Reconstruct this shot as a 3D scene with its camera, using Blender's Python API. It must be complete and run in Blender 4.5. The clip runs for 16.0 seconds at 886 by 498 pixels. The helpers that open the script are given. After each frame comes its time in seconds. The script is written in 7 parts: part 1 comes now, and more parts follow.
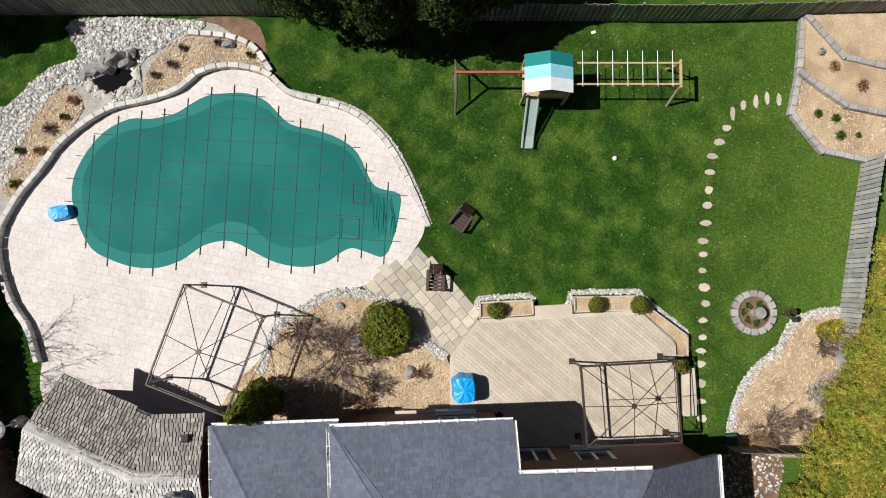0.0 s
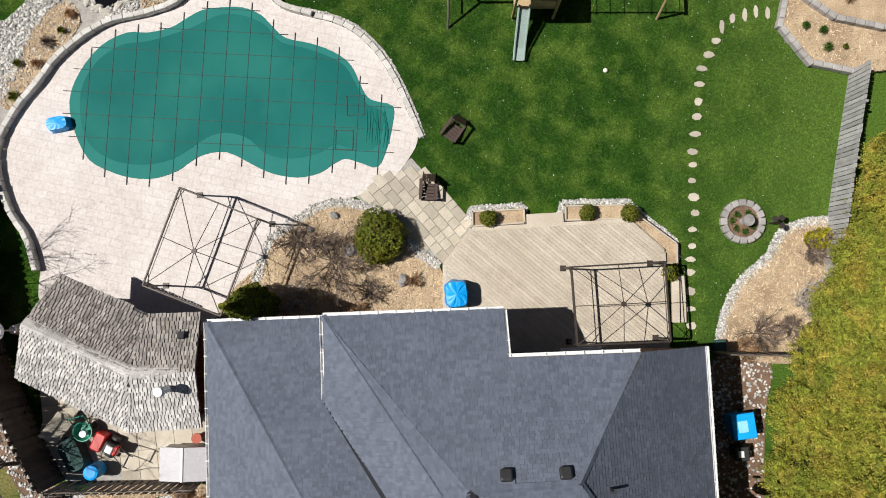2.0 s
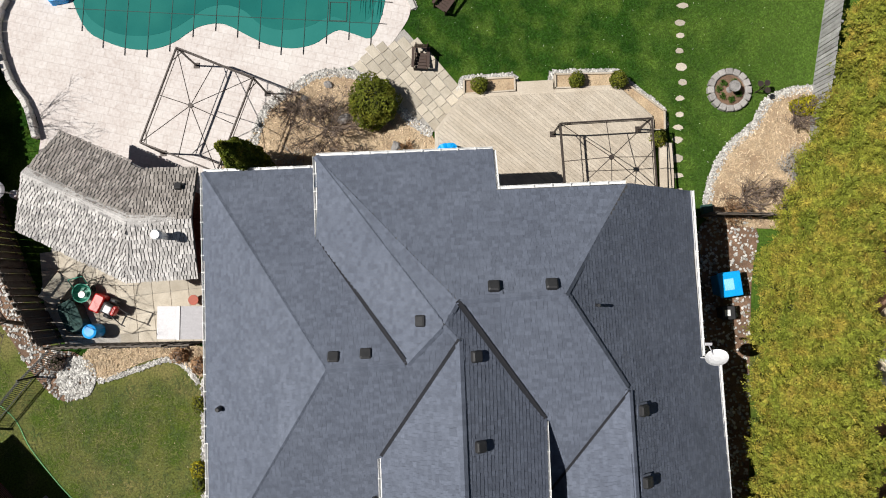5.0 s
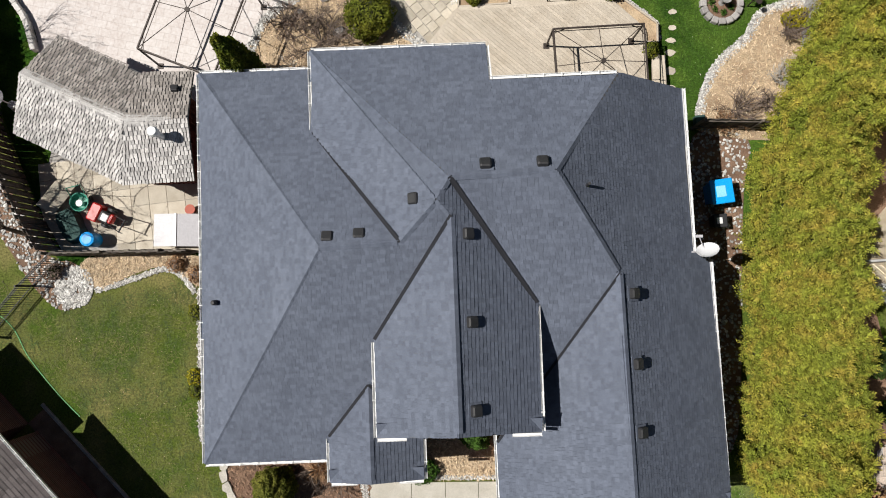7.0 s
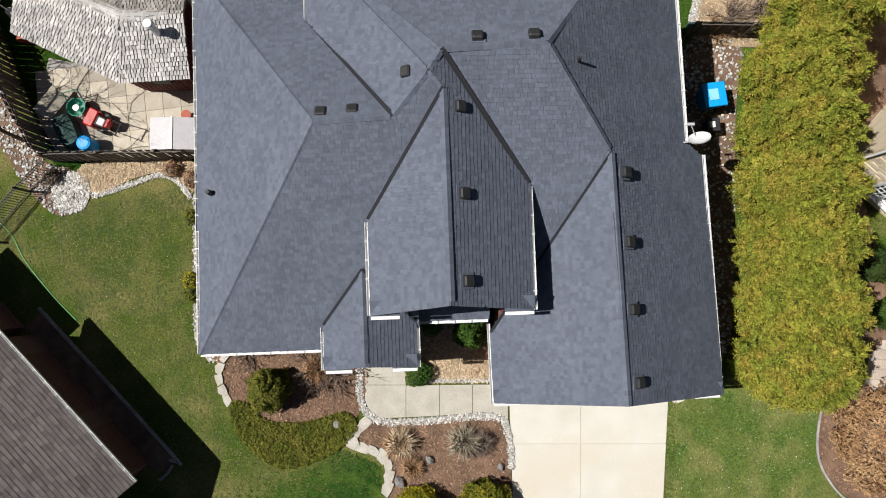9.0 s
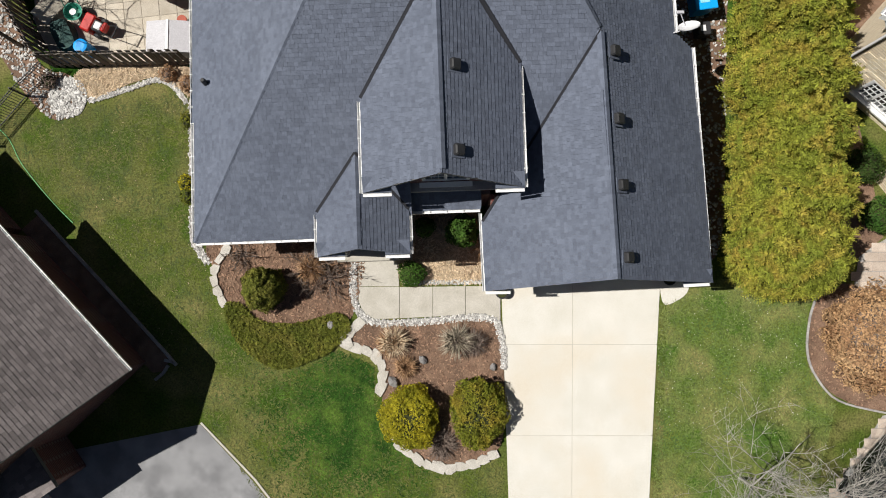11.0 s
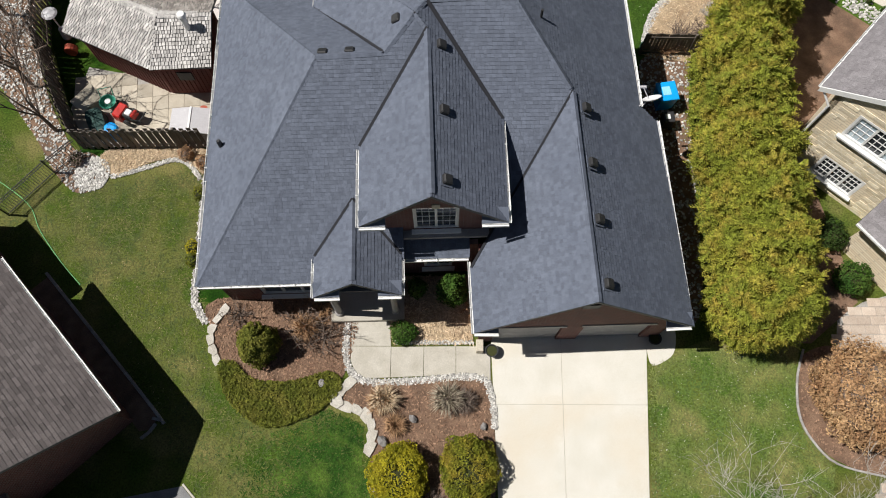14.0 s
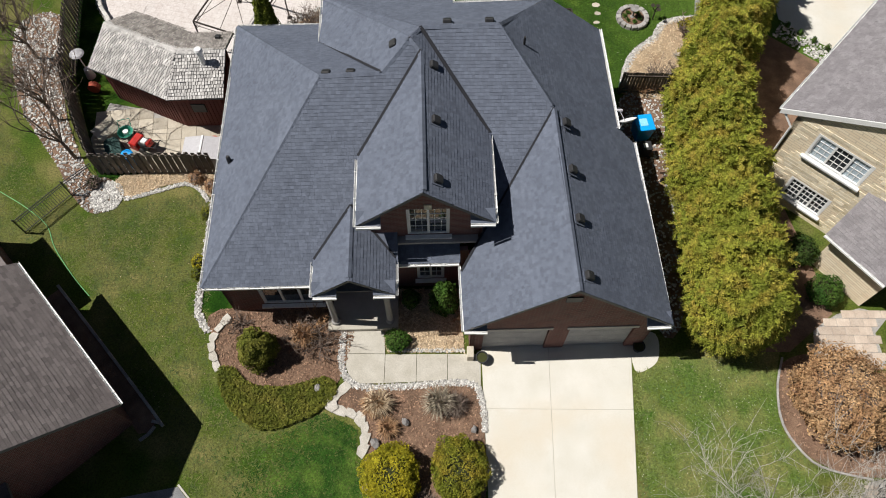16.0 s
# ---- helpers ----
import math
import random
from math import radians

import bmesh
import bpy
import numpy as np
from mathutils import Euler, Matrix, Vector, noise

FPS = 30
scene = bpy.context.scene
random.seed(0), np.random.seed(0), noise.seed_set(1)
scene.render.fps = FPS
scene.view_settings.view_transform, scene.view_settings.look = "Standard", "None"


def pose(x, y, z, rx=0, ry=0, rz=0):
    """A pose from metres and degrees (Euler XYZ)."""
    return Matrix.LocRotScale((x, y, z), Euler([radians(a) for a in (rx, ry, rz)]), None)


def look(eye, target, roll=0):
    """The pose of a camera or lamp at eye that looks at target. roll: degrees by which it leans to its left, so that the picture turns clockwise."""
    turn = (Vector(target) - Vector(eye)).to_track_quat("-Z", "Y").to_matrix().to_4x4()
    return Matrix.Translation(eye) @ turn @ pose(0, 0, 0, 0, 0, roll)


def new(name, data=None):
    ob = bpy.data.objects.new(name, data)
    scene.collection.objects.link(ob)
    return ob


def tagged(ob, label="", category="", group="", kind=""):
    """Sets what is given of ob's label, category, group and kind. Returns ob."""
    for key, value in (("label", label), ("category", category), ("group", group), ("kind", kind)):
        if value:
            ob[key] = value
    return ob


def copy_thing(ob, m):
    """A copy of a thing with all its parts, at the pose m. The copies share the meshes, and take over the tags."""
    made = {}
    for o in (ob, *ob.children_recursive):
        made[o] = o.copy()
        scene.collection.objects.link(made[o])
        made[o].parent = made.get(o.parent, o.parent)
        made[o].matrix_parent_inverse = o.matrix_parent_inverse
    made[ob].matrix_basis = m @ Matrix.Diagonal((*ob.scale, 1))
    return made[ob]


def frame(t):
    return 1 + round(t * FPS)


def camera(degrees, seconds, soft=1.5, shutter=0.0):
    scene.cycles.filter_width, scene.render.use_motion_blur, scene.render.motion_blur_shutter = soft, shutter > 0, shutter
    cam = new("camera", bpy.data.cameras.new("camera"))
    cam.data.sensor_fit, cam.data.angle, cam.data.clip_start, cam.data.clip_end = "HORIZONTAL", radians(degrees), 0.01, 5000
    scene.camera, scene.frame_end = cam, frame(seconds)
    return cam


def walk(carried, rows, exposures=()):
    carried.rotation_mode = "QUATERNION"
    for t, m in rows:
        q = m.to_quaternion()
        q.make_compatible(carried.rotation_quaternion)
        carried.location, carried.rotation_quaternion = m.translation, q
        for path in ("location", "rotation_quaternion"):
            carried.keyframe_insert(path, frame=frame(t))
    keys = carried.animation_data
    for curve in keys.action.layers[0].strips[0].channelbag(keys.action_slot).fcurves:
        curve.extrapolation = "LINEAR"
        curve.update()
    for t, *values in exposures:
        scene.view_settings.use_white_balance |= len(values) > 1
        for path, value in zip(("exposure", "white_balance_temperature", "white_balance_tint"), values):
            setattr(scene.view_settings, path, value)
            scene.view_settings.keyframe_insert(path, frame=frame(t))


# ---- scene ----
cam = camera(64.0, 16.0, soft=1.0)
METRES, EYE, TILT, LEAN, TURN = 31.0, 29.0, -86.9, 0.0, 0.0
ROWS = [
    (0.0, 0.0, 0.0, 0.0, 0.0, 0.0, -0.0),
    (0.5, 0.0021, -0.003, -0.0302, -0.0, -0.01, 0.02),
    (1.0, 0.0043, -0.0058, -0.0597, 0.01, -0.03, 0.05),
    (1.5, 0.0073, -0.0093, -0.0889, 0.02, -0.05, 0.05),
    (2.0, 0.0099, -0.0125, -0.1185, 0.03, -0.05, 0.06),
    (2.5, 0.0116, -0.0153, -0.1483, 0.03, -0.04, 0.07),
    (3.0, 0.0131, -0.0184, -0.1779, 0.01, -0.06, 0.08),
    (3.5, 0.0153, -0.0215, -0.2077, 0.03, -0.05, 0.09),
    (6.0, 0.0246, -0.035, -0.3588, 0.09, 0.11, 0.12),
    (6.5, 0.0272, -0.0367, -0.3899, 0.13, 0.17, 0.12),
    (7.0, 0.0292, -0.038, -0.4205, 0.14, 0.19, 0.11),
    (7.5, 0.031, -0.039, -0.4514, 0.16, 0.2, 0.1),
    (8.0, 0.0334, -0.0401, -0.4831, 0.18, 0.21, 0.1),
    (8.5, 0.0349, -0.0415, -0.5158, 0.17, 0.25, 0.11),
    (9.0, 0.0372, -0.0427, -0.5488, 0.19, 0.28, 0.09),
    (9.5, 0.0396, -0.0443, -0.5823, 0.2, 0.34, 0.08),
    (10.0, 0.0421, -0.0458, -0.6156, 0.21, 0.39, 0.07),
    (12.0, 0.0499, -0.0556, -0.7455, 0.155, 0.45, -0.01),
    (12.3, 0.0511, -0.057, -0.765, 0.145, 1.52, -0.03),
    (12.5, 0.0519, -0.058, -0.7779, 0.14, 3.34, -0.04),
    (13.0, 0.0538, -0.0611, -0.8077, 0.13, 8.43, -0.14),
    (13.5, 0.0552, -0.0645, -0.8385, 0.1, 12.73, -0.22),
    (14.0, 0.0574, -0.068, -0.8685, 0.08, 16.35, -0.27),
    (14.5, 0.0594, -0.0718, -0.8985, 0.05, 19.88, -0.31),
    (15.0, 0.0616, -0.0751, -0.9309, 0.01, 22.09, -0.37),
    (15.5, 0.0645, -0.0783, -0.9626, 0.02, 22.42, -0.37),
    (16.0, 0.0688, -0.0812, -0.9938, 0.03, 23.87, -0.39),
]
walk(cam, [(t, pose(0, 0, EYE, TILT, LEAN, TURN) @ pose(METRES * x, METRES * y, METRES * z, 90 + pitch, roll, yaw)) for t, x, y, z, yaw, pitch, roll in ROWS])

# ---- world, sun, exposure ----
SUN_EL, SUN_DIR = radians(56), Vector((-1.0, 0.05, 0.0)).normalized()
world = bpy.data.worlds.new("world")
scene.world = world
world.use_nodes = True
wn = world.node_tree
sky = wn.nodes.new("ShaderNodeTexSky")
sky.sky_type, sky.sun_disc, sky.sun_elevation = "NISHITA", False, SUN_EL
sky.sun_rotation = math.atan2(SUN_DIR.x, SUN_DIR.y)
wn.links.new(sky.outputs[0], wn.nodes["Background"].inputs[0])
wn.nodes["Background"].inputs[1].default_value = 0.025
sun = new("sun", bpy.data.lights.new("sun", "SUN"))
sun.data.energy, sun.data.angle, sun.data.color = 5.35, radians(0.5), (1.0, 0.965, 0.91)
to_sun = Vector((SUN_DIR.x * math.cos(SUN_EL), SUN_DIR.y * math.cos(SUN_EL), math.sin(SUN_EL)))
sun.matrix_world = look(to_sun * 60, (0, 0, 0))


# ---- materials ----
def material(name, a, b, scale=3.0, fine=40.0, rough=0.85, bump=0.3, vary="", amount=0.35, metal=0.0, c=None, cscale=0.4, dist=0.02, grain=0.5, dry=None):
    """Two-scale noise between colours a and b, a third colour c in large patches, spread by object or island."""
    m = bpy.data.materials.new(name)
    m.use_nodes = True
    n, l = m.node_tree.nodes, m.node_tree.links
    bs = n["Principled BSDF"]
    bs.inputs["Roughness"].default_value, bs.inputs["Metallic"].default_value = rough, metal
    geo = n.new("ShaderNodeNewGeometry")

    def noise_node(s, detail=4.0):
        t = n.new("ShaderNodeTexNoise")
        t.inputs["Scale"].default_value, t.inputs["Detail"].default_value = s, detail
        l.new(geo.outputs["Position"], t.inputs["Vector"])
        return t

    def mix(kind, fac, x, y):
        q = n.new("ShaderNodeMix")
        q.data_type, q.blend_type = "RGBA", kind
        for sock, val in ((q.inputs[0], fac), (q.inputs[6], x), (q.inputs[7], y)):
            if isinstance(val, (int, float)):
                sock.default_value = val
            elif isinstance(val, tuple):
                sock.default_value = (*val, 1)
            else:
                l.new(val, sock)
        return q.outputs[2]

    def ramp(sock, lo, hi):
        r = n.new("ShaderNodeMapRange")
        r.inputs[1].default_value, r.inputs[2].default_value = lo, hi
        l.new(sock, r.inputs[0])
        return r.outputs[0]

    big, small = noise_node(scale), noise_node(fine, 3.0)
    col = mix("MIX", ramp(big.outputs[0], 0.3, 0.7), a, b)
    if c:
        col = mix("MIX", ramp(noise_node(cscale, 3.0).outputs[0], 0.45, 0.68), col, c)
    if dry:
        sep, add = n.new("ShaderNodeSeparateXYZ"), n.new("ShaderNodeMath")
        l.new(geo.outputs["Position"], sep.inputs[0])
        wob = n.new("ShaderNodeMath")
        wob.operation = "MULTIPLY_ADD"
        l.new(noise_node(0.35, 3.0).outputs[0], wob.inputs[0])
        wob.inputs[1].default_value, wob.inputs[2].default_value = 9.0, -4.5
        l.new(sep.outputs[0], add.inputs[0])
        l.new(wob.outputs[0], add.inputs[1])
        col = mix("MIX", ramp(add.outputs[0], dry[0], dry[1]), col, dry[2])
    col = mix("OVERLAY", grain, col, mix("MIX", ramp(small.outputs[0], 0.25, 0.75), (0.22, 0.22, 0.22), (0.78, 0.78, 0.78)))
    if vary:
        if vary == "object":
            src = n.new("ShaderNodeObjectInfo").outputs["Random"]
        else:
            src = geo.outputs["Random Per Island"]
        hsv = n.new("ShaderNodeHueSaturation")
        r = n.new("ShaderNodeMapRange")
        r.inputs[3].default_value, r.inputs[4].default_value = 1 - amount, 1 + amount
        l.new(src, r.inputs[0])
        l.new(r.outputs[0], hsv.inputs["Value"])
        l.new(col, hsv.inputs["Color"])
        col = hsv.outputs[0]
    l.new(col, bs.inputs["Base Color"])
    if bump:
        bp = n.new("ShaderNodeBump")
        bp.inputs["Strength"].default_value, bp.inputs["Distance"].default_value = bump, dist
        l.new(small.outputs[0], bp.inputs["Height"])
        l.new(bp.outputs[0], bs.inputs["Normal"])
    return m


def brick_material(name, a, b, mortar, w=0.22, h=0.075, turn=0.0, flat=False, gap=0.012, rough=0.9, share=0.7, c=None):
    """Masonry courses: upright faces take height as the course axis, flat ones the plan."""
    m = material(name, a, b, 2.0, 60.0 if not c else 9.0, rough, 0.3, c=c)
    n, l = m.node_tree.nodes, m.node_tree.links
    bs = n["Principled BSDF"]
    geo = n.new("ShaderNodeNewGeometry")
    rot = n.new("ShaderNodeVectorRotate")
    rot.rotation_type = "Z_AXIS"
    rot.inputs["Angle"].default_value = radians(turn)
    l.new(geo.outputs["Position"], rot.inputs["Vector"])
    vec = rot.outputs[0]
    if not flat:
        sep, com, add = n.new("ShaderNodeSeparateXYZ"), n.new("ShaderNodeCombineXYZ"), n.new("ShaderNodeMath")
        l.new(vec, sep.inputs[0])
        l.new(sep.outputs[0], add.inputs[0])
        l.new(sep.outputs[1], add.inputs[1])
        l.new(add.outputs[0], com.inputs[0])
        l.new(sep.outputs[2], com.inputs[1])
        vec = com.outputs[0]
    br = n.new("ShaderNodeTexBrick")
    br.inputs["Scale"].default_value = 1.0
    br.inputs["Brick Width"].default_value, br.inputs["Row Height"].default_value = w, h
    br.inputs["Mortar Size"].default_value, br.inputs["Mortar Smooth"].default_value = gap, 0.2
    l.new(vec, br.inputs["Vector"])
    br.inputs["Color1"].default_value, br.inputs["Color2"].default_value = (*a, 1), (*b, 1)
    br.inputs["Mortar"].default_value = (*mortar, 1)
    old = bs.inputs["Base Color"].links[0].from_socket
    q = n.new("ShaderNodeMix")
    q.data_type, q.blend_type = "RGBA", "MIX"
    q.inputs[0].default_value = share
    l.new(old, q.inputs[6])
    l.new(br.outputs["Color"], q.inputs[7])
    l.new(q.outputs[2], bs.inputs["Base Color"])
    return m


M = {}
M["grass"] = material("grass", (0.009, 0.036, 0.003), (0.024, 0.070, 0.006), 0.7, 13.0, 0.95, 0.5, c=(0.062, 0.112, 0.014), cscale=0.9, dist=0.03, grain=0.9, dry=(8.0, 17.0, (0.070, 0.128, 0.018)))
M["dry_grass"] = material("dry_grass", (0.043, 0.084, 0.010), (0.094, 0.114, 0.022), 0.6, 13.0, 0.95, 0.5, c=(0.165, 0.152, 0.055), cscale=0.5, dist=0.03, grain=0.9)
M["side_grass"] = material("side_grass", (0.040, 0.105, 0.011), (0.125, 0.150, 0.032), 0.5, 13.0, 0.95, 0.5, c=(0.21, 0.195, 0.075), cscale=0.6, dist=0.03, grain=0.9)
M["side_blade"] = material("side_grass_blades", (0.060, 0.120, 0.016), (0.170, 0.185, 0.05), 0.6, 9.0, 0.85, 0.0, "island", 0.4)
M["dry_blade"] = material("dry_grass_blades", (0.056, 0.090, 0.013), (0.125, 0.126, 0.03), 1.2, 9.0, 0.85, 0.0, "island", 0.4)
M["blade"] = material("grass_blades", (0.014, 0.050, 0.004), (0.032, 0.086, 0.008), 0.7, 9.0, 0.85, 0.0, "island", 0.4, c=(0.080, 0.140, 0.018), cscale=0.9, dry=(8.0, 17.0, (0.078, 0.138, 0.020)))
M["concrete"] = material("pale_concrete", (0.60, 0.575, 0.505), (0.68, 0.655, 0.595), 0.8, 50.0, 0.9, 0.15, c=(0.63, 0.575, 0.48), cscale=0.35)
M["old_concrete"] = material("old_concrete", (0.42, 0.39, 0.33), (0.52, 0.49, 0.43), 1.5, 50.0, 0.9, 0.2)
M["patio"] = brick_material("stamped_concrete", (0.56, 0.50, 0.47), (0.66, 0.61, 0.585), (0.43, 0.38, 0.355), 0.5, 0.34, 12, True, 0.02, share=0.38, c=(0.70, 0.66, 0.63))
M["asphalt"] = material("asphalt", (0.22, 0.22, 0.225), (0.30, 0.30, 0.305), 0.9, 40.0, 0.95, 0.3, c=(0.18, 0.18, 0.185), cscale=1.1, grain=0.5)
M["mulch"] = material("straw_mulch", (0.44, 0.325, 0.205), (0.56, 0.43, 0.285), 2.0, 18.0, 0.95, 0.8, c=(0.33, 0.23, 0.145), cscale=0.7, dist=0.05)
M["bark"] = material("bark_mulch", (0.17, 0.10, 0.065), (0.26, 0.165, 0.11), 2.0, 22.0, 0.95, 0.8, c=(0.12, 0.075, 0.05), cscale=0.9, dist=0.05)
M["straw"] = material("straw_bits", (0.46, 0.345, 0.22), (0.58, 0.46, 0.32), 3.0, 20.0, 0.95, 0.0, "island", 0.4)
M["grass_dead"] = material("dead_grass", (0.26, 0.22, 0.16), (0.38, 0.33, 0.25), 3.0, 20.0, 0.95, 0.0, "island", 0.4)
M["chips"] = material("bark_bits", (0.20, 0.115, 0.075), (0.30, 0.19, 0.125), 3.0, 20.0, 0.95, 0.0, "island", 0.5)
M["gravel_bed"] = material("gravel_ground", (0.30, 0.28, 0.26), (0.42, 0.40, 0.37), 5.0, 25.0, 0.95, 0.8)
M["gravel_pale"] = material("pale_gravel", (0.36, 0.34, 0.31), (0.50, 0.48, 0.45), 6.0, 22.0, 0.95, 0.8, grain=0.8)
M["stone"] = material("pale_stone", (0.40, 0.37, 0.32), (0.54, 0.51, 0.46), 3.0, 30.0, 0.9, 0.5, "island", 0.28)
M["river_stone"] = material("white_river_stone", (0.40, 0.385, 0.36), (0.56, 0.545, 0.52), 4.0, 30.0, 0.85, 0.3, "island", 0.5)
M["block"] = material("wall_block", (0.50, 0.48, 0.45), (0.64, 0.62, 0.59), 3.0, 30.0, 0.9, 0.5, "object", 0.14)
M["grey_block"] = material("grey_wall_block", (0.30, 0.28, 0.27), (0.40, 0.38, 0.36), 3.0, 30.0, 0.9, 0.5, "object", 0.15)
M["dark_rock"] = material("slate_rock", (0.19, 0.18, 0.175), (0.31, 0.295, 0.285), 3.0, 20.0, 0.8, 0.6)
M["paver"] = material("paver", (0.42, 0.37, 0.295), (0.51, 0.46, 0.38), 2.0, 40.0, 0.9, 0.3, "object", 0.22)
M["cover"] = material("pool_cover_mesh", (0.005, 0.118, 0.106), (0.008, 0.140, 0.126), 0.5, 60.0, 0.7, 0.02, c=(0.016, 0.165, 0.14), cscale=0.3, grain=0.15)
M["cover_edge"] = material("pool_cover_on_stone", (0.018, 0.172, 0.152), (0.026, 0.195, 0.172), 0.6, 60.0, 0.7, 0.02, grain=0.2)
M["strap"] = material("dark_webbing", (0.02, 0.06, 0.055), (0.035, 0.08, 0.07), 4.0, 60.0, 0.8, 0.0)
M["deck"] = material("weathered_deck", (0.44, 0.375, 0.295), (0.55, 0.485, 0.40), 1.2, 30.0, 0.85, 0.25, "object", 0.10)
M["shingle"] = material("charcoal_shingle", (0.108, 0.124, 0.164), (0.128, 0.146, 0.190), 0.7, 45.0, 0.85, 0.5, "island", 0.14, grain=0.6)
M["shingle_brown"] = material("brown_shingle", (0.152, 0.130, 0.126), (0.190, 0.165, 0.160), 0.7, 60.0, 0.9, 0.4, "island", 0.24)
M["shingle_mauve"] = material("mauve_shingle", (0.20, 0.185, 0.195), (0.25, 0.235, 0.245), 1.5, 25.0, 0.9, 0.4, "island", 0.12)
M["cedar"] = material("weathered_cedar", (0.40, 0.38, 0.365), (0.58, 0.56, 0.54), 3.0, 30.0, 0.9, 0.4, "island", 0.3)
# darker cedar tone, used on the shed's north slopes
M["cedar_darker"] = material("darker_cedar", (0.24, 0.215, 0.195), (0.36, 0.33, 0.305), 1.5, 30.0, 0.9, 0.4, "island", 0.35)
M["paver_pink"] = material("pinkish_paver", (0.46, 0.37, 0.30), (0.57, 0.48, 0.40), 2.0, 40.0, 0.9, 0.3, "object", 0.12)
M["cedar_piece"] = material("weathered_cedar_piece", (0.40, 0.38, 0.365), (0.58, 0.56, 0.54), 3.0, 30.0, 0.9, 0.4, "object", 0.3)
M["white"] = material("white_metal", (0.74, 0.74, 0.73), (0.80, 0.80, 0.79), 3.0, 30.0, 0.45, 0.0)
M["dark_metal"] = material("bronze_metal", (0.045, 0.035, 0.03), (0.065, 0.05, 0.043), 5.0, 40.0, 0.5, 0.0, metal=0.3)
M["black"] = material("black_plastic", (0.02, 0.02, 0.022), (0.03, 0.03, 0.032), 5.0, 40.0, 0.6, 0.0)
M["soffit"] = material("grey_soffit", (0.10, 0.10, 0.105), (0.13, 0.13, 0.135), 3.0, 30.0, 0.7, 0.0)
M["brick"] = brick_material("red_brick", (0.17, 0.055, 0.045), (0.08, 0.028, 0.026), (0.21, 0.165, 0.145), 0.3, 0.1, gap=0.016)
M["stone_wall"] = brick_material("tan_ledge_stone", (0.86, 0.76, 0.58), (0.74, 0.60, 0.42), (0.55, 0.45, 0.33), 0.6, 0.14, 30, gap=0.02)
M["fence"] = material("grey_fence_board", (0.17, 0.155, 0.14), (0.25, 0.235, 0.215), 2.0, 25.0, 0.9, 0.4, "object", 0.25)
M["fence_pale"] = material("silvered_fence_board", (0.30, 0.295, 0.29), (0.42, 0.415, 0.41), 2.0, 25.0, 0.9, 0.4, "object", 0.2)
# shadow tone for the roof valleys, put into the colour
M["valley_dark"] = material("painted_valley_shade", (0.016, 0.017, 0.022), (0.022, 0.023, 0.029), 1.0, 50.0, 0.95, 0.1)
M["fence_dark"] = material("brown_fence_board", (0.10, 0.083, 0.07), (0.15, 0.125, 0.105), 2.0, 25.0, 0.9, 0.4, "object", 0.25)
M["fence_brown"] = material("grey_brown_fence_board", (0.13, 0.112, 0.096), (0.20, 0.175, 0.15), 2.0, 25.0, 0.9, 0.4, "object", 0.25)
M["barn_red"] = material("dark_red_siding", (0.12, 0.035, 0.028), (0.16, 0.05, 0.04), 2.0, 25.0, 0.85, 0.3)
M["play_wood"] = material("play_timber", (0.42, 0.30, 0.16), (0.52, 0.39, 0.22), 3.0, 30.0, 0.8, 0.2)
M["twig"] = material("bare_twig", (0.13, 0.095, 0.075), (0.21, 0.16, 0.13), 3.0, 20.0, 0.95, 0.0)
M["grey_twig"] = material("grey_twig", (0.30, 0.28, 0.25), (0.48, 0.455, 0.42), 3.0, 20.0, 0.95, 0.0)
M["trunk"] = material("dark_trunk", (0.08, 0.06, 0.05), (0.13, 0.10, 0.08), 4.0, 25.0, 0.95, 0.5)


def leaf_material(name, a, b, c, through_light=0.3):
    """Leaf colour with a share of light let through the blade."""
    m = material(name, a, b, 0.8, 7.0, 0.75, 0.0, "island", 0.4, c=c, cscale=1.4)
    n, l = m.node_tree.nodes, m.node_tree.links
    bs, out = n["Principled BSDF"], n["Material Output"]
    bs.inputs["Specular IOR Level"].default_value = 0.25
    tr, mx = n.new("ShaderNodeBsdfTranslucent"), n.new("ShaderNodeMixShader")
    mx.inputs[0].default_value = through_light
    l.new(bs.inputs["Base Color"].links[0].from_socket, tr.inputs["Color"])
    l.new(bs.outputs[0], mx.inputs[1])
    l.new(tr.outputs[0], mx.inputs[2])
    l.new(mx.outputs[0], out.inputs["Surface"])
    return m


M["cedar_leaf"] = leaf_material("cedar_leaf", (0.195, 0.238, 0.030), (0.315, 0.32, 0.042), (0.39, 0.31, 0.055))
M["clipped_leaf"] = leaf_material("clipped_leaf", (0.15, 0.175, 0.016), (0.23, 0.235, 0.024), (0.30, 0.24, 0.03))
M["gold_leaf"] = leaf_material("gold_leaf", (0.33, 0.30, 0.014), (0.42, 0.36, 0.022), (0.23, 0.23, 0.014))
M["bush_leaf"] = leaf_material("bush_leaf", (0.095, 0.125, 0.012), (0.15, 0.17, 0.018), (0.18, 0.18, 0.018))
M["dark_leaf"] = leaf_material("dark_leaf", (0.025, 0.055, 0.010), (0.05, 0.085, 0.014), (0.065, 0.10, 0.018))
M["lush_leaf"] = leaf_material("lush_leaf", (0.04, 0.10, 0.014), (0.07, 0.15, 0.02), (0.09, 0.15, 0.025))
M["dry_leaf"] = leaf_material("dry_leaf", (0.36, 0.21, 0.11), (0.48, 0.31, 0.18), (0.25, 0.145, 0.085))
M["copper_leaf"] = leaf_material("copper_leaf", (0.46, 0.28, 0.14), (0.60, 0.41, 0.23), (0.30, 0.17, 0.09))
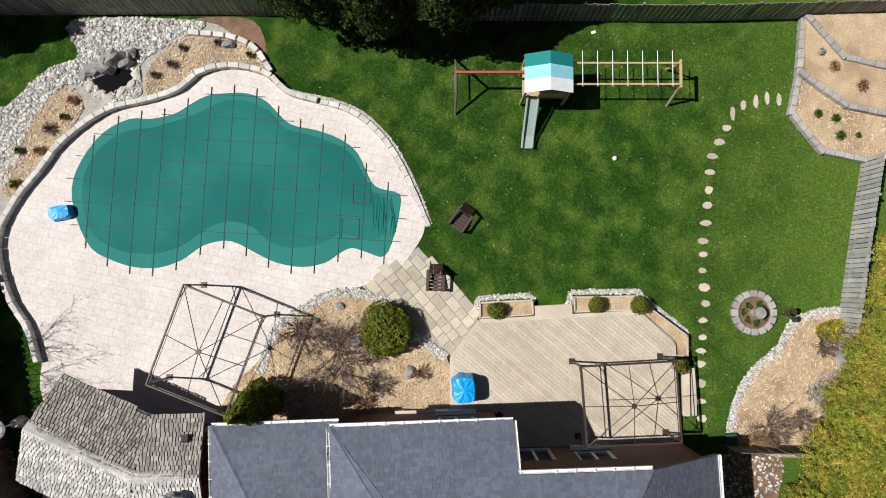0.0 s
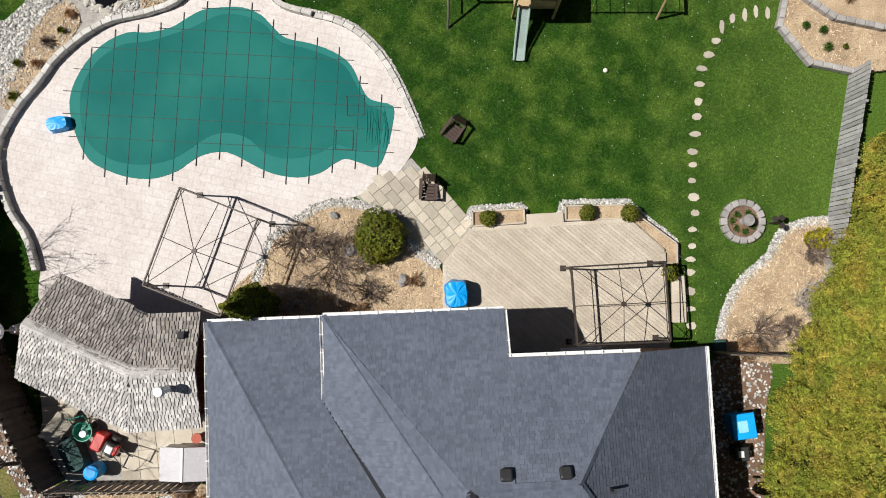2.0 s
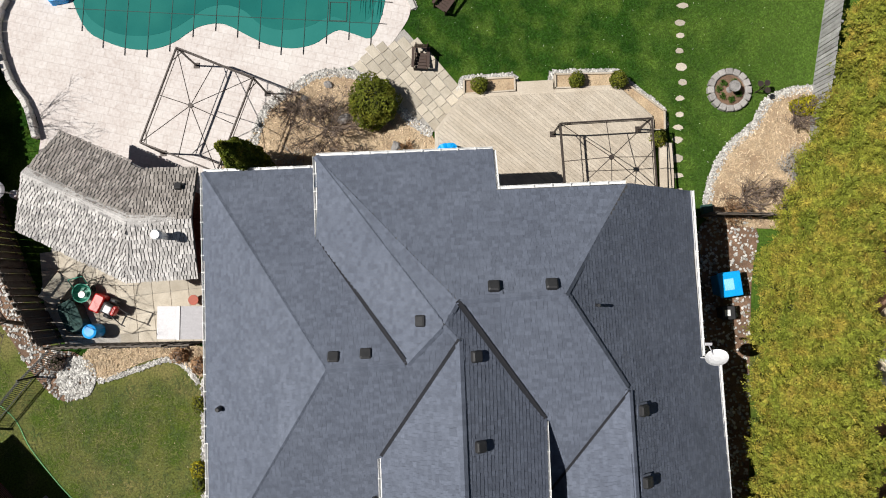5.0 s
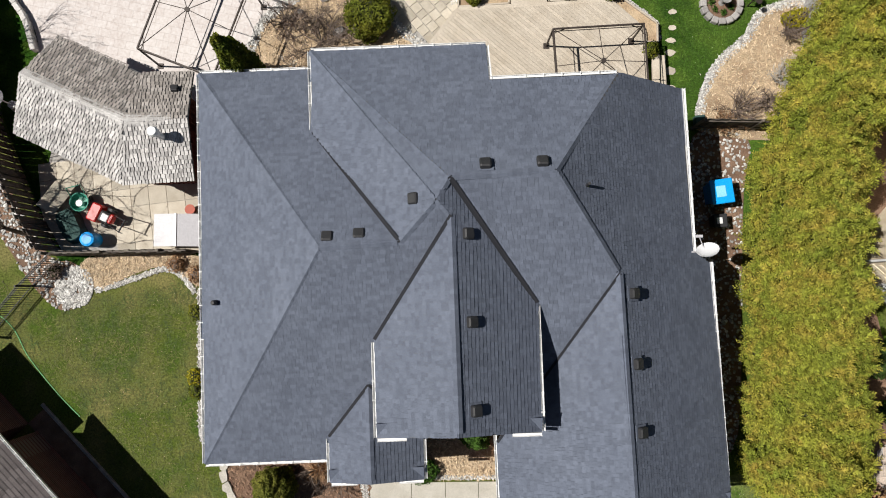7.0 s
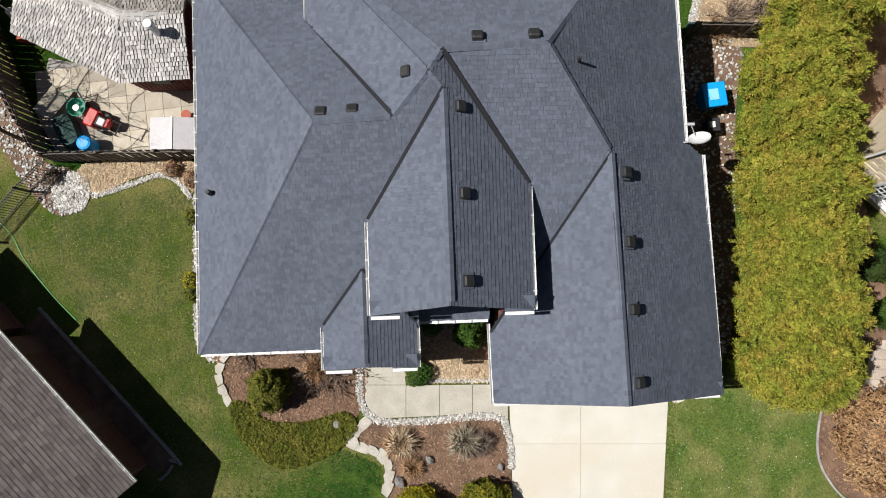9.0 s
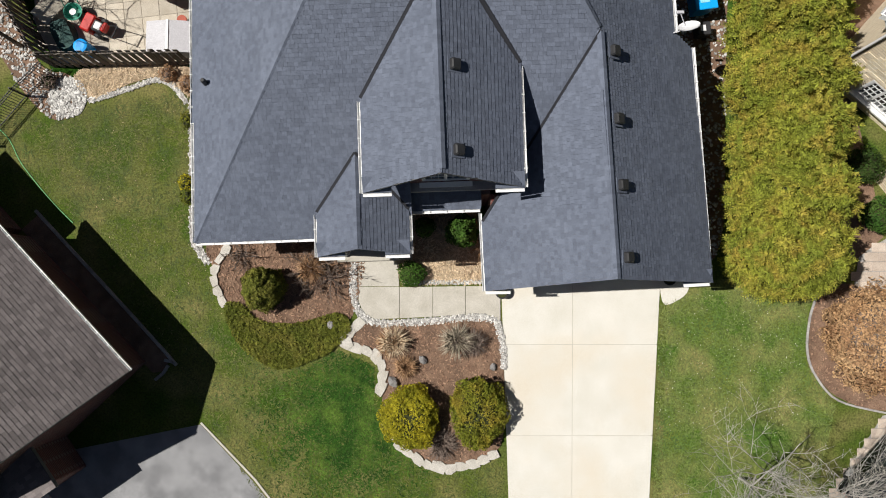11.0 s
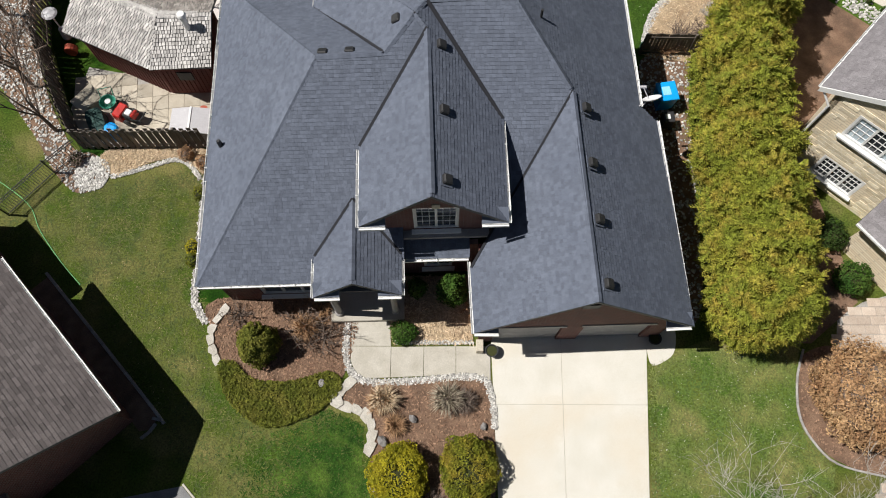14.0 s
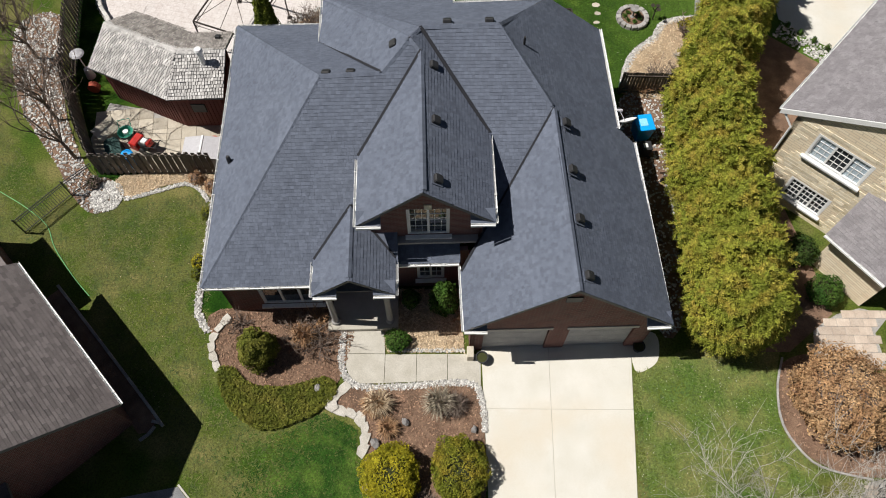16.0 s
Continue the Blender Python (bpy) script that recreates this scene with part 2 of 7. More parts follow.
M["juniper_leaf"] = leaf_material("juniper_leaf", (0.12, 0.145, 0.02), (0.19, 0.20, 0.03), (0.22, 0.21, 0.04))
# near-black green: shade inside crowns and juniper put into the colour; also pot soil
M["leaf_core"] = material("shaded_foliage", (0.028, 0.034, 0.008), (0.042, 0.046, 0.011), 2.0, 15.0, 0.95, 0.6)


def plain(name, a, rough=0.6, metal=0.0, spread=0.12):
    b = tuple(min(1.0, v * (1 + spread)) for v in a)
    return material(name, a, b, 4.0, 35.0, rough, 0.05, metal=metal)


M["blue_tarp"] = plain("blue_tarp", (0.001, 0.31, 0.78), 0.45)
M["blue_bin"] = plain("blue_plastic", (0.004, 0.34, 0.82), 0.4)
M["green_tub"] = plain("green_plastic", (0.03, 0.25, 0.17), 0.5)
M["red"] = plain("red_paint", (0.45, 0.02, 0.015), 0.4)
M["orange_red"] = plain("red_beam", (0.36, 0.07, 0.035), 0.6)
M["teal"] = plain("teal_canvas", (0.0, 0.19, 0.18), 0.8)
M["sky_canvas"] = plain("pale_blue_canvas", (0.25, 0.60, 0.72), 0.8)
M["white_canvas"] = plain("white_canvas", (0.78, 0.80, 0.82), 0.8)
M["slide"] = plain("grey_green_slide", (0.30, 0.38, 0.35), 0.4)
M["chair_brown"] = plain("brown_resin", (0.055, 0.032, 0.024), 0.6)
M["grey_plastic"] = plain("pale_grey_plastic", (0.46, 0.45, 0.47), 0.5)
M["dish_shell"] = plain("pale_dish_shell", (0.66, 0.66, 0.67), 0.5)
M["garage_door"] = material("grey_garage_door", (0.24, 0.24, 0.25), (0.30, 0.30, 0.31), 3.0, 30.0, 0.6, 0.0)
M["trim"] = plain("grey_trim", (0.30, 0.29, 0.28), 0.6)
M["beige"] = plain("beige_board", (0.50, 0.45, 0.36), 0.7)
M["hose"] = plain("green_hose", (0.15, 0.40, 0.16), 0.5)
M["water"] = plain("dark_water", (0.004, 0.004, 0.005), 0.08)
M["flower_pale"] = plain("pale_fleck", (0.75, 0.75, 0.66), 0.8)
for key, spec in (("cover", 0.12), ("cover_edge", 0.12), ("grass", 0.1), ("blade", 0.2), ("dry_grass", 0.1), ("side_grass", 0.1), ("shingle", 0.3)):
    M[key].node_tree.nodes["Principled BSDF"].inputs["Specular IOR Level"].default_value = spec
glass = bpy.data.materials.new("window_glass")
glass.use_nodes = True
gb = glass.node_tree.nodes["Principled BSDF"]
gb.inputs["Base Color"].default_value = (0.03, 0.035, 0.04, 1)
gb.inputs["Roughness"].default_value, gb.inputs["Specular IOR Level"].default_value = 0.04, 0.8
M["glass"] = glass
M["curtained_glass"] = plain("pale_curtained_glass", (0.42, 0.50, 0.56), 0.12)


# ---- building helpers ----
class Geo:
    """Vertices and faces gathered into one mesh."""

    def __init__(self):
        self.v, self.f = [], []

    def add(self, verts, faces):
        k = len(self.v)
        self.v += [tuple(p) for p in verts]
        self.f += [tuple(k + i for i in q) for q in faces]
        return self

    def box(self, m, sx, sy, sz, ch=0.0):
        """A box of full sizes about the pose m, its upright edges and top chamfered by ch."""
        x, y, z = sx / 2, sy / 2, sz / 2
        if not ch:
            vs = [(i, j, k) for k in (-z, z) for i, j in ((-x, -y), (x, -y), (x, y), (-x, y))]
            fs = [(3, 2, 1, 0), (4, 5, 6, 7), (0, 1, 5, 4), (1, 2, 6, 5), (2, 3, 7, 6), (3, 0, 4, 7)]
        else:
            ring = [(-x + ch, -y), (x - ch, -y), (x, -y + ch), (x, y - ch), (x - ch, y), (-x + ch, y), (-x, y - ch), (-x, -y + ch)]
            top = [(i * (1 - ch / x), j * (1 - ch / y)) for i, j in ring]
            vs = [(i, j, -z) for i, j in ring] + [(i, j, z - ch) for i, j in ring] + [(i, j, z) for i, j in top]
            fs = [tuple(range(7, -1, -1)), tuple(range(16, 24))]
            for k in (0, 8):
                fs += [(k + i, k + (i + 1) % 8, k + 8 + (i + 1) % 8, k + 8 + i) for i in range(8)]
        return self.add([m @ Vector(p) for p in vs], fs)

    def prism(self, poly, z0, z1):
        n = len(poly)
        vs = [(x, y, z0) for x, y in poly] + [(x, y, z1) for x, y in poly]
        fs = [tuple(range(n - 1, -1, -1)), tuple(range(n, 2 * n))] + [(i, (i + 1) % n, n + (i + 1) % n, n + i) for i in range(n)]
        return self.add(vs, fs)

    def slab(self, pts, thick):
        """A sloping polygon with thickness straight down."""
        n = len(pts)
        vs = [tuple(p) for p in pts] + [(p[0], p[1], p[2] - thick) for p in pts]
        fs = [tuple(range(n)), tuple(range(2 * n - 1, n - 1, -1))] + [(n + i, n + (i + 1) % n, (i + 1) % n, i) for i in range(n)]
        return self.add(vs, fs)

    def tube(self, path, radii, n=6):
        path = [Vector(p) for p in path]
        if isinstance(radii, (int, float)):
            radii = [radii] * len(path)
        rings = []
        for i, p in enumerate(path):
            d = (path[min(i + 1, len(path) - 1)] - path[max(i - 1, 0)]).normalized()
            a = d.orthogonal().normalized() if i == 0 else (a - d * a.dot(d)).normalized()
            b = d.cross(a)
            rings += [p + (a * math.cos(6.28319 * k / n) + b * math.sin(6.28319 * k / n)) * radii[i] for k in range(n)]
        fs = [(r * n + k, r * n + (k + 1) % n, (r + 1) * n + (k + 1) % n, (r + 1) * n + k) for r in range(len(path) - 1) for k in range(n)]
        fs += [tuple(range(n - 1, -1, -1)), tuple((len(path) - 1) * n + k for k in range(n))]
        return self.add(rings, fs)

    def lathe(self, profile, cx=0.0, cy=0.0, n=16):
        """Rings of (radius, z) round an upright axis, closed at both ends."""
        vs = [(cx + r * math.cos(6.28319 * k / n), cy + r * math.sin(6.28319 * k / n), z) for r, z in profile for k in range(n)]
        fs = [(r * n + k, r * n + (k + 1) % n, (r + 1) * n + (k + 1) % n, (r + 1) * n + k) for r in range(len(profile) - 1) for k in range(n)]
        fs += [tuple(range(n - 1, -1, -1)), tuple((len(profile) - 1) * n + k for k in range(n))]
        return self.add(vs, fs)

    def lump(self, centre, radii, rough=0.25, rings=5, n=8, rng=random, turn=None):
        """An uneven, faceted rock or bud."""
        turn = turn if turn is not None else rng.uniform(0, 360)
        m = pose(*centre, rng.uniform(-12, 12), rng.uniform(-12, 12), turn)
        vs = [Vector((0, 0, -radii[2]))]
        for i in range(1, rings):
            th = math.pi * i / rings
            for k in range(n):
                ph = 6.28319 * k / n
                q = 1 + rng.uniform(-rough, rough)
                vs.append(Vector((radii[0] * math.sin(th) * math.cos(ph) * q, radii[1] * math.sin(th) * math.sin(ph) * q, -radii[2] * math.cos(th) * q)))
        vs.append(Vector((0, 0, radii[2])))
        fs = [(0, 1 + (k + 1) % n, 1 + k) for k in range(n)]
        for i in range(rings - 2):
            s = 1 + i * n
            fs += [(s + k, s + (k + 1) % n, s + n + (k + 1) % n, s + n + k) for k in range(n)]
        s = 1 + (rings - 2) * n
        fs += [(s + k, s + (k + 1) % n, len(vs) - 1) for k in range(n)]
        return self.add([m @ p for p in vs], fs)

    def weld(self):
        """Joins equal corners and drops faces that two pieces share."""
        key, v, remap = {}, [], []
        for p in self.v:
            k = tuple(round(c, 4) for c in p)
            if k not in key:
                key[k] = len(v)
                v.append(p)
            remap.append(key[k])
        fs = [tuple(remap[i] for i in q) for q in self.f]
        count = {}
        for q in fs:
            count[frozenset(q)] = count.get(frozenset(q), 0) + 1
        self.v, self.f = v, [q for q in fs if count[frozenset(q)] == 1 and len(set(q)) == len(q)]
        return self

    def mesh(self, name, mat, smooth=False):
        me = bpy.data.meshes.new(name)
        me.from_pydata(self.v, [], self.f)
        me.materials.append(M[mat])
        if smooth:
            me.polygons.foreach_set("use_smooth", [True] * len(me.polygons))
        me.update()
        return me


def part(name, geo, mat, parent=None, label="", smooth=False):
    """Links a Geo as one mesh object under a thing or part."""
    ob = new(name, geo.mesh(name, mat, smooth))
    if parent is not None:
        ob.parent = parent
    return tagged(ob, label)


def shared(name, me, m, parent=None):
    """Another object on a mesh that is there already."""
    ob = new(name, me)
    ob.parent = parent
    ob.matrix_basis = m
    return ob


def thing(name, label, category, m=None, group="", kind=""):
    ob = new(name)
    ob.empty_display_size = 0.2
    if m is not None:
        ob.matrix_basis = m
    return tagged(ob, label, category, group, kind)


def structure(name, geo, mat, label, category="ground", smooth=False):
    return tagged(part(name, geo, mat, None, "", smooth), label, category, "", "structure")


def smooth_loop(pts, k=5, closed=True):
    """A rounded outline through control points."""
    n, out = len(pts), []
    for i in range(n if closed else n - 1):
        p = [Vector((*pts[(i + j) % n], 0)) if closed else Vector((*pts[min(max(i + j, 0), n - 1)], 0)) for j in (-1, 0, 1, 2)]
        for s in range(k):
            t = s / k
            q = 0.5 * (2 * p[1] + (p[2] - p[0]) * t + (2 * p[0] - 5 * p[1] + 4 * p[2] - p[3]) * t * t + (3 * p[1] - p[0] - 3 * p[2] + p[3]) * t ** 3)
            out.append((q.x, q.y))
    return out if closed else out + [tuple(pts[-1])]


def inside(x, y, poly):
    hit, n = False, len(poly)
    for i in range(n):
        (x0, y0), (x1, y1) = poly[i], poly[(i + 1) % n]
        if (y0 > y) != (y1 > y) and x < (x1 - x0) * (y - y0) / (y1 - y0) + x0:
            hit = not hit
    return hit


def scatter(poly, count, rng, avoid=()):
    xs, ys = [p[0] for p in poly], [p[1] for p in poly]
    out = []
    for _ in range(count):
        x, y = rng.uniform(min(xs), max(xs)), rng.uniform(min(ys), max(ys))
        if inside(x, y, poly) and not any(inside(x, y, q) for q in avoid):
            out.append((x, y))
    return out


def along(pts, step):
    """Points and headings at even steps along a polyline."""
    out, left = [], 0.0
    for (x0, y0), (x1, y1) in zip(pts, pts[1:]):
        d = math.hypot(x1 - x0, y1 - y0)
        while d > 0 and left <= d:
            t = left / d
            out.append((x0 + (x1 - x0) * t, y0 + (y1 - y0) * t, math.degrees(math.atan2(y1 - y0, x1 - x0))))
            left += step
        left -= d
    return out


def leaves(centre, radii, count, size, seed, top=0.0, lumpy=0.16, depth=0.25, droop=0.0, power=2.0):
    """Leaf sprays on the shell of an uneven crown: small bent quads turned outwards. top: 1 for a cone, 0 for a ball."""
    r = np.random.default_rng(seed)
    u = r.uniform(-1, 1, count)
    ph = r.uniform(0, 2 * np.pi, count)
    prof = (1 - np.abs(u) ** power) ** (1 / power)
    prof = prof * (1 - top * (u + 1) / 2 * 0.9)
    k = r.uniform(0, 6.28, 8)
    wob = 1 + lumpy * (np.sin(3 * ph + k[0] + 2 * u) + 0.8 * np.sin(5 * ph + k[1] - 5 * u) + 0.7 * np.sin(8 * u + k[2] + 2 * ph) + 0.6 * np.sin(11 * ph + 9 * u + k[3])) / 2
    d = np.stack([prof * np.cos(ph), prof * np.sin(ph), u], 1)
    if lumpy > 0.18:
        clump = np.zeros(count)
        for c in r.normal(0, 1, (170, 3)):
            c = c / np.linalg.norm(c)
            clump = np.maximum(clump, r.uniform(0.5, 1.0) * np.exp(-((d - c) ** 2).sum(1) / 0.022))
        wob = 0.80 + (wob - 1) * 0.35 + lumpy * 1.15 * clump
    rad = wob * (1 - depth * r.random(count) ** 2)
    p = d * rad[:, None] * np.array(radii) + np.array(centre)
    nrm = d / np.array(radii) + r.normal(0, 0.45 / min(radii), (count, 3)) + np.array([0, 0, 0.25 / radii[2]])
    nrm /= np.linalg.norm(nrm, axis=1)[:, None]
    a = np.cross(nrm, r.normal(0, 1, (count, 3)))
    a /= np.linalg.norm(a, axis=1)[:, None]
    b = np.cross(nrm, a)
    s = size * r.uniform(0.6, 1.3, count)[:, None]
    vs = np.stack([p - a * s * 0.5, p + b * s * 0.28 + nrm * s * 0.12, p + a * s * 0.6 + nrm * s * 0.1, p - b * s * 0.28 + nrm * s * 0.12], 1).reshape(-1, 3)
    vs[:, 2] = np.maximum(vs[:, 2], 0.02)
    g = Geo()
    g.v = [tuple(q) for q in vs.tolist()]
    g.f = [(4 * i, 4 * i + 1, 4 * i + 2, 4 * i + 3) for i in range(count)]
    return g


def sprays(centre, radii, count, seed, top=0.0, lumpy=0.2, power=2.0, length=0.34, blades=9, size=0.1):
    """Flat evergreen sprays, each a fan of small blades on a rising, outward stem, over an uneven crown."""
    r = np.random.default_rng(seed)
    d = r.normal(0, 1, (count, 3))
    d[:, 2] = np.where(d[:, 2] < -0.6, -d[:, 2], d[:, 2])
    flat = np.hypot(d[:, 0], d[:, 1])
    d /= ((flat ** power + np.abs(d[:, 2]) ** power) ** (1 / power))[:, None]
    d[:, :2] *= (1 - top * (d[:, 2:] + 1) / 2)
    bulge = np.zeros(count)
    for c in r.normal(0, 1, (110, 3)):
        c = c / np.linalg.norm(c)
        c[2] = abs(c[2])
        bulge = np.maximum(bulge, r.uniform(0.4, 1.0) * np.exp(-((d - c) ** 2).sum(1) / 0.022))
    rad = 0.82 + lumpy * bulge - 0.24 * r.random(count) ** 1.6
    p = d * rad[:, None] * np.array(radii) + np.array(centre)
    face = d / np.array(radii) * min(radii) + np.array([-0.1, 0.05, 0.45]) + r.normal(0, 0.42, (count, 3))
    face /= np.linalg.norm(face, axis=1)[:, None]
    side = np.cross(face, r.normal(0, 1, (count, 3)))
    side /= np.linalg.norm(side, axis=1)[:, None]
    axis = np.cross(side, face) + face * r.uniform(0.1, 0.9, count)[:, None]
    axis /= np.linalg.norm(axis, axis=1)[:, None]
    L = length * r.uniform(0.6, 1.25, count)[:, None]
    vs = []
    for k in range(blades):
        f = (k + 0.5) / blades
        sg = 1 if k % 2 else -1
        q = p + axis * L * f + side * sg * size * 0.25 - np.array([0, 0, 1]) * L * 0.35 * f * f
        b = axis * 0.8 + side * sg * 0.75 + r.normal(0, 0.22, (count, 3))
        b /= np.linalg.norm(b, axis=1)[:, None]
        w = np.cross(b, np.cross(axis, side) + r.normal(0, 0.3, (count, 3)))
        w /= np.linalg.norm(w, axis=1)[:, None]
        sz = size * (1.15 - 0.5 * f) * r.uniform(0.8, 1.25, count)[:, None]
        vs.append(np.stack([q - b * sz * 0.35, q + w * sz * 0.3, q + b * sz * 0.8, q - w * sz * 0.3], 1))
    vs = np.stack(vs, 1).reshape(-1, 3)
    vs[:, 2] = np.maximum(vs[:, 2], 0.02)
    g = Geo()
    g.v = [tuple(q) for q in vs.tolist()]
    g.f = [(4 * i, 4 * i + 1, 4 * i + 2, 4 * i + 3) for i in range(count * blades)]
    return g


def core(centre, radii, top=0.0, power=2.0, n=14, rings=9):
    g = Geo()
    prof = []
    for i in range(rings + 1):
        u = -1 + 2 * i / rings
        w = max(0.02, (1 - abs(u) ** power)) ** (1 / power) * (1 - top * (u + 1) / 2 * 0.9)
        prof.append((max(0.02, w), u))
    vs = [(centre[0] + radii[0] * w * math.cos(6.28319 * k / n), centre[1] + radii[1] * w * math.sin(6.28319 * k / n), max(0.01, centre[2] + radii[2] * u)) for w, u in prof for k in range(n)]
    fs = [(r * n + k, r * n + (k + 1) % n, (r + 1) * n + (k + 1) % n, (r + 1) * n + k) for r in range(rings) for k in range(n)]
    fs += [tuple(range(n - 1, -1, -1)), tuple(rings * n + k for k in range(n))]
    return g.add(vs, fs)


def shrub(name, x, y, radii, mat, label, category="shrub", seed=1, count=2500, size=0.13, top=0.0, z=None, group="", power=2.0, base=0.0, lumpy=0.16):
    """A shrub or tree of leaf sprays round a shaded inside, on a short trunk."""
    t = thing(name, label, category, pose(x, y, base), group)
    zc = radii[2] * 0.93 if z is None else z
    part("trunk", Geo().tube([(0, 0, 0), (0, 0, zc)], [0.09, 0.05]), "trunk", t)
    crown = part("crown", leaves((0, 0, zc), radii, count, size, seed, top, lumpy, power=power), mat, t)
    # solid core against see-through; leaf_core paints the inner shade
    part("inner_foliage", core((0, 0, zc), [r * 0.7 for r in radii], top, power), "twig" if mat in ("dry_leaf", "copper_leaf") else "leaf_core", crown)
    return t


def twigs(root, height, spread, levels, rng, r0=0.05, kids=5, lean=(0, 0), n=4, up=0.25):
    """Branching limbs from a root; returns one Geo of all of them."""
    g = Geo()

    def grow(p, d, length, r, lev):
        q, pts, rad = Vector(p), [Vector(p)], [r]
        for s in range(3):
            d = (d + Vector((rng.uniform(-.25, .25), rng.uniform(-.25, .25), rng.uniform(-.1, .2)))).normalized()
            q = q + d * length / 3
            q.z = max(q.z, 0.05)
            pts.append(q.copy())
            rad.append(r * (1 - 0.2 * (s + 1)))
        g.tube(pts, rad, n if lev > 1 else 3)
        if lev > 0:
            for k in range(kids):
                side = Vector((rng.uniform(-1, 1), rng.uniform(-1, 1), rng.uniform(-0.2, 0.7)))
                grow(pts[rng.choice((1, 2, 3))], (d * 0.55 + side * 0.7).normalized(), length * rng.uniform(0.5, 0.8), max(0.006, r * 0.6), lev - 1)

    for k in range(kids + 2):
        a = 6.28319 * (k + rng.uniform(-.3, .3)) / (kids + 2)
        grow(root, Vector((math.cos(a) * spread + lean[0], math.sin(a) * spread + lean[1], up + rng.uniform(0.3, 0.9))).normalized(), height * rng.uniform(0.45, 0.65), r0, levels)
    return g


# ---- ground and laid surfaces ----
SHEET = Geo().add([(-900, -900, 0), (900, -900, 0), (900, 900, 0), (-900, 900, 0)], [(0, 1, 2, 3)])
structure("ground", SHEET, "grass", "mown green lawn with paler worn patches", "lawn")
structure("front_lawn", Geo().prism([(-60, 1.0), (-19.2, 1.0), (-18.0, -5.0), (-15.6, -11.0), (-15.0, -12.2), (-9.0, -12.2), (-9.0, -19), (11, -19), (11, -11), (60, -11), (60, -90), (-60, -90)], -0.1, 0.008), "dry_grass", "yellow-green front lawn with dry patches", "lawn")
PATIO = smooth_loop([(-16.28, -2.76), (-16.66, -1.61), (-17.39, -.46), (-17.89, .92), (-17.95, 2.2), (-17.29, 3.59), (-16.39, 4.76), (-15.72, 5.7), (-14.81, 6.53), (-13.66, 7.24),
                     (-12.03, 7.64), (-10.87, 8.07), (-9.95, 8.78), (-9.01, 9.02), (-8.07, 8.95), (-7.25, 8.66), (-6.42, 7.95), (-5.24, 7.59), (-4.31, 7.36), (-3.37, 6.88), (-2.43, 5.94),
                     (-1.72, 4.76), (-1.14, 3.48), (-.74, 2.54), (-1.13, 1.61), (-1.94, .69), (-3.32, .04), (-5.51, -.7), (-6.53, -1.61), (-7.21, -2.98), (-8.34, -4.12), (-9.2, -7.5), (-14.5, -6.5), (-16.2, -4.5)], 4)
structure("patio", Geo().prism(PATIO, -0.1, 0.03), "patio", "pink-beige stamped concrete pool patio", "patio")


# ---- shingled roofs and walls ----
def newell(pts):
    n = Vector((0, 0, 0))
    for a, b in zip(pts, pts[1:] + pts[:1]):
        n += Vector(((a.y - b.y) * (a.z + b.z), (a.z - b.z) * (a.x + b.x), (a.x - b.x) * (a.y + b.y)))
    return n.normalized() if n.z >= 0 else -n.normalized()


def tabs(pts, rng, expo=0.145, wide=(0.13, 0.30), lift=0.02, pick=None, gap=0.006, spread=0.45):
    """Overlapping shingle tabs on a roof plane. pick: given a tab's middle, True sends it to the list of single pieces."""
    pts = [Vector(p) for p in pts]
    nrm = newell(pts)
    e1 = Vector((0, 0, 1)).cross(nrm).normalized()
    e2 = nrm.cross(e1)
    o = sum(pts, Vector((0, 0, 0))) / len(pts)
    flat = [((p - o).dot(e1), (p - o).dot(e2)) for p in pts]
    y0, y1 = min(f[1] for f in flat), max(f[1] for f in flat)
    g, singles = Geo(), []
    row = 0
    y = y0
    while y < y1 - 0.02:
        top = min(y + expo * 1.12, y1)
        mid = (y + min(y + expo, y1)) / 2
        xs = []
        for (xa, ya), (xb, yb) in zip(flat, flat[1:] + flat[:1]):
            if (ya > mid) != (yb > mid):
                xs.append(xa + (xb - xa) * (mid - ya) / (yb - ya))
        xs.sort()
        for a, b in zip(xs[::2], xs[1::2]):
            x = a - (rng.uniform(0, wide[0]) if row % 2 else 0)
            while x < b:
                w = rng.uniform(*wide)
                l, r = max(x, a), min(x + w - gap, b)
                x += w
                if r - l < 0.03:
                    continue
                h = lift * (1.1 + rng.uniform(-spread, spread))
                d = rng.uniform(-0.027, 0.027) * spread
                quad = [(l, y + d, h), (r, y + d, h), (r, top, 0.004), (l, top, 0.004), (l, y + d, -0.01), (r, y + d, -0.01)]
                vs = [o + e1 * q[0] + e2 * q[1] + nrm * q[2] for q in quad]
                fs = [(0, 1, 2, 3), (4, 5, 1, 0)]
                if pick and pick(sum(vs[:4], Vector((0, 0, 0))) / 4):
                    singles.append(Geo().add(vs, fs + [(4, 0, 3), (5, 2, 1)]))
                else:
                    g.add(vs, fs)
        y += expo
        row += 1
    return g, singles


def roof_plane(parent, pts, mat, rng, thick=0.16, **kw):
    """A roof deck with its shingle courses as a part."""
    vs = [Vector(p) for p in pts]
    nrm, o = newell(vs), sum(vs, Vector((0, 0, 0))) / len(vs)
    level = [(p.x, p.y, o.z - (nrm.x * (p.x - o.x) + nrm.y * (p.y - o.y)) / nrm.z - 0.03) for p in vs]
    base = part("roof_plane", Geo().slab(level, thick), "soffit", parent)
    g, singles = tabs(pts, rng, **kw)
    tagged(part("shingles", g, mat, base), kind="stuff")
    return base, singles


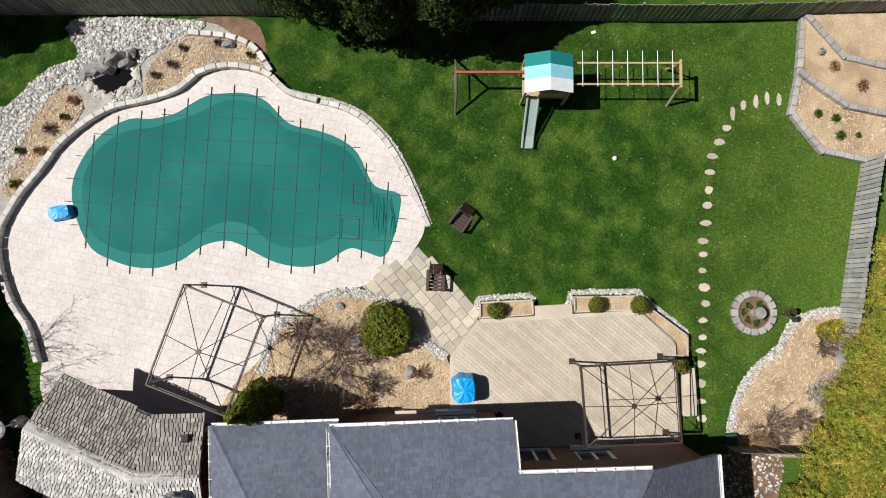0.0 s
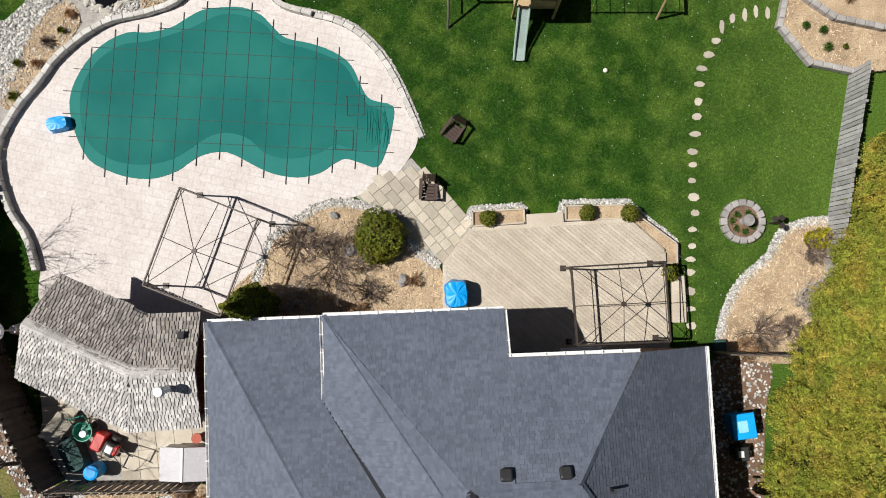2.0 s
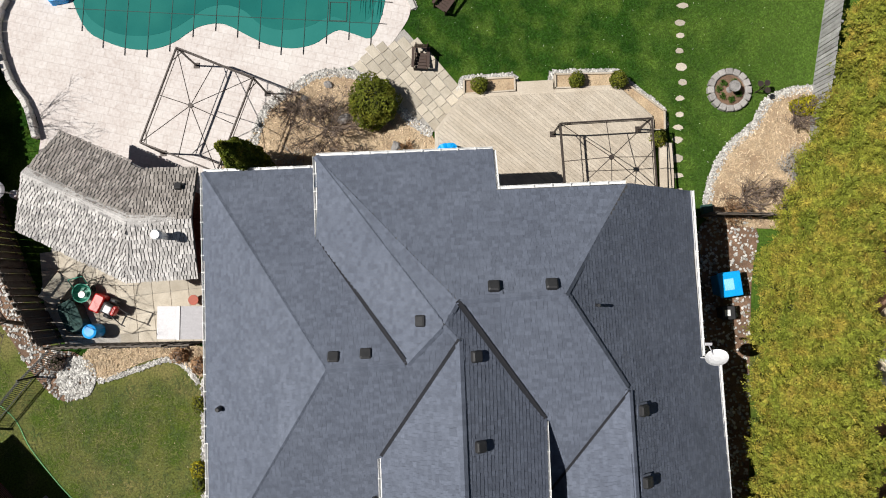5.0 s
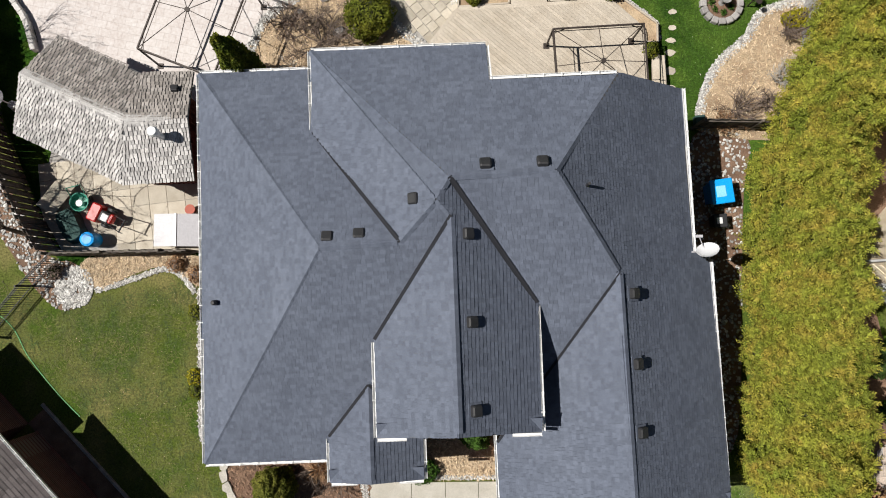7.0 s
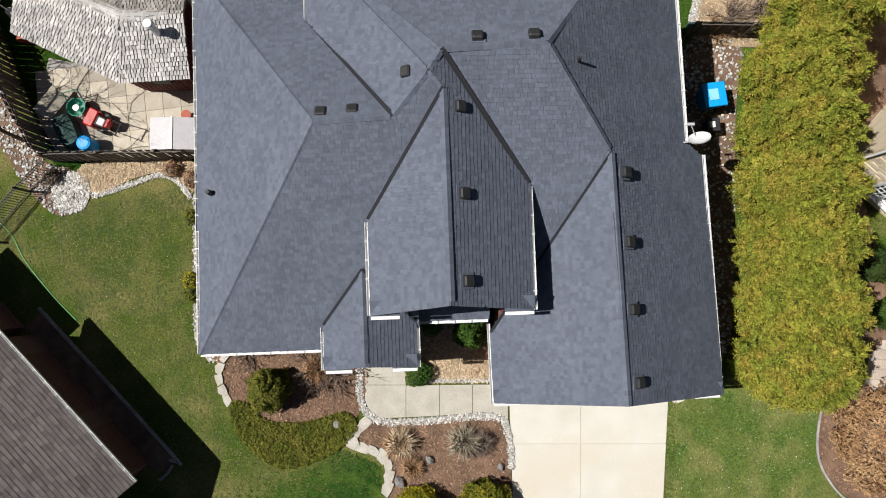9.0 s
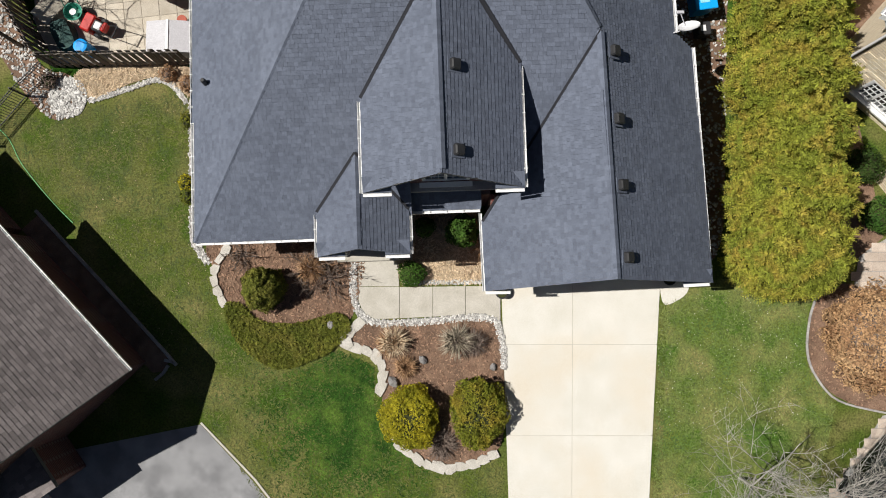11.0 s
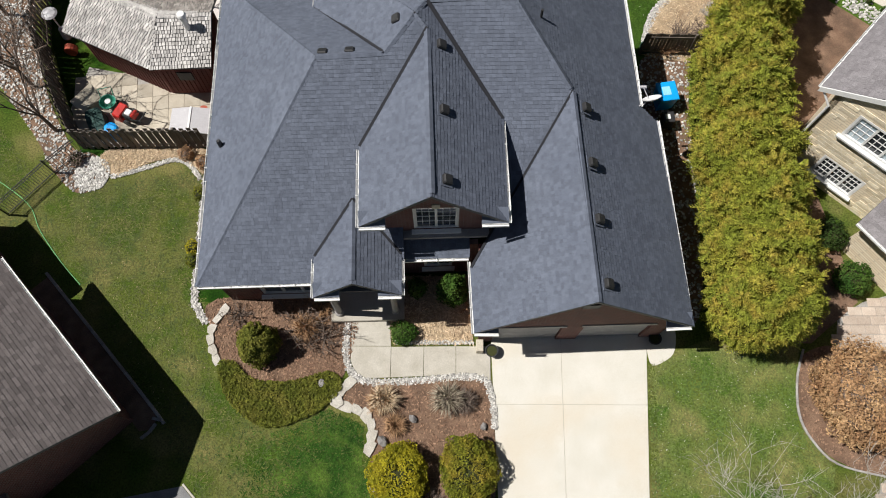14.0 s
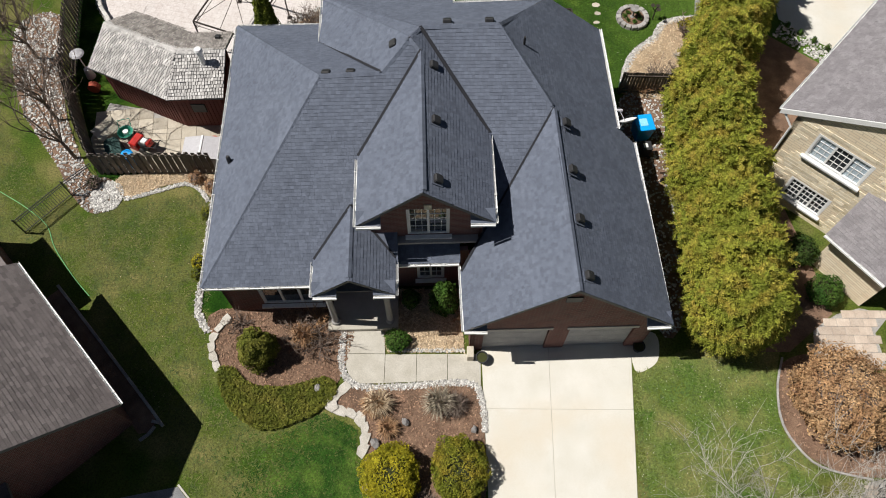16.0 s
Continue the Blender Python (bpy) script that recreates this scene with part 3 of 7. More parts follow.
def caps(parent, a, b, mat, rng, wide=0.24, step=0.16, drop=0.5):
    """Bent cap pieces along a hip or ridge."""
    a, b = Vector(a), Vector(b)
    d = (b - a).normalized()
    side = d.cross(Vector((0, 0, 1))).normalized()
    up = side.cross(d)
    g, n = Geo(), int((b - a).length / step)
    for i in range(n):
        p, q = a + d * step * i, a + d * step * (i + 1.1)
        h = 0.03 + rng.uniform(0, 0.01)
        s = side * wide / 2
        dn = up * (-wide / 2 * drop)
        g.add([p - s + dn + up * h, p + up * (h + 0.012), p + s + dn + up * h, q - s + dn + up * (h - .015), q + up * (h - .003), q + s + dn + up * (h - .015)], [(0, 1, 4, 3), (1, 2, 5, 4)])
    return tagged(part("ridge_capping", g, mat, parent), kind="stuff")


def gutter(parent, a, b, size=0.11, ticks=True):
    """A white eaves gutter, open above, with its hangers."""
    a, b = Vector(a), Vector(b)
    d = (b - a).normalized()
    s = d.cross(Vector((0, 0, 1))).normalized() * size
    dz = Vector((0, 0, -size * 0.9))
    o = s * 0.12
    g = Geo()
    ring = [Vector((0, 0, 0)), dz, dz + s, s, s + o * -1, dz * 0.85 + s - o, dz * 0.85 + o, o]
    g.add([a + r for r in ring] + [b + r for r in ring], [(i, (i + 1) % 8, 8 + (i + 1) % 8, 8 + i) for i in range(8)] + [(0, 7, 6, 1), (1, 6, 5, 2), (2, 5, 4, 3), (8, 9, 14, 15), (9, 10, 13, 14), (10, 11, 12, 13)])
    ob = part("gutter", g, "white", parent, "white metal eaves gutter")
    h = Geo()
    for i in range(1, int((b - a).length / 0.62)):
        p = a + d * 0.62 * i
        h.box(Matrix.Translation(p + s * 0.5 + Vector((0, 0, 0.004))) @ d.to_track_quat("X", "Z").to_matrix().to_4x4(), 0.035, size * 1.25, 0.012)
    if h.v:
        tagged(part("hanger_set", h, "white", ob), kind="stuff")
    return ob


def wall(parent, p, q, z0, profile, mat, holes=(), thick=0.22, name="wall"):
    """An upright wall from p to q (its outside on the right hand), thickness inwards. profile: (distance, top z) pairs. holes: (x0, x1, z0, z1)."""
    p, q = Vector((*p, 0)), Vector((*q, 0))
    d = (q - p).normalized()
    inw = Vector((-d.y, d.x, 0)) * thick
    if not isinstance(profile, (list, tuple)):
        profile = [(0, profile), ((q - p).length, profile)]

    def top(x):
        for (x0, a), (x1, b) in zip(profile, profile[1:]):
            if x0 - 1e-6 <= x <= x1 + 1e-6:
                return a + (b - a) * (x - x0) / (x1 - x0)
        return profile[-1][1]

    xs = sorted({x for x, _ in profile} | {x for h in holes for x in h[:2]})
    g = Geo()
    for a, b in zip(xs, xs[1:]):
        cuts = sorted((h[2], h[3]) for h in holes if h[0] <= a + 1e-6 and h[1] >= b - 1e-6)
        lo = z0
        spans = []
        for c0, c1 in cuts:
            spans.append((lo, lo, c0, c0))
            lo = c1
        spans.append((lo, lo, top(a), top(b)))
        for la, lb, ta, tb in spans:
            if ta - la < 0.005 and tb - lb < 0.005:
                continue
            f = [p + d * a + Vector((0, 0, la)), p + d * b + Vector((0, 0, lb)), p + d * b + Vector((0, 0, tb)), p + d * a + Vector((0, 0, ta))]
            g.add(f + [v + inw for v in f], [(0, 1, 2, 3), (7, 6, 5, 4), (0, 4, 5, 1), (1, 5, 6, 2), (2, 6, 7, 3), (3, 7, 4, 0)])
    return part(name, g.weld(), mat, parent)


def window(parent, p, q, x0, x1, z0, z1, lites=(2, 3, 3), sill=True, mat="white", depth=0.1, t=0.08, bar=0.02, curtained=()):
    """A sash window in a wall from p to q: frame, panes with bars, and a sill. lites: sashes, columns, rows."""
    p, q = Vector((*p, 0)), Vector((*q, 0))
    d = (q - p).normalized()
    ang = math.degrees(math.atan2(d.y, d.x))
    o = p + d * (x0 + x1) / 2
    w, h = x1 - x0, z1 - z0
    m = pose(o.x, o.y, (z0 + z1) / 2, 0, 0, ang) @ pose(0, depth, 0)
    g = Geo()
    for sx, sy, cx, cz in ((w, t, 0, h / 2 - t / 2), (w, t, 0, -h / 2 + t / 2), (t, h - 2 * t, -w / 2 + t / 2, 0), (t, h - 2 * t, w / 2 - t / 2, 0)):
        g.box(m @ pose(cx, 0, cz), sx, 0.12, sy)
    win = part("window", g, mat, parent, "white framed window with muntin bars")
    n, cols, rows = lites
    for i in range(n):
        cx = -w / 2 + t + (w - 2 * t) * (i + 0.5) / n
        sw = (w - 2 * t) / n
        part("pane", Geo().box(m @ pose(cx, 0.03, 0), sw, 0.012, h - 2 * t), "curtained_glass" if i in curtained else "glass", win)
        b = Geo()
        for s in (-1, 1):
            b.box(m @ pose(cx + s * (sw / 2 - 0.025), 0.0, 0), 0.05, 0.07, h - 2 * t)
        for c in range(1, cols):
            b.box(m @ pose(cx - sw / 2 + sw * c / cols, 0.015, 0), bar, 0.03, h - 2 * t)
        for r in range(1, rows):
            b.box(m @ pose(cx, 0.012, -h / 2 + t + (h - 2 * t) * r / rows), sw - 0.1, 0.025, bar)
        part("sash", b, mat, win)
    if sill:
        part("sill", Geo().box(pose(o.x, o.y, z0 - 0.05, 0, 0, ang) @ pose(0, -0.03, 0), w + 0.2, 0.3, 0.09), mat, win)
    return win


# ---- the house ----
rng = random.Random(7)
LAY = dict(expo=0.145, wide=(0.10, 0.22), lift=0.016, gap=0.006, spread=0.3)
house = thing("house", "red brick house with a hipped charcoal shingle roof", "house", pose(1.5, -12, 0, 0, 0, 2))
ES = 3.45                             # low eaves


def south_west(v):
    return 3.5 + 0.547 * (v + 7.0)


def south_east(v):
    return 3.4 + 0.5 * (v + 7.0)


def north(v):
    return 4.95 + 0.6235 * (7.5 - v)


P2, P3 = (-4.46, 0.4, south_west(0.4)), (-1.97, 0.47, south_west(0.47))
P1, EV = (-0.79, 1.68, 8.26), (-0.37, 2.36, 8.12)
H2, H3 = (2.88, 2.45, 8.12), (5.02, -0.74, 6.6)
SW, NW, NB = (-9.5, -7.0, 3.5), (-9.56, 7.37, 3.3), (-5.0, 7.37, 3.3)
B2, NC, ND = (-5.06, 7.5, 4.95), (1.12, 7.5, 4.95), (1.12, 5.98, north(5.98))
NE, NF = (5.44, 6.0, 5.98), (8.24, 5.92, 4.12)
JN, JS = (8.3, 0.0, 4.14), (9.08, -0.4, 3.6)
GS, GT, GW = (9.3, -9.14, ES), (5.15, -8.92, 6.64), (1.08, -9.16, 3.52)
GN = (1.05, -6.3, ES)
VB = (-5.05, 4.6, 4.98)
GR, GZ, GE = -0.36, 8.02, 6.15
HIP = (GR, 1.2, GZ)
planes = [
    [SW, P2, NW],                                                                    # west hip
    [NW, P2, P3, (-5.05, 4.65, 4.92), NB],                                           # north slope of the west wing
    [VB, P3, P1, B2],                                                                # west slope of the back block
    [B2, P1, EV],                                                                    # corner of the north slope
    [B2, EV, H2, (NE[0], NE[1], 5.9), ND, NC],                                       # north slope
    [NF, NE, H2, H3, GT, GS, JS, JN],                                                # east slope
    [SW, (-1.5, -7.0, 3.5), (-1.5, -5.1, south_west(-5.1)), (GR, -5.1, south_west(-5.1)), (GR, 1.2, south_west(1.2) - 0.02), P1, P3, P2],  # south slope, west part
    [(GR, -5.1, south_east(-5.1)), (2.3, -5.1, south_east(-5.1)), H3, H2, EV, (GR, 1.2, south_east(1.2))],  # south slope, east part
    [(-1.8, -6.12, 3.42), (1.05, -6.12, 3.42), (1.05, -5.1, 3.98), (-1.8, -5.1, 3.98)],  # low roof over the entrance
    [GW, GT, H3, (1.05, -6.6, 3.55)],                                                # garage west slope
]
for pl in planes:
    roof_plane(house, pl, "shingle", rng, **LAY)
# front gable block over the entrance; its east slope runs up to the main ridge
roof_plane(house, [(-3.0, -5.78, GE), (GR, -5.5, GZ), HIP, (-3.0, -2.6, GE)], "shingle", rng, **LAY)
roof_plane(house, [(2.36, -5.76, GE), (2.36, -1.6, GE), EV, P1, HIP, (GR, -5.5, GZ)], "shingle", rng, **LAY)
# porch gable
PR, PZ, PV = -3.36, 5.05, -4.2
for ue in (-4.93, -1.6):
    roof_plane(house, [(ue, -7.72, 3.98), (PR, -7.55, PZ), (PR, PV, PZ), (ue, -6.12, 3.98)], "shingle", rng, **LAY)
for a, b in ((SW, P2), (NW, P2), (P2, P3), (P3, P1), (B2, P1), (P1, EV), (EV, H2), (H2, NE), (H2, H3), (H3, GT), (HIP, P1), (HIP, (GR, -5.5, GZ)), ((PR, PV, PZ), (PR, -7.55, PZ))):
    caps(house, a, b, "shingle", rng)
for a, b in ((NW, SW), (SW, (-4.9, -7.0, 3.5)), (NB, NW), (B2, VB[:2] + (4.95,)), (NC, B2), (ND, NC), (NE, ND), (JN, NF), (GS, JS), (GN[:2] + (3.5,), GW), ((-1.5, -6.12, 3.4), (1.0, -6.12, 3.4)),
             ((-3.0, -2.7, GE), (-3.0, -5.78, GE)), ((2.36, -5.76, GE), (2.36, -1.7, GE)), ((-4.93, -6.1, 3.96), (-4.93, -7.72, 3.96)), ((-1.6, -7.72, 3.96), (-1.6, -6.3, 3.96)),
             ((-4.9, -7.74, 3.95), (-3.95, -7.74, 3.95)), ((-2.5, -7.74, 3.95), (-1.62, -7.74, 3.95)), ((-3.0, -5.8, GE), (-2.05, -5.8, GE)), ((1.4, -5.8, GE), (2.36, -5.8, GE)),
             (GW, (2.0, -9.18, ES)), ((8.35, -9.16, ES), GS)):
    gutter(house, a, b)
# return eaves at the gable feet
for u0, u1, v0, z in ((-3.0, -2.05, -5.78, GE), (1.4, 2.36, -5.78, GE), (-4.93, -3.95, -7.72, 3.98), (-2.5, -1.6, -7.72, 3.98), (1.08, 2.0, -9.16, ES), (8.35, 9.3, -9.14, ES)):
    part("eave_return", Geo().slab([(u0, v0, z - 0.02), (u1, v0, z - 0.02), (u1, v0 + 0.5, z + 0.28), (u0, v0 + 0.5, z + 0.28)], 0.12), "shingle", house)
# near-black strips that paint the valley shadow and cover the plane seams
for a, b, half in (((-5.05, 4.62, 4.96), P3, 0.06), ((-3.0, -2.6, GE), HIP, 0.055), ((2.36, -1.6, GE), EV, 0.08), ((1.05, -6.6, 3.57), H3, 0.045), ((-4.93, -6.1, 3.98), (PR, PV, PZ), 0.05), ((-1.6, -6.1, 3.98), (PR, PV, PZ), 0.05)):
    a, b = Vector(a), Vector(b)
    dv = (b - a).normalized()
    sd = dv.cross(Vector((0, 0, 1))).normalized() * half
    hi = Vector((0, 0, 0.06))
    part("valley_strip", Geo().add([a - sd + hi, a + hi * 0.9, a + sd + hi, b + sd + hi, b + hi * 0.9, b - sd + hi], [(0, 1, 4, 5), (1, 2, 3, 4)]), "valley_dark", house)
# brick walls
wall(house, (-9.1, 6.95), (-9.1, -6.6), 0, 3.5, "brick")
wall(house, (-4.7, 6.95), (-9.1, 6.95), 0, 3.4, "brick")
wall(house, (-4.7, 7.1), (-4.7, 4.4), 0, 4.95, "brick")
wall(house, (0.75, 7.1), (-4.7, 7.1), 0, 4.9, "brick", [(0.8, 2.2, 1.2, 2.9)])
wall(house, (0.75, 5.6), (0.75, 7.1), 0, [(0, 6.0), (1.5, 4.95)], "brick")
wall(house, (8.1, 5.6), (0.75, 5.6), 0, [(0, 4.1), (2.5, 5.95), (7.35, 5.95)], "brick", [(3.0, 4.4, 1.3, 2.8), (5.2, 6.6, 0.5, 2.6)])
window(house, (8.1, 5.6), (0.75, 5.6), 3.0, 4.4, 1.3, 2.8, (2, 1, 1))
window(house, (8.1, 5.6), (0.75, 5.6), 5.2, 6.6, 0.5, 2.6, (2, 1, 1), False)
window(house, (0.75, 7.1), (-4.7, 7.1), 0.8, 2.2, 1.2, 2.9, (2, 1, 1))
wall(house, (8.1, -0.4), (8.1, 5.6), 0, 4.1, "brick")
wall(house, (8.95, -8.75), (8.95, -0.4), 0, 3.6, "brick")
wall(house, (8.95, -0.4), (8.1, -0.4), 0, [(0, 3.6), (0.85, 4.2)], "brick")
GA, GB = (1.4, -8.75), (8.95, -8.75)
wall(house, GA, GB, 0, [(0, 3.5), (3.74, 6.3), (7.55, 3.5)], "brick", [(0.55, 3.25, 0, 2.35), (4.1, 6.8, 0, 2.35)])
for x0 in (0.55, 4.1):
    gd = thing("garage_door", "closed grey panelled garage door under a brick gable", "garage door", pose(1.5, -12, 0, 0, 0, 2), "garage doors")
    for r in range(4):
        part("panel", Geo().box(pose(1.4 + x0 + 1.35, -8.62, 0.3 + r * 0.585), 2.7, 0.05, 0.57, 0.012), "garage_door", gd)
    part("lintel", Geo().box(pose(1.4 + x0 + 1.35, -8.76, 2.45), 2.95, 0.06, 0.2), "trim", gd)
part("gable_vent", Geo().box(pose(5.15, -8.77, 5.5), 0.6, 0.06, 0.42), "black", house)
wall(house, (1.4, -5.6), (1.4, -8.75), 0, 3.55, "brick")
wall(house, (-1.9, -5.6), (1.4, -5.6), 0, 3.5, "brick", [(1.1, 2.3, 0.8, 2.3)])
window(house, (-1.9, -5.6), (1.4, -5.6), 1.1, 2.3, 0.8, 2.3, (2, 2, 3))
wall(house, (-9.1, -6.6), (-4.6, -6.6), 0, 3.55, "brick", [(1.5, 4.1, 0.7, 2.8)])
window(house, (-9.1, -6.6), (-4.6, -6.6), 1.5, 4.1, 0.7, 2.8, (3, 1, 1))
wall(house, (-4.6, -5.4), (-1.9, -5.4), 0, [(0, 4.05), (1.3, 4.85), (2.7, 4.05)], "brick", [(0.85, 1.85, 0.15, 2.25)])
door = part("front_door", Geo().box(pose(-3.25, -5.3, 1.2), 1.0, 0.06, 2.1, 0.01), "barn_red", house, "dark panelled front door")
part("handle", Geo().box(pose(-2.9, -5.38, 1.15), 0.04, 0.08, 0.14), "white", door)
wall(house, (-4.6, -6.6), (-4.6, -5.4), 0, 3.9, "brick")
wall(house, (-1.9, -5.4), (-1.9, -5.6), 0, 3.9, "brick")
part("porch_slab", Geo().box(pose(-3.25, -6.6, 0.14), 3.1, 2.3, 0.28, 0.02), "old_concrete", house)
part("porch_ceiling", Geo().slab([(-4.7, -7.5, 3.9), (-1.7, -7.5, 3.9), (-1.7, -5.4, 3.9), (-4.7, -5.4, 3.9)], 0.06), "soffit", house)
for u in (-4.45, -2.05):
    part("porch_post", Geo().lathe([(0.2, 0.28), (0.2, 0.45), (0.14, 0.5), (0.12, 3.5), (0.18, 3.6), (0.18, 3.88)], u, -7.35, 14), "trim", house, "round grey porch post")
# gable block walls
wall(house, (-2.55, -5.2), (1.97, -5.2), 3.6, [(0, 6.15), (2.3, 7.7), (4.52, 6.15)], "brick", [(1.47, 3.17, 4.25, 6.3)])
window(house, (-2.55, -5.2), (1.97, -5.2), 1.47, 3.17, 4.25, 6.3, (2, 3, 4))
part("window_ledge", Geo().box(pose(0.0, -5.35, 4.08), 3.6, 0.34, 0.14, 0.01), "trim", house)
part("keystone", Geo().box(pose(-0.23, -5.22, 6.5), 0.3, 0.06, 0.32), "beige", house)
wall(house, (-2.55, -1.8), (-2.55, -5.2), 3.6, 6.3, "brick")
wall(house, (1.97, -5.2), (1.97, -1.5), 3.6, 6.3, "brick")
# roof vents, plumbing stacks, dish
for u, v, f in ((-4.26, 0.69, 1), (-3.26, 0.75, 1), (-1.44, 1.78, 2), (0.75, 2.7, 3), (2.5, 2.7, 3), (0.1, 0.64, 4), (0.12, -2.07, 4), (0.14, -4.76, 4), (5.44, -1.4, 5), (5.45, -3.67, 5), (5.48, -5.86, 5), (5.56, -8.22, 5)):
    if f == 1:
        z, tilt = 3.3 + 0.592 * (7.37 - v), (-30.6, 0)
    elif f == 2:
        z, tilt = 4.95 + 0.77 * (u + 5.06), (0, -37.6)
    elif f == 3:
        z, tilt = north(v), (-33.5, 0)
    elif f == 4:
        z, tilt = GZ - 0.716 * (u - GR), (0, 35.6)
    else:
        z, tilt = 6.64 - 0.769 * (u - 5.15), (0, 37.6)
    m = pose(u, v, z, tilt[0], tilt[1], 0)
    ve = part("roof_vent", Geo().box(m @ pose(0, 0, 0.1), 0.36, 0.36, 0.2, 0.04), "black", house, "black square roof vent")
    part("flange", Geo().box(m @ pose(0, 0, 0.025), 0.5, 0.5, 0.02), "shingle", ve)
part("vent_stack", Geo().lathe([(0.05, 6.9), (0.05, 7.75)], 3.95, 2.05, 10), "black", house, "thin black plumbing stack")
part("vent_stack", Geo().lathe([(0.11, 3.9), (0.09, 4.35), (0.06, 4.4)], -8.85, -1.22, 10), "black", house, "thin black plumbing stack")

# ---- pool ----
COVER = smooth_loop([(-9.04, 8.02), (-8.11, 8.02), (-7.35, 7.71), (-6.88, 7.24), (-6.29, 6.72), (-5.23, 6.48), (-4.3, 6.13), (-3.54, 5.54), (-3, 4.41), (-2.6, 4.06), (-1.79, 3.82), (-1.81, 3.01),
                     (-2.02, 2.08), (-2.41, 1.27), (-3.1, 1.43), (-3.75, 1.61), (-4.26, 1.38), (-4.83, 1.01), (-5.76, .83), (-6.8, 1.01), (-7.61, 1.38), (-8.66, 1.89), (-9.59, 1.8), (-10.16, 1.5), (-10.73, 1.1),
                     (-11.65, .8), (-12.62, .83), (-13.51, 1.1), (-14.4, 1.61), (-15.01, 2.78), (-15.26, 4.06), (-14.89, 5.23), (-14.04, 6.36), (-12.95, 6.95), (-12.06, 6.95), (-11.09, 7.17), (-10.51, 7.52), (-9.82, 7.9)], 3)
pool = thing("pool_cover", "green mesh pool safety cover strapped over a freeform pool", "pool cover")
part("cover_margin", Geo().prism(COVER, 0.032, 0.05), "cover_edge", pool)
INNER = smooth_loop([(-14.25, 2.09), (-13.2, 1.5), (-11.95, 1.38), (-10.9, 1.62), (-10.1, 2.09), (-9.4, 2.56), (-8.58, 2.7), (-7.77, 2.44), (-7.07, 1.85), (-6.14, 1.62), (-4.97, 1.8), (-4.16, 2.2), (-3.35, 2.0), (-2.5, 2.1), (-2.15, 3.5), (-2.85, 3.9),
                     (-3.3, 4.67), (-3.9, 5.6), (-5.2, 6.2), (-6.5, 6.55), (-7.2, 7.3), (-8.2, 7.7), (-9.15, 7.67), (-10.3, 7.13), (-11.95, 6.6), (-13.2, 6.4), (-14.25, 5.6), (-14.8, 4.4), (-14.7, 3.0)], 4)
part("mesh_panel", Geo().prism(INNER, 0.03, 0.055), "cover", pool)
CA = radians(-3.0)
ca, sa = math.cos(CA), math.sin(CA)


def rail(offset, across):
    """Where a straight strap line crosses the cover, with a little to spare."""
    hits = []
    for (x0, y0), (x1, y1) in zip(COVER, COVER[1:] + COVER[:1]):
        a0, b0 = ca * x0 + sa * y0, -sa * x0 + ca * y0
        a1, b1 = ca * x1 + sa * y1, -sa * x1 + ca * y1
        if across:
            a0, b0, a1, b1 = b0, a0, b1, a1
        if (a0 > offset) != (a1 > offset):
            hits.append(b0 + (b1 - b0) * (offset - a0) / (a1 - a0))
    hits.sort()
    return list(zip(hits[::2], hits[1::2]))


def strap_line(offset, across):
    for lo, hi in rail(offset, across):
        ends = []
        for b in (lo - 0.33, hi + 0.33):
            a, q = (b, offset) if across else (offset, b)
            ends.append((ca * a - sa * q, sa * a + ca * q))
        (x0, y0), (x1, y1) = ends
        ang = math.degrees(math.atan2(y1 - y0, x1 - x0))
        ln = math.hypot(x1 - x0, y1 - y0)
        m = pose((x0 + x1) / 2, (y0 + y1) / 2, 0.06, 0, 0, ang)
        st = part("strap", Geo().box(m, ln, 0.024, 0.012), "strap", pool)
        for s in (-1, 1):
            part("spring", Geo().tube([m @ Vector((s * (ln / 2 - 0.3), 0, 0.0)), m @ Vector((s * ln / 2, 0, 0))], 0.014), "black", st)


for i in range(14):
    strap_line(-15.0 + 0.94 * i + 0.3, False)
for i in range(7):
    strap_line(1.35 + 0.95 * i + 0.42, True)
for cx, cy, r in ((-3.34, 3.85, 2), (-3.8, 2.4, -2)):
    g = Geo()
    for s in (-1, 1):
        g.box(pose(cx, cy, 0.068, 0, 0, r) @ pose(s * 0.36, 0, 0), 0.035, 0.8, 0.012).box(pose(cx, cy, 0.068, 0, 0, r) @ pose(0, s * 0.4, 0), 0.75, 0.035, 0.012)
    part("step_patch", g, "strap", pool)
g = Geo()
rng = random.Random(5)
for k in range(9):
    x, y = -2.9 + 0.12 * k, 2.2 + rng.uniform(-.2, .2)
    g.tube([(x, y, 0.05), (x + rng.uniform(-.1, .1), y + 0.7, 0.062), (x + rng.uniform(-.2, .1), y + 1.5, 0.05)], [0.012, 0.03, 0.012], 6)
part("creasing", g, "cover", pool)

# kerb stones round the patio
WEST = [(-16.28, -2.76), (-16.66, -1.61), (-17.39, -.46), (-17.89, .92), (-17.95, 2.2), (-17.29, 3.59), (-16.39, 4.76), (-15.72, 5.7), (-14.81, 6.53), (-13.66, 7.24), (-12.03, 7.64), (-10.87, 8.07), (-9.95, 8.78),
        (-9.01, 9.02), (-8.07, 8.95), (-7.25, 8.66), (-6.42, 7.95), (-5.24, 7.59), (-4.31, 7.36), (-3.37, 6.88), (-2.43, 5.94), (-1.72, 4.76), (-1.14, 3.48), (-.74, 2.54)]
wall_line = smooth_loop(WEST, 6, False)
kerb = thing("kerb_wall", "low pale stone kerb wall curving round the patio", "garden wall", kind="structure")
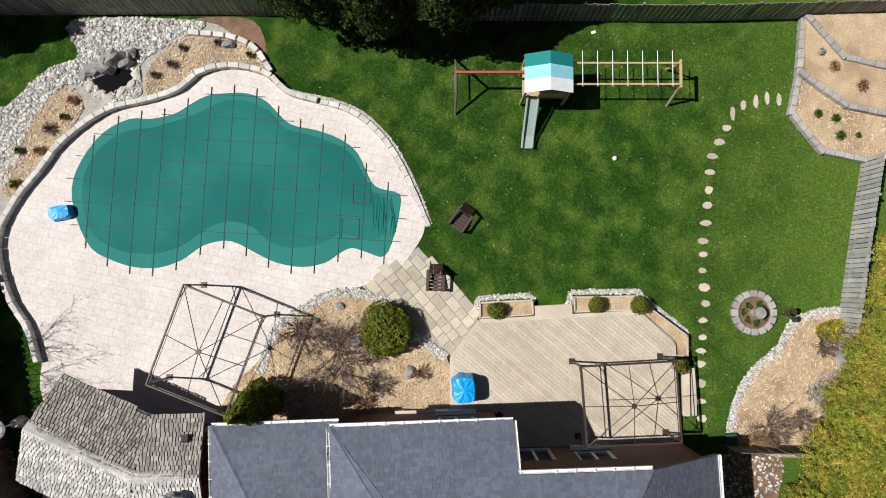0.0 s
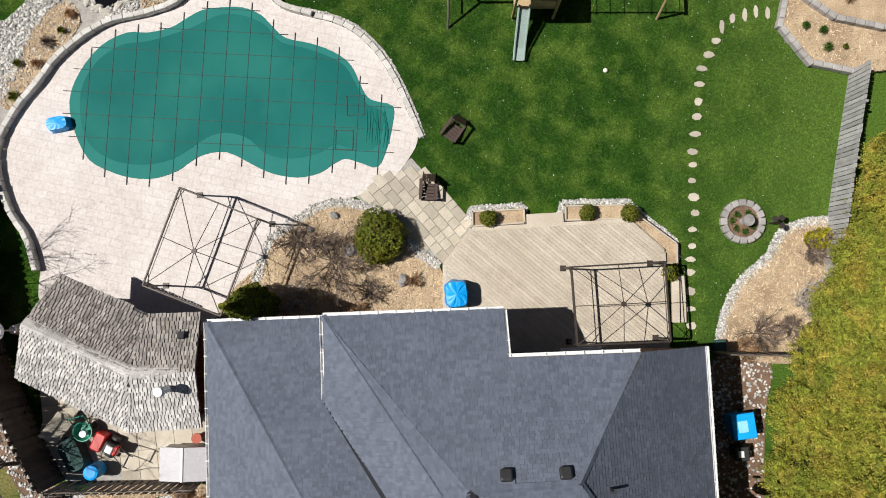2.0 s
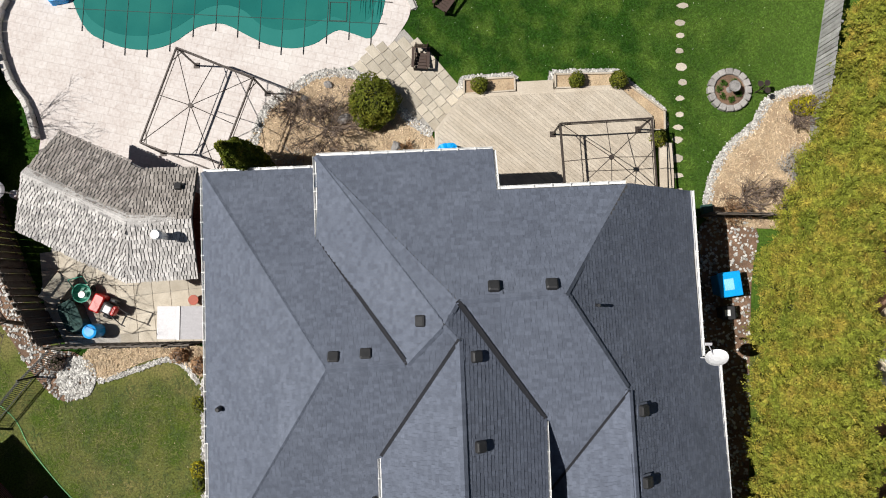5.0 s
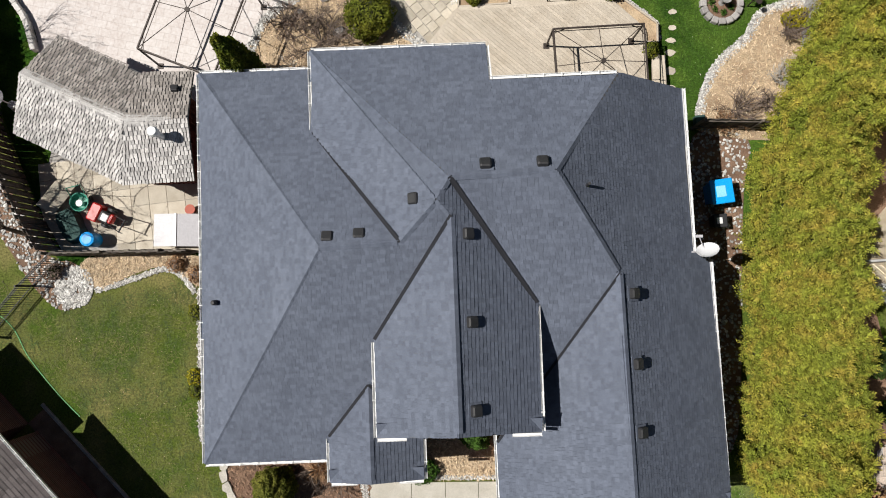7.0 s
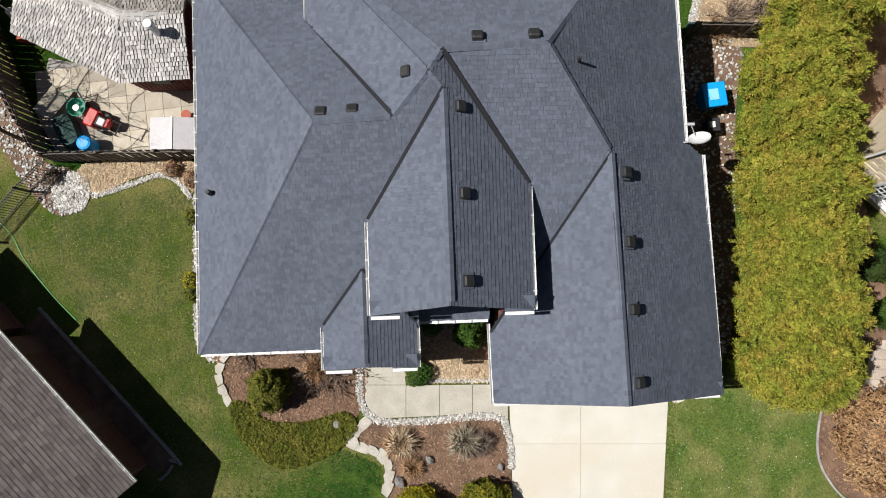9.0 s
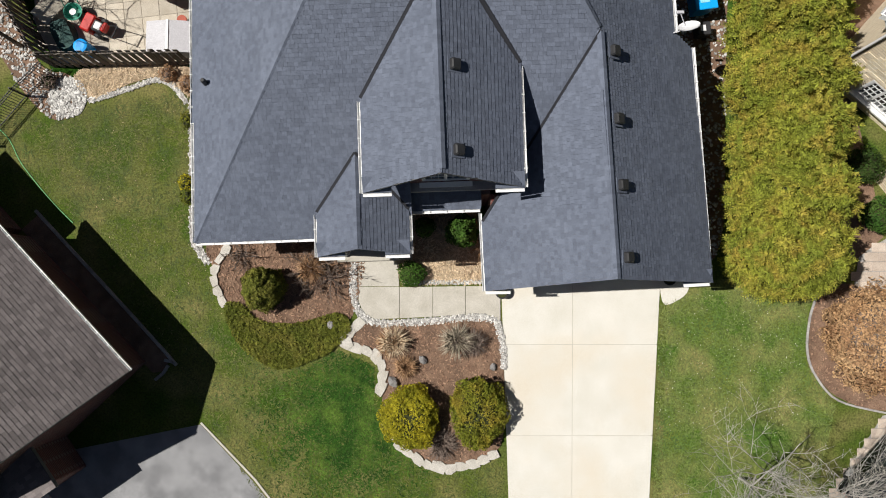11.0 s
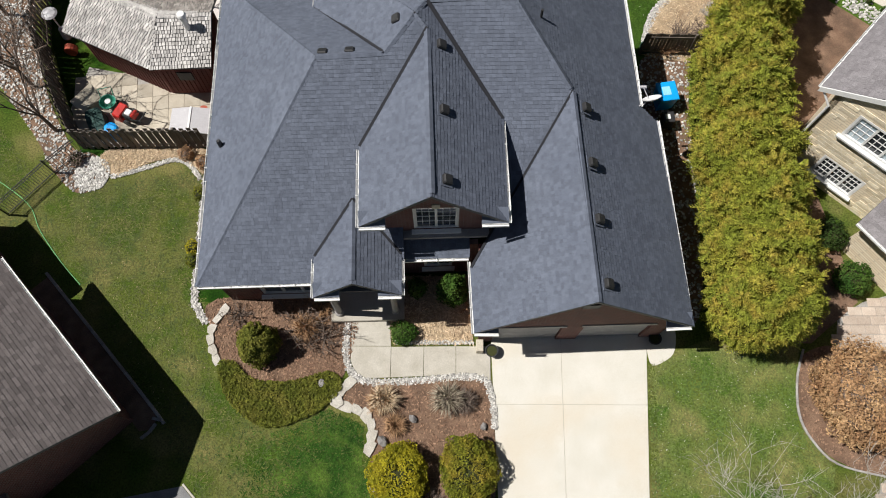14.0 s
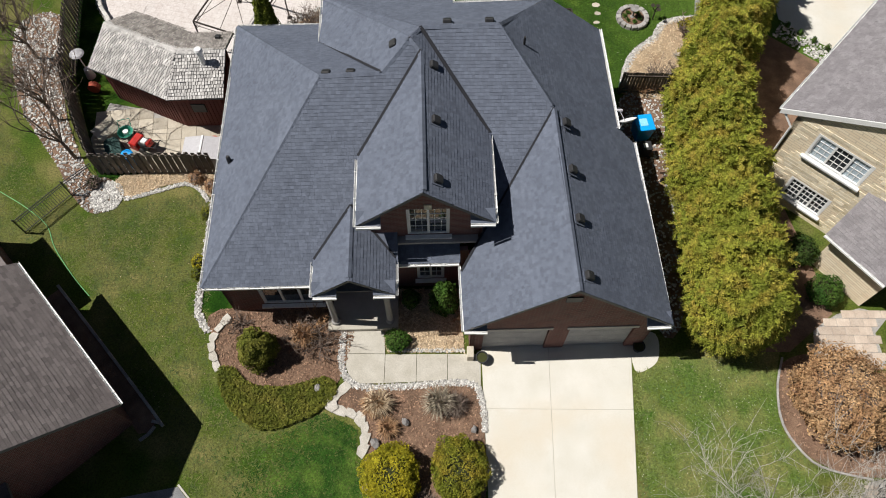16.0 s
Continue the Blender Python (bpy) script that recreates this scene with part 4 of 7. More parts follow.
block = Geo().box(Matrix(), 0.445, 0.22, 0.56, 0.02).mesh("block", "block")
for i, (x, y, a) in enumerate(along(wall_line, 0.45)):
    h = 0.12 - 0.001 * i if i < 48 else -0.12
    nx, ny = -math.sin(radians(a)), math.cos(radians(a))
    shared("block", block, pose(x + nx * 0.12, y + ny * 0.12, h - 0.02 + 0.01 * math.sin(i * 2.1), 0, 0, a + 3 * math.sin(i * 1.7)), kerb)
edge2 = smooth_loop([(-10.33, 10.55), (-8.8, 10.38), (-7.8, 9.9), (-7.1, 8.9)], 6, False)
for i, (x, y, a) in enumerate(along(edge2, 0.52)):
    shared("block", block, pose(x, y, -0.05, 0, 0, a + 4 * math.sin(i)), kerb)


# ---- stone and mulch beds ----
def bed(name, pts, mat, label, z=0.03, k=4):
    loop = smooth_loop(pts, k)
    structure(name, Geo().prism(loop, -0.1, z), mat, label, "garden bed")
    return loop


def stones(name, poly, count, size, mat, label, seed, avoid=(), z=0.03, big=0.0):
    rng = random.Random(seed)
    g = Geo()
    for x, y in scatter(poly, count, rng, avoid):
        s = size * rng.uniform(0.6, 1.4) * (1 + big * rng.random() ** 3)
        g.lump((x, y, z + s * 0.3), (s, s * rng.uniform(0.6, 1), s * 0.6), 0.16, 4, 6, rng)
    return tagged(part(name, g, mat), label, "stones", "", "stuff")


def litter(name, poly, count, mat, label, seed, avoid=(), z=0.035, ln=0.16, wd=0.02):
    rng = random.Random(seed)
    g = Geo()
    for x, y in scatter(poly, count, rng, avoid):
        m = pose(x, y, z + rng.uniform(0, 0.03), rng.uniform(-25, 25), rng.uniform(-25, 25), rng.uniform(0, 360))
        l, w = ln * rng.uniform(0.4, 1.3), wd * rng.uniform(0.6, 1.6)
        g.add([m @ Vector(p) for p in ((-l, -w, 0), (l, -w, 0), (l, w, 0.01), (-l, w, 0.01))], [(0, 1, 2, 3)])
    return tagged(part(name, g, mat), label, "mulch", "", "stuff")


bed("gravel_base", [(-15.4, 11.1), (-10.2, 11.1), (-8.6, 10.4), (-7.2, 9.3), (-7.2, 8.9), (-9, 9.15), (-11, 8.2), (-13.7, 7.35), (-15.8, 5.8), (-17.4, 3.6), (-18.2, 2.6), (-20.5, 2.6), (-20, 6.5), (-18.2, 7.4), (-16.3, 9.1), (-15.1, 9.6)], "gravel_bed", "grey gravel ground behind the pool", 0.022, 3)
RIVER = bed("stone_bed", [(-15.4, 11.1), (-10.3, 11.1), (-10.4, 10.5), (-11.9, 9.8), (-12.6, 9.1), (-12.5, 8.0), (-13.6, 7.5), (-14.6, 8.2), (-15.6, 8.4), (-16.6, 7.4), (-17.2, 6.2), (-17.9, 4.3), (-19.5, 3.5), (-20, 6.5), (-18.2, 7.4), (-17.4, 8.1), (-16.3, 9.1), (-15.1, 9.6)], "gravel_bed", "bed of pale river stones beside the lawn")
POND = [(-14.5, 8.4), (-13.85, 7.95), (-12.85, 8.55), (-12.95, 9.2), (-14.2, 9.2)]
stones("river_stones", RIVER, 24000, 0.043, "river_stone", "rounded white and grey river stones", 11, [POND], big=1.0)
NWBED = bed("straw_bed", [(-12.3, 8.9), (-11.7, 9.7), (-10.4, 10.45), (-8.8, 10.25), (-7.8, 9.8), (-7.3, 9.0), (-8.1, 9.25), (-9.05, 9.35), (-10.1, 9.1), (-11.0, 8.4), (-12.2, 7.95)], "mulch", "dry straw-coloured planting bed behind the pool", 0.05)
WBED = bed("straw_bed_2", [(-15.5, 8.3), (-14.9, 7.6), (-15.2, 6.8), (-16.1, 5.8), (-16.8, 4.9), (-17.7, 3.7), (-18.2, 4.3), (-17.4, 6.2), (-16.6, 7.5)], "mulch", "dry straw-coloured planting bed beside the pool", 0.05)
for i, b in enumerate((NWBED, WBED)):
    litter("straw_litter", b, 2500, "straw", "loose dry straw and leaf litter", 20 + i, z=0.055, ln=0.07, wd=0.012)
    stones("bed_gravel", b, 700, 0.04, "river_stone", "scattered pale gravel", 24 + i, z=0.05)
BEYOND = bed("bare_bed", [(-10.2, 11.2), (-10.1, 10.7), (-8.8, 10.55), (-7.7, 10.0), (-7.3, 9.7), (-7.9, 11.1)], "bark", "bare brown earth along the fence", 0.02)
BED1 = bed("mulch_bed", [(-5.5, -.78), (-4.7, -.33), (-3.32, -.26), (-1.94, -.85), (-.9, -2.1), (.14, -2.85), (.3, -5.4), (-6.5, -5.7), (-9.1, -5.7), (-8.5, -4.0), (-7.4, -2.9), (-6.95, -2.07)], "mulch", "dry mulch bed between patio and deck", 0.05)
litter("straw_litter", BED1, 8000, "straw", "loose dry straw and leaf litter", 31, z=0.055, ln=0.055, wd=0.012)
EDGE1 = smooth_loop([(-7.4, -3.5), (-6.95, -2.05), (-6.4, -1.4), (-5.5, -.78), (-4.7, -.33), (-3.32, -.26), (-1.94, -.85), (-.9, -2.1), (.14, -2.85)], 6, False)


def border(name, line, width, size, seed, label, density=70, mat="river_stone", z=0.03):
    """Stones strewn along a line, over a strip of fine gravel."""
    rng = random.Random(seed)
    st, pts = Geo(), along(line, 0.15)
    for (x0, y0, a0), (x1, y1, a1) in zip(pts, pts[1:]):
        w0, w1 = (Vector((-math.sin(radians(q)), math.cos(radians(q)))) * width * 0.5 for q in (a0, a1))
        st.add([(x0 - w0.x, y0 - w0.y, z + 0.008), (x1 - w1.x, y1 - w1.y, z + 0.008), (x1 + w1.x, y1 + w1.y, z + 0.012), (x0 + w0.x, y0 + w0.y, z + 0.012)], [(0, 1, 2, 3)])
    structure("gravel_strip", st, "gravel_pale", "fine pale gravel under the stone edging", "gravel")
    density *= 1.5
    size *= 0.85
    g = Geo()
    for x, y, a in along(line, 1.0 / density):
        o = max(-0.55, min(0.55, rng.gauss(0, 0.3))) * width
        s = size * rng.uniform(0.55, 1.5)
        g.lump((x - math.sin(radians(a)) * o, y + math.cos(radians(a)) * o, z + s * 0.35), (s, s * rng.uniform(.6, 1), s * .65), 0.16, 4, 6, rng)
    return tagged(part(name, g, mat), label, "stones", "", "stuff")


border("stone_border", EDGE1, 0.36, 0.05, 41, "pale stones edging the mulch bed", 85, z=0.05)
border("stone_border", smooth_loop([(-7.0, 8.6), (-6.2, 8.1), (-5.1, 7.85), (-4.2, 7.6), (-3.2, 7.1), (-2.2, 6.1), (-1.45, 4.85), (-.85, 3.5), (-.5, 2.5)], 6, False), 0.16, 0.04, 42, "pale stones along the patio kerb", 45)
border("stone_border", smooth_loop([(-16.5, -2.8), (-16.9, -1.6), (-17.7, -.4), (-18.15, .9), (-18.25, 2.3)], 6, False), 0.2, 0.05, 43, "pale stones along the patio kerb", 35)
# pond with slate rocks
pond = thing("garden_pond", "small drained pond hollow ringed with grey slate rocks", "pond")
part("pond_water", Geo().prism(smooth_loop(POND, 4), -0.1, 0.07), "water", pond)
rng = random.Random(3)
for x, y, sx, sy, sz, a in ((-14.45, 8.95, .5, .3, .25, 10), (-13.95, 9.1, .45, .28, .4, -20), (-13.5, 9.35, .5, .3, .5, 40), (-13.1, 9.25, .35, .25, .3, 10), (-12.9, 9.6, .3, .22, .3, 60), (-14.8, 8.8, .3, .25, .15, 0), (-13.75, 9.55, .4, .25, .3, 5)):
    part("slate_rock", Geo().lump((x, y, sz * 0.5), (sx, sy, sz), 0.3, 5, 8, rng, a), "dark_rock", pond)
for x, y, a in ((-14.6, 8.3, 60), (-14.2, 8.0, 20), (-13.8, 7.8, -10), (-13.3, 8.1, 50), (-12.9, 8.4, 40), (-12.7, 8.8, 80)):
    part("rim_stone", Geo().lump((x, y, 0.06), (.3, .17, .1), 0.2, 4, 7, rng, a), "stone", pond)


def clump(x, y, r, mat, label, seed, h=0.35, n=90, name="dry_plant", category="plant", wd=0.012, z=0.04):
    """A tuft of arching stems."""
    rng = random.Random(seed)
    g = Geo()
    for _ in range(n):
        a, lean = rng.uniform(0, 6.283), rng.random() ** 0.7 * r
        hh = h * rng.uniform(0.6, 1.1)
        dx, dy = math.cos(a), math.sin(a)
        b = (dx * lean * .15, dy * lean * .15, 0)
        mid = (dx * lean * .6, dy * lean * .6, hh)
        end = (dx * lean, dy * lean, hh * rng.uniform(0.35, 0.95))
        px, py = -dy * wd, dx * wd
        g.add([(b[0] - px, b[1] - py, b[2]), (b[0] + px, b[1] + py, b[2]), (mid[0] + px, mid[1] + py, mid[2]), (mid[0] - px, mid[1] - py, mid[2]), (end[0], end[1], end[2])], [(0, 1, 2, 3), (3, 2, 4)])
    ob = part(name, g, mat)
    ob.matrix_basis = pose(x, y, z)
    return tagged(ob, label, category)


for i, (x, y, r, mt) in enumerate(((-11.9, 8.75, .25, "twig"), (-11.2, 9.2, .3, "twig"), (-10.8, 9.9, .22, "twig"), (-9.3, 10.1, .25, "twig"), (-15.3, 7.7, .3, "dry_leaf"), (-15.6, 7.0, .2, "bush_leaf"), (-16.2, 6.5, .42, "twig"),
                                   (-16.6, 5.6, .3, "dry_leaf"), (-17.4, 5.6, .25, "bush_leaf"), (-17.5, 4.2, .32, "bush_leaf"), (-8.0, 9.6, .2, "bush_leaf"))):
    clump(x, y, r, mt, "small tuft of half-dead perennial in straw mulch", 60 + i, 0.28, 140, z=0.05)
part_rock = tagged(part("boulder", Geo().lump((-8.9, 10.05, 0.15), (.32, .2, .18), 0.25, 5, 8, random.Random(8), 0), "dark_rock"), "brown grey boulder in the dry bed", "rock")

# ---- pavers between patio and deck ----
PAVE = [(-3.3, 0.02), (-1.02, 1.66), (1.47, -1.2), (0.3, -2.75), (-0.85, -2.0), (-1.94, -0.85)]
pave = thing("paver_path", "tan and grey concrete paver path", "path", kind="structure")
part("bedding", Geo().prism(PAVE, -0.1, 0.012), "gravel_bed", pave)
pv = [Geo().box(Matrix(), w, 0.39, 0.08, 0.012).mesh("paver", "paver") for w in (0.39, 0.58, 0.3)]
rng = random.Random(12)
for j in range(-14, 14):
    u = -4.0
    while u < 4.0:
        k = rng.choice((0, 1, 1, 2))
        w = (0.39, 0.58, 0.3)[k] + 0.018
        cu, cv = u + w / 2, j * 0.41
        u += w
        a = radians(-50)
        x, y = -0.8 + cu * math.cos(a) - cv * math.sin(a), -0.5 + cu * math.sin(a) + cv * math.cos(a)
        if inside(x, y, PAVE):
            shared("paver", pv[k], pose(x, y, 0.0 + rng.uniform(0, 0.006), 0, 0, -50), pave)


# ---- deck ----
DECK = [(0.36, -2.78), (1.47, -1.35), (7.85, -1.0), (9.25, -2.3), (9.35, -6.3), (2.4, -6.4), (2.35, -5.0), (0.36, -5.0)]
DZ = 0.45
deck = thing("deck", "weathered grey-brown timber deck with diagonal boards", "deck", kind="structure")
part("deck_frame", Geo().prism(DECK, 0.0, DZ - 0.035), "fence_dark", deck)
rng = random.Random(21)
a = radians(-40)
d, nrm = Vector((math.cos(a), math.sin(a))), Vector((-math.sin(a), math.cos(a)))
offs = [Vector(p).dot(nrm) for p in DECK]
o = min(offs)
while o < max(offs):
    hits = []
    for p, q in zip(DECK, DECK[1:] + DECK[:1]):
        s0, s1 = Vector(p).dot(nrm) - o - 0.07, Vector(q).dot(nrm) - o - 0.07
        if (s0 > 0) != (s1 > 0):
            t0 = s0 / (s0 - s1)
            hits.append(Vector(p).lerp(Vector(q), t0).dot(d))
    hits.sort()
    for lo, hi in zip(hits[::2], hits[1::2]):
        if hi - lo > 0.1:
            c = d * (lo + hi) / 2 + nrm * (o + 0.07)
            part("board", Geo().box(pose(c.x, c.y, DZ - 0.017 + rng.uniform(0, .003), 0, 0, -40), hi - lo - 0.08, 0.134, 0.035, 0.005), "deck", deck)
    o += 0.14
rim = [(1.47, -1.35), (7.85, -1.0), (9.25, -2.3), (9.35, -6.3)]
for (x0, y0), (x1, y1) in list(zip(rim, rim[1:])) + [((0.36, -5.0), (0.36, -2.78)), ((0.36, -2.78), (1.47, -1.35))]:
    ln, an = math.hypot(x1 - x0, y1 - y0), math.degrees(math.atan2(y1 - y0, x1 - x0))
    part("rim_board", Geo().box(pose((x0 + x1) / 2, (y0 + y1) / 2, DZ * 0.5 + 0.006, 0, 0, an), ln, 0.16, DZ, 0.01), "deck", deck)
for k in range(2):
    part("step_board", Geo().box(pose(9.75 + 0.32 * k, -4.2, 0.3 - 0.16 * k), 0.3, 1.9, 0.05, 0.008), "deck", deck)
    part("riser", Geo().box(pose(9.66 + 0.32 * k, -4.2, 0.14 - 0.06 * k), 0.04, 1.85, 0.26 - 0.14 * k), "deck", deck)
part("joint_board", Geo().box(pose(4.45, -0.95, DZ * 0.5 + 0.01, 0, 0, 3), 1.5, 0.5, DZ, 0.01), "deck", deck)


def planter(pts, label):
    t = thing("planter", label, "planter", None, "planters along the deck")
    n = len(pts)
    part("soil", Geo().prism(pts, 0, 0.3), "mulch", t)
    for i in range(n):
        (x0, y0), (x1, y1) = pts[i], pts[(i + 1) % n]
        ln, an = math.hypot(x1 - x0, y1 - y0), math.degrees(math.atan2(y1 - y0, x1 - x0))
        part("side_board", Geo().box(pose((x0 + x1) / 2, (y0 + y1) / 2, 0.2, 0, 0, an), ln + 0.06, 0.07, 0.4, 0.01), "deck", t)


planter([(1.5, -1.22), (3.62, -1.08), (3.6, -0.52), (1.5, -0.62)], "timber planter with dry soil and a small shrub")
planter([(5.3, -0.98), (7.85, -0.9), (9.3, -2.2), (9.35, -2.75), (9.82, -2.75), (9.82, -1.95), (8.35, -0.85), (7.85, -0.35), (5.3, -0.4)], "angled timber planter with dry soil and two shrubs")
for ln, sd in (([(1.3, -1.0), (1.4, -0.45), (3.6, -0.32), (3.72, -0.6)], 71), ([(5.1, -0.8), (5.2, -0.2), (7.9, -0.15), (8.4, -0.6), (9.9, -1.8), (9.98, -2.6)], 72)):
    border("stone_border", ln, 0.2, 0.05, sd, "pale stones round the deck planters", 55, z=0.0)
for x, y, r in ((2.12, -0.92, .34), (6.15, -0.7, .32), (7.85, -0.72, .36), (9.5, -3.1, .36)):
    shrub("box_shrub", x, y, (r, r, r * 1.1), "bush_leaf", "small clipped yellow-green shrub in a planter", seed=int(x * 10), count=900, size=0.09, base=0.28 if y > -3 else 0.0, group="planter shrubs")

# plank bench against the back wall
bench = thing("plank_bench", "pale weathered plank bench along the back wall", "bench")
part("plank", Geo().box(pose(-0.79, -4.98, .57, 0, 0, 1.5), 2.25, .24, .06, .01), "deck", bench)
for x in (-1.6, 0.15):
    part("leg", Geo().box(pose(x, -4.98, .29), .1, .2, .5, .01), "deck", bench)

# stepping stones
rng = random.Random(9)
for i, (x, y) in enumerate([(13.91, 7.76), (13.42, 7.83), (12.95, 7.66), (12.43, 7.54), (11.98, 7.19), (11.71, 6.58), (11.39, 5.98), (11.1, 5.4), (10.99, 4.74), (10.93, 4.01), (10.85, 3.36), (10.76, 2.64), (10.65, 1.89), (10.64, 1.34),
                            (10.61, .69), (10.66, 0), (10.7, -.65), (10.57, -1.34), (10.55, -2.02), (10.47, -2.57), (10.45, -3.1), (10.4, -3.9), (10.4, -4.6), (10.45, -5.3)]):
    w, h = (rng.uniform(.17, .27), rng.uniform(.12, .19)) if i > 4 else (rng.uniform(.1, .14), rng.uniform(.22, .34))
    n = 7
    ph = rng.uniform(0, 6)
    poly = [(x + w * math.cos(ph + 6.283 * k / n) * rng.uniform(.8, 1.12), y + h * math.sin(ph + 6.283 * k / n) * rng.uniform(.8, 1.12)) for k in range(n)]
    tagged(part("stepping_stone", Geo().prism(poly, -0.05, 0.045), "paver"), "flat irregular stepping stone set in the lawn", "stepping stone", "stepping stones across the lawn")

# ring planter with a small fountain figure
ring = thing("ring_planter", "round stone block planter ring with a small birdbath", "planter")
part("soil", Geo().lathe([(0.66, 0.0), (0.66, 0.12), (0.1, 0.18)], 12.62, -1.02, 20), "bark", ring)
for k in range(16):
    a0 = 6.28319 * k / 16
    part("block", Geo().box(pose(12.62 + 0.78 * math.cos(a0), -1.02 + 0.78 * math.sin(a0), 0.12, 0, 0, math.degrees(a0)), 0.27, 0.29, 0.24, 0.03), "grey_block", ring)
bath = thing("birdbath", "dark cast birdbath on a slim pedestal", "birdbath", pose(12.6, -1.02, 0.17))
part("pedestal", Geo().lathe([(.14, 0), (.06, .08), (.05, .45), (.09, .5)]), "dark_rock", bath)
part("bowl", Geo().lathe([(.08, .5), (.24, .56), (.24, .6), (.18, .58)]), "dark_rock", bath)
orn = thing("garden_ornament", "dark metal plant stand with pots beside the ring planter", "ornament", pose(13.75, -1.1, 0))
part("stem", Geo().tube([(0, 0, 0), (0, 0, 0.9)], 0.03), "dark_metal", orn)
for dx, dy, z in ((-.2, .1, .9), (.12, .16, .8), (.1, -.16, .85)):
    part("arm", Geo().tube([(0, 0, .6), (dx, dy, z)], 0.02), "dark_metal", orn)
    part("bowl", Geo().lathe([(.05, z), (.13, z + .1), (.11, z + .1)], dx, dy, 10), "dark_metal", orn)
for i, (x, y) in enumerate(((12.3, -1.3), (12.8, -0.7), (12.95, -1.2), (12.35, -.75), (12.15, -1.0), (12.65, -1.45), (12.95, -.85))):
    clump(x, y, .22, "lush_leaf", "low green sprout in the ring planter", 80 + i, 0.15, 70, z=0.15)

# ---- terraced bed ----
TERR = bed("terrace_bed", [(14.9, 11.2), (14.64, 8.66), (14.3, 7.15), (15.5, 5.6), (17.7, 5.15), (22, 5.6), (22, 11.2)], "mulch", "terraced straw-mulched bed behind stone walls", 0.28, 1)
litter("straw_litter", TERR, 4500, "straw", "loose dry straw and leaf litter", 33, z=0.285, ln=0.07, wd=0.012)
terrace = thing("terrace_wall", "low stepped walls of grey stone blocks", "garden wall", kind="structure")
tb = Geo().box(Matrix(), 0.39, 0.24, 0.3, 0.025).mesh("block", "grey_block")
for ln, z in (([(14.9, 11.2), (14.64, 8.66), (14.3, 7.15), (15.5, 5.6), (17.6, 5.15)], 0.2), ([(14.75, 8.7), (15.5, 8.1), (16.5, 7.4), (18.4, 7.0), (21, 6.9)], 0.42), ([(15.0, 11.0), (16.35, 9.4), (18.4, 8.9), (21, 8.7)], 0.5)):
    for i, (x, y, a) in enumerate(along(ln, 0.4)):
        shared("block", tb, pose(x, y, z + 0.01 * math.sin(i * 3), 0, 0, a + 2 * math.sin(i * 2.3)), terrace)
UP = [(14.95, 11.2), (16.4, 9.45), (18.4, 8.95), (22, 8.75), (22, 11.2)]
structure("terrace_upper", Geo().prism(UP, 0.2, 0.6), "mulch", "upper straw-mulched terrace", "garden bed")
MIDT = [(14.85, 11.0), (14.8, 8.75), (15.5, 8.15), (16.5, 7.45), (18.4, 7.05), (22, 6.95), (22, 8.7), (18.4, 8.88), (16.35, 9.38)]
structure("terrace_middle", Geo().prism(MIDT, 0.2, 0.5), "mulch", "middle straw-mulched terrace", "garden bed")
for i, (x, y, z, r, mt) in enumerate(((15.9, 9.0, .5, .3, "dry_leaf"), (17.0, 8.2, .5, .35, "dry_leaf"), (15.3, 7.1, .28, .22, "lush_leaf"), (16.0, 6.9, .28, .25, "lush_leaf"), (16.2, 6.2, .28, .28, "lush_leaf"), (16.9, 6.2, .28, .15, "bush_leaf"), (15.4, 9.6, .5, .2, "grey_twig"))):
    clump(x, y, r, mt, "small perennial tuft on the terrace", 100 + i, 0.25, 150, z=z)

# ---- right-hand bed and its stones ----
BEDR = bed("mulch_bed_2", [(16.2, -1.0), (15.1, -1.15), (14.2, -1.6), (13.7, -2.5), (12.55, -3.55), (11.95, -4.57), (11.7, -5.6), (11.7, -6.5), (16, -6.6), (17.5, -3)], "mulch", "dry mulch bed with bare shrubs", 0.05)
litter("straw_litter", BEDR, 5500, "straw", "loose dry straw and leaf litter", 34, z=0.055, ln=0.08, wd=0.012)
border("stone_border", smooth_loop([(16.2, -.95), (15.1, -1.1), (14.2, -1.55), (13.7, -2.45), (12.55, -3.5), (11.92, -4.57), (11.65, -5.6), (11.6, -6.3)], 6, False), 0.36, 0.045, 44, "pale stones edging the curved bed", 150, z=0.03)
SIDE = bed("side_gravel", [(11.3, -6.7), (13.6, -6.7), (13.4, -9), (13.2, -13), (12.9, -19), (11.6, -19.5), (11.2, -12)], "bark", "bare earth and gravel strip beside the house", 0.02)
stones("side_stones", SIDE, 1600, 0.06, "river_stone", "scattered pale stones beside the house", 46, z=0.02)


def bare_shrub(x, y, h, spread, mat, label, seed, levels=2, kids=6, r0=0.034, name="bare_shrub", category="shrub", z=0.04):
    t = thing(name, label, category, pose(x, y, z))
    part("branchwork", twigs((0, 0, 0), h, spread, levels, random.Random(seed), r0, kids), mat, t)
    return t


for i, (x, y, h, s, mt) in enumerate(((15.4, -2.2, 1.2, 1.1, "twig"), (13.2, -5.6, 1.5, 1.2, "twig"), (15.2, -4.4, 1.3, 1.2, "grey_twig"), (12.6, -6.2, .9, 1.2, "dry_leaf"), (14.6, -5.4, 1.2, 1.2, "twig"))):
    bare_shrub(x, y, h, s, mt, "leafless twiggy shrub in dry mulch", 200 + i)
shrub("golden_juniper", 15.95, -1.75, (.95, .4, .35), "gold_leaf", "low golden evergreen shrub at the bed's end", seed=31, count=1500, size=0.12)
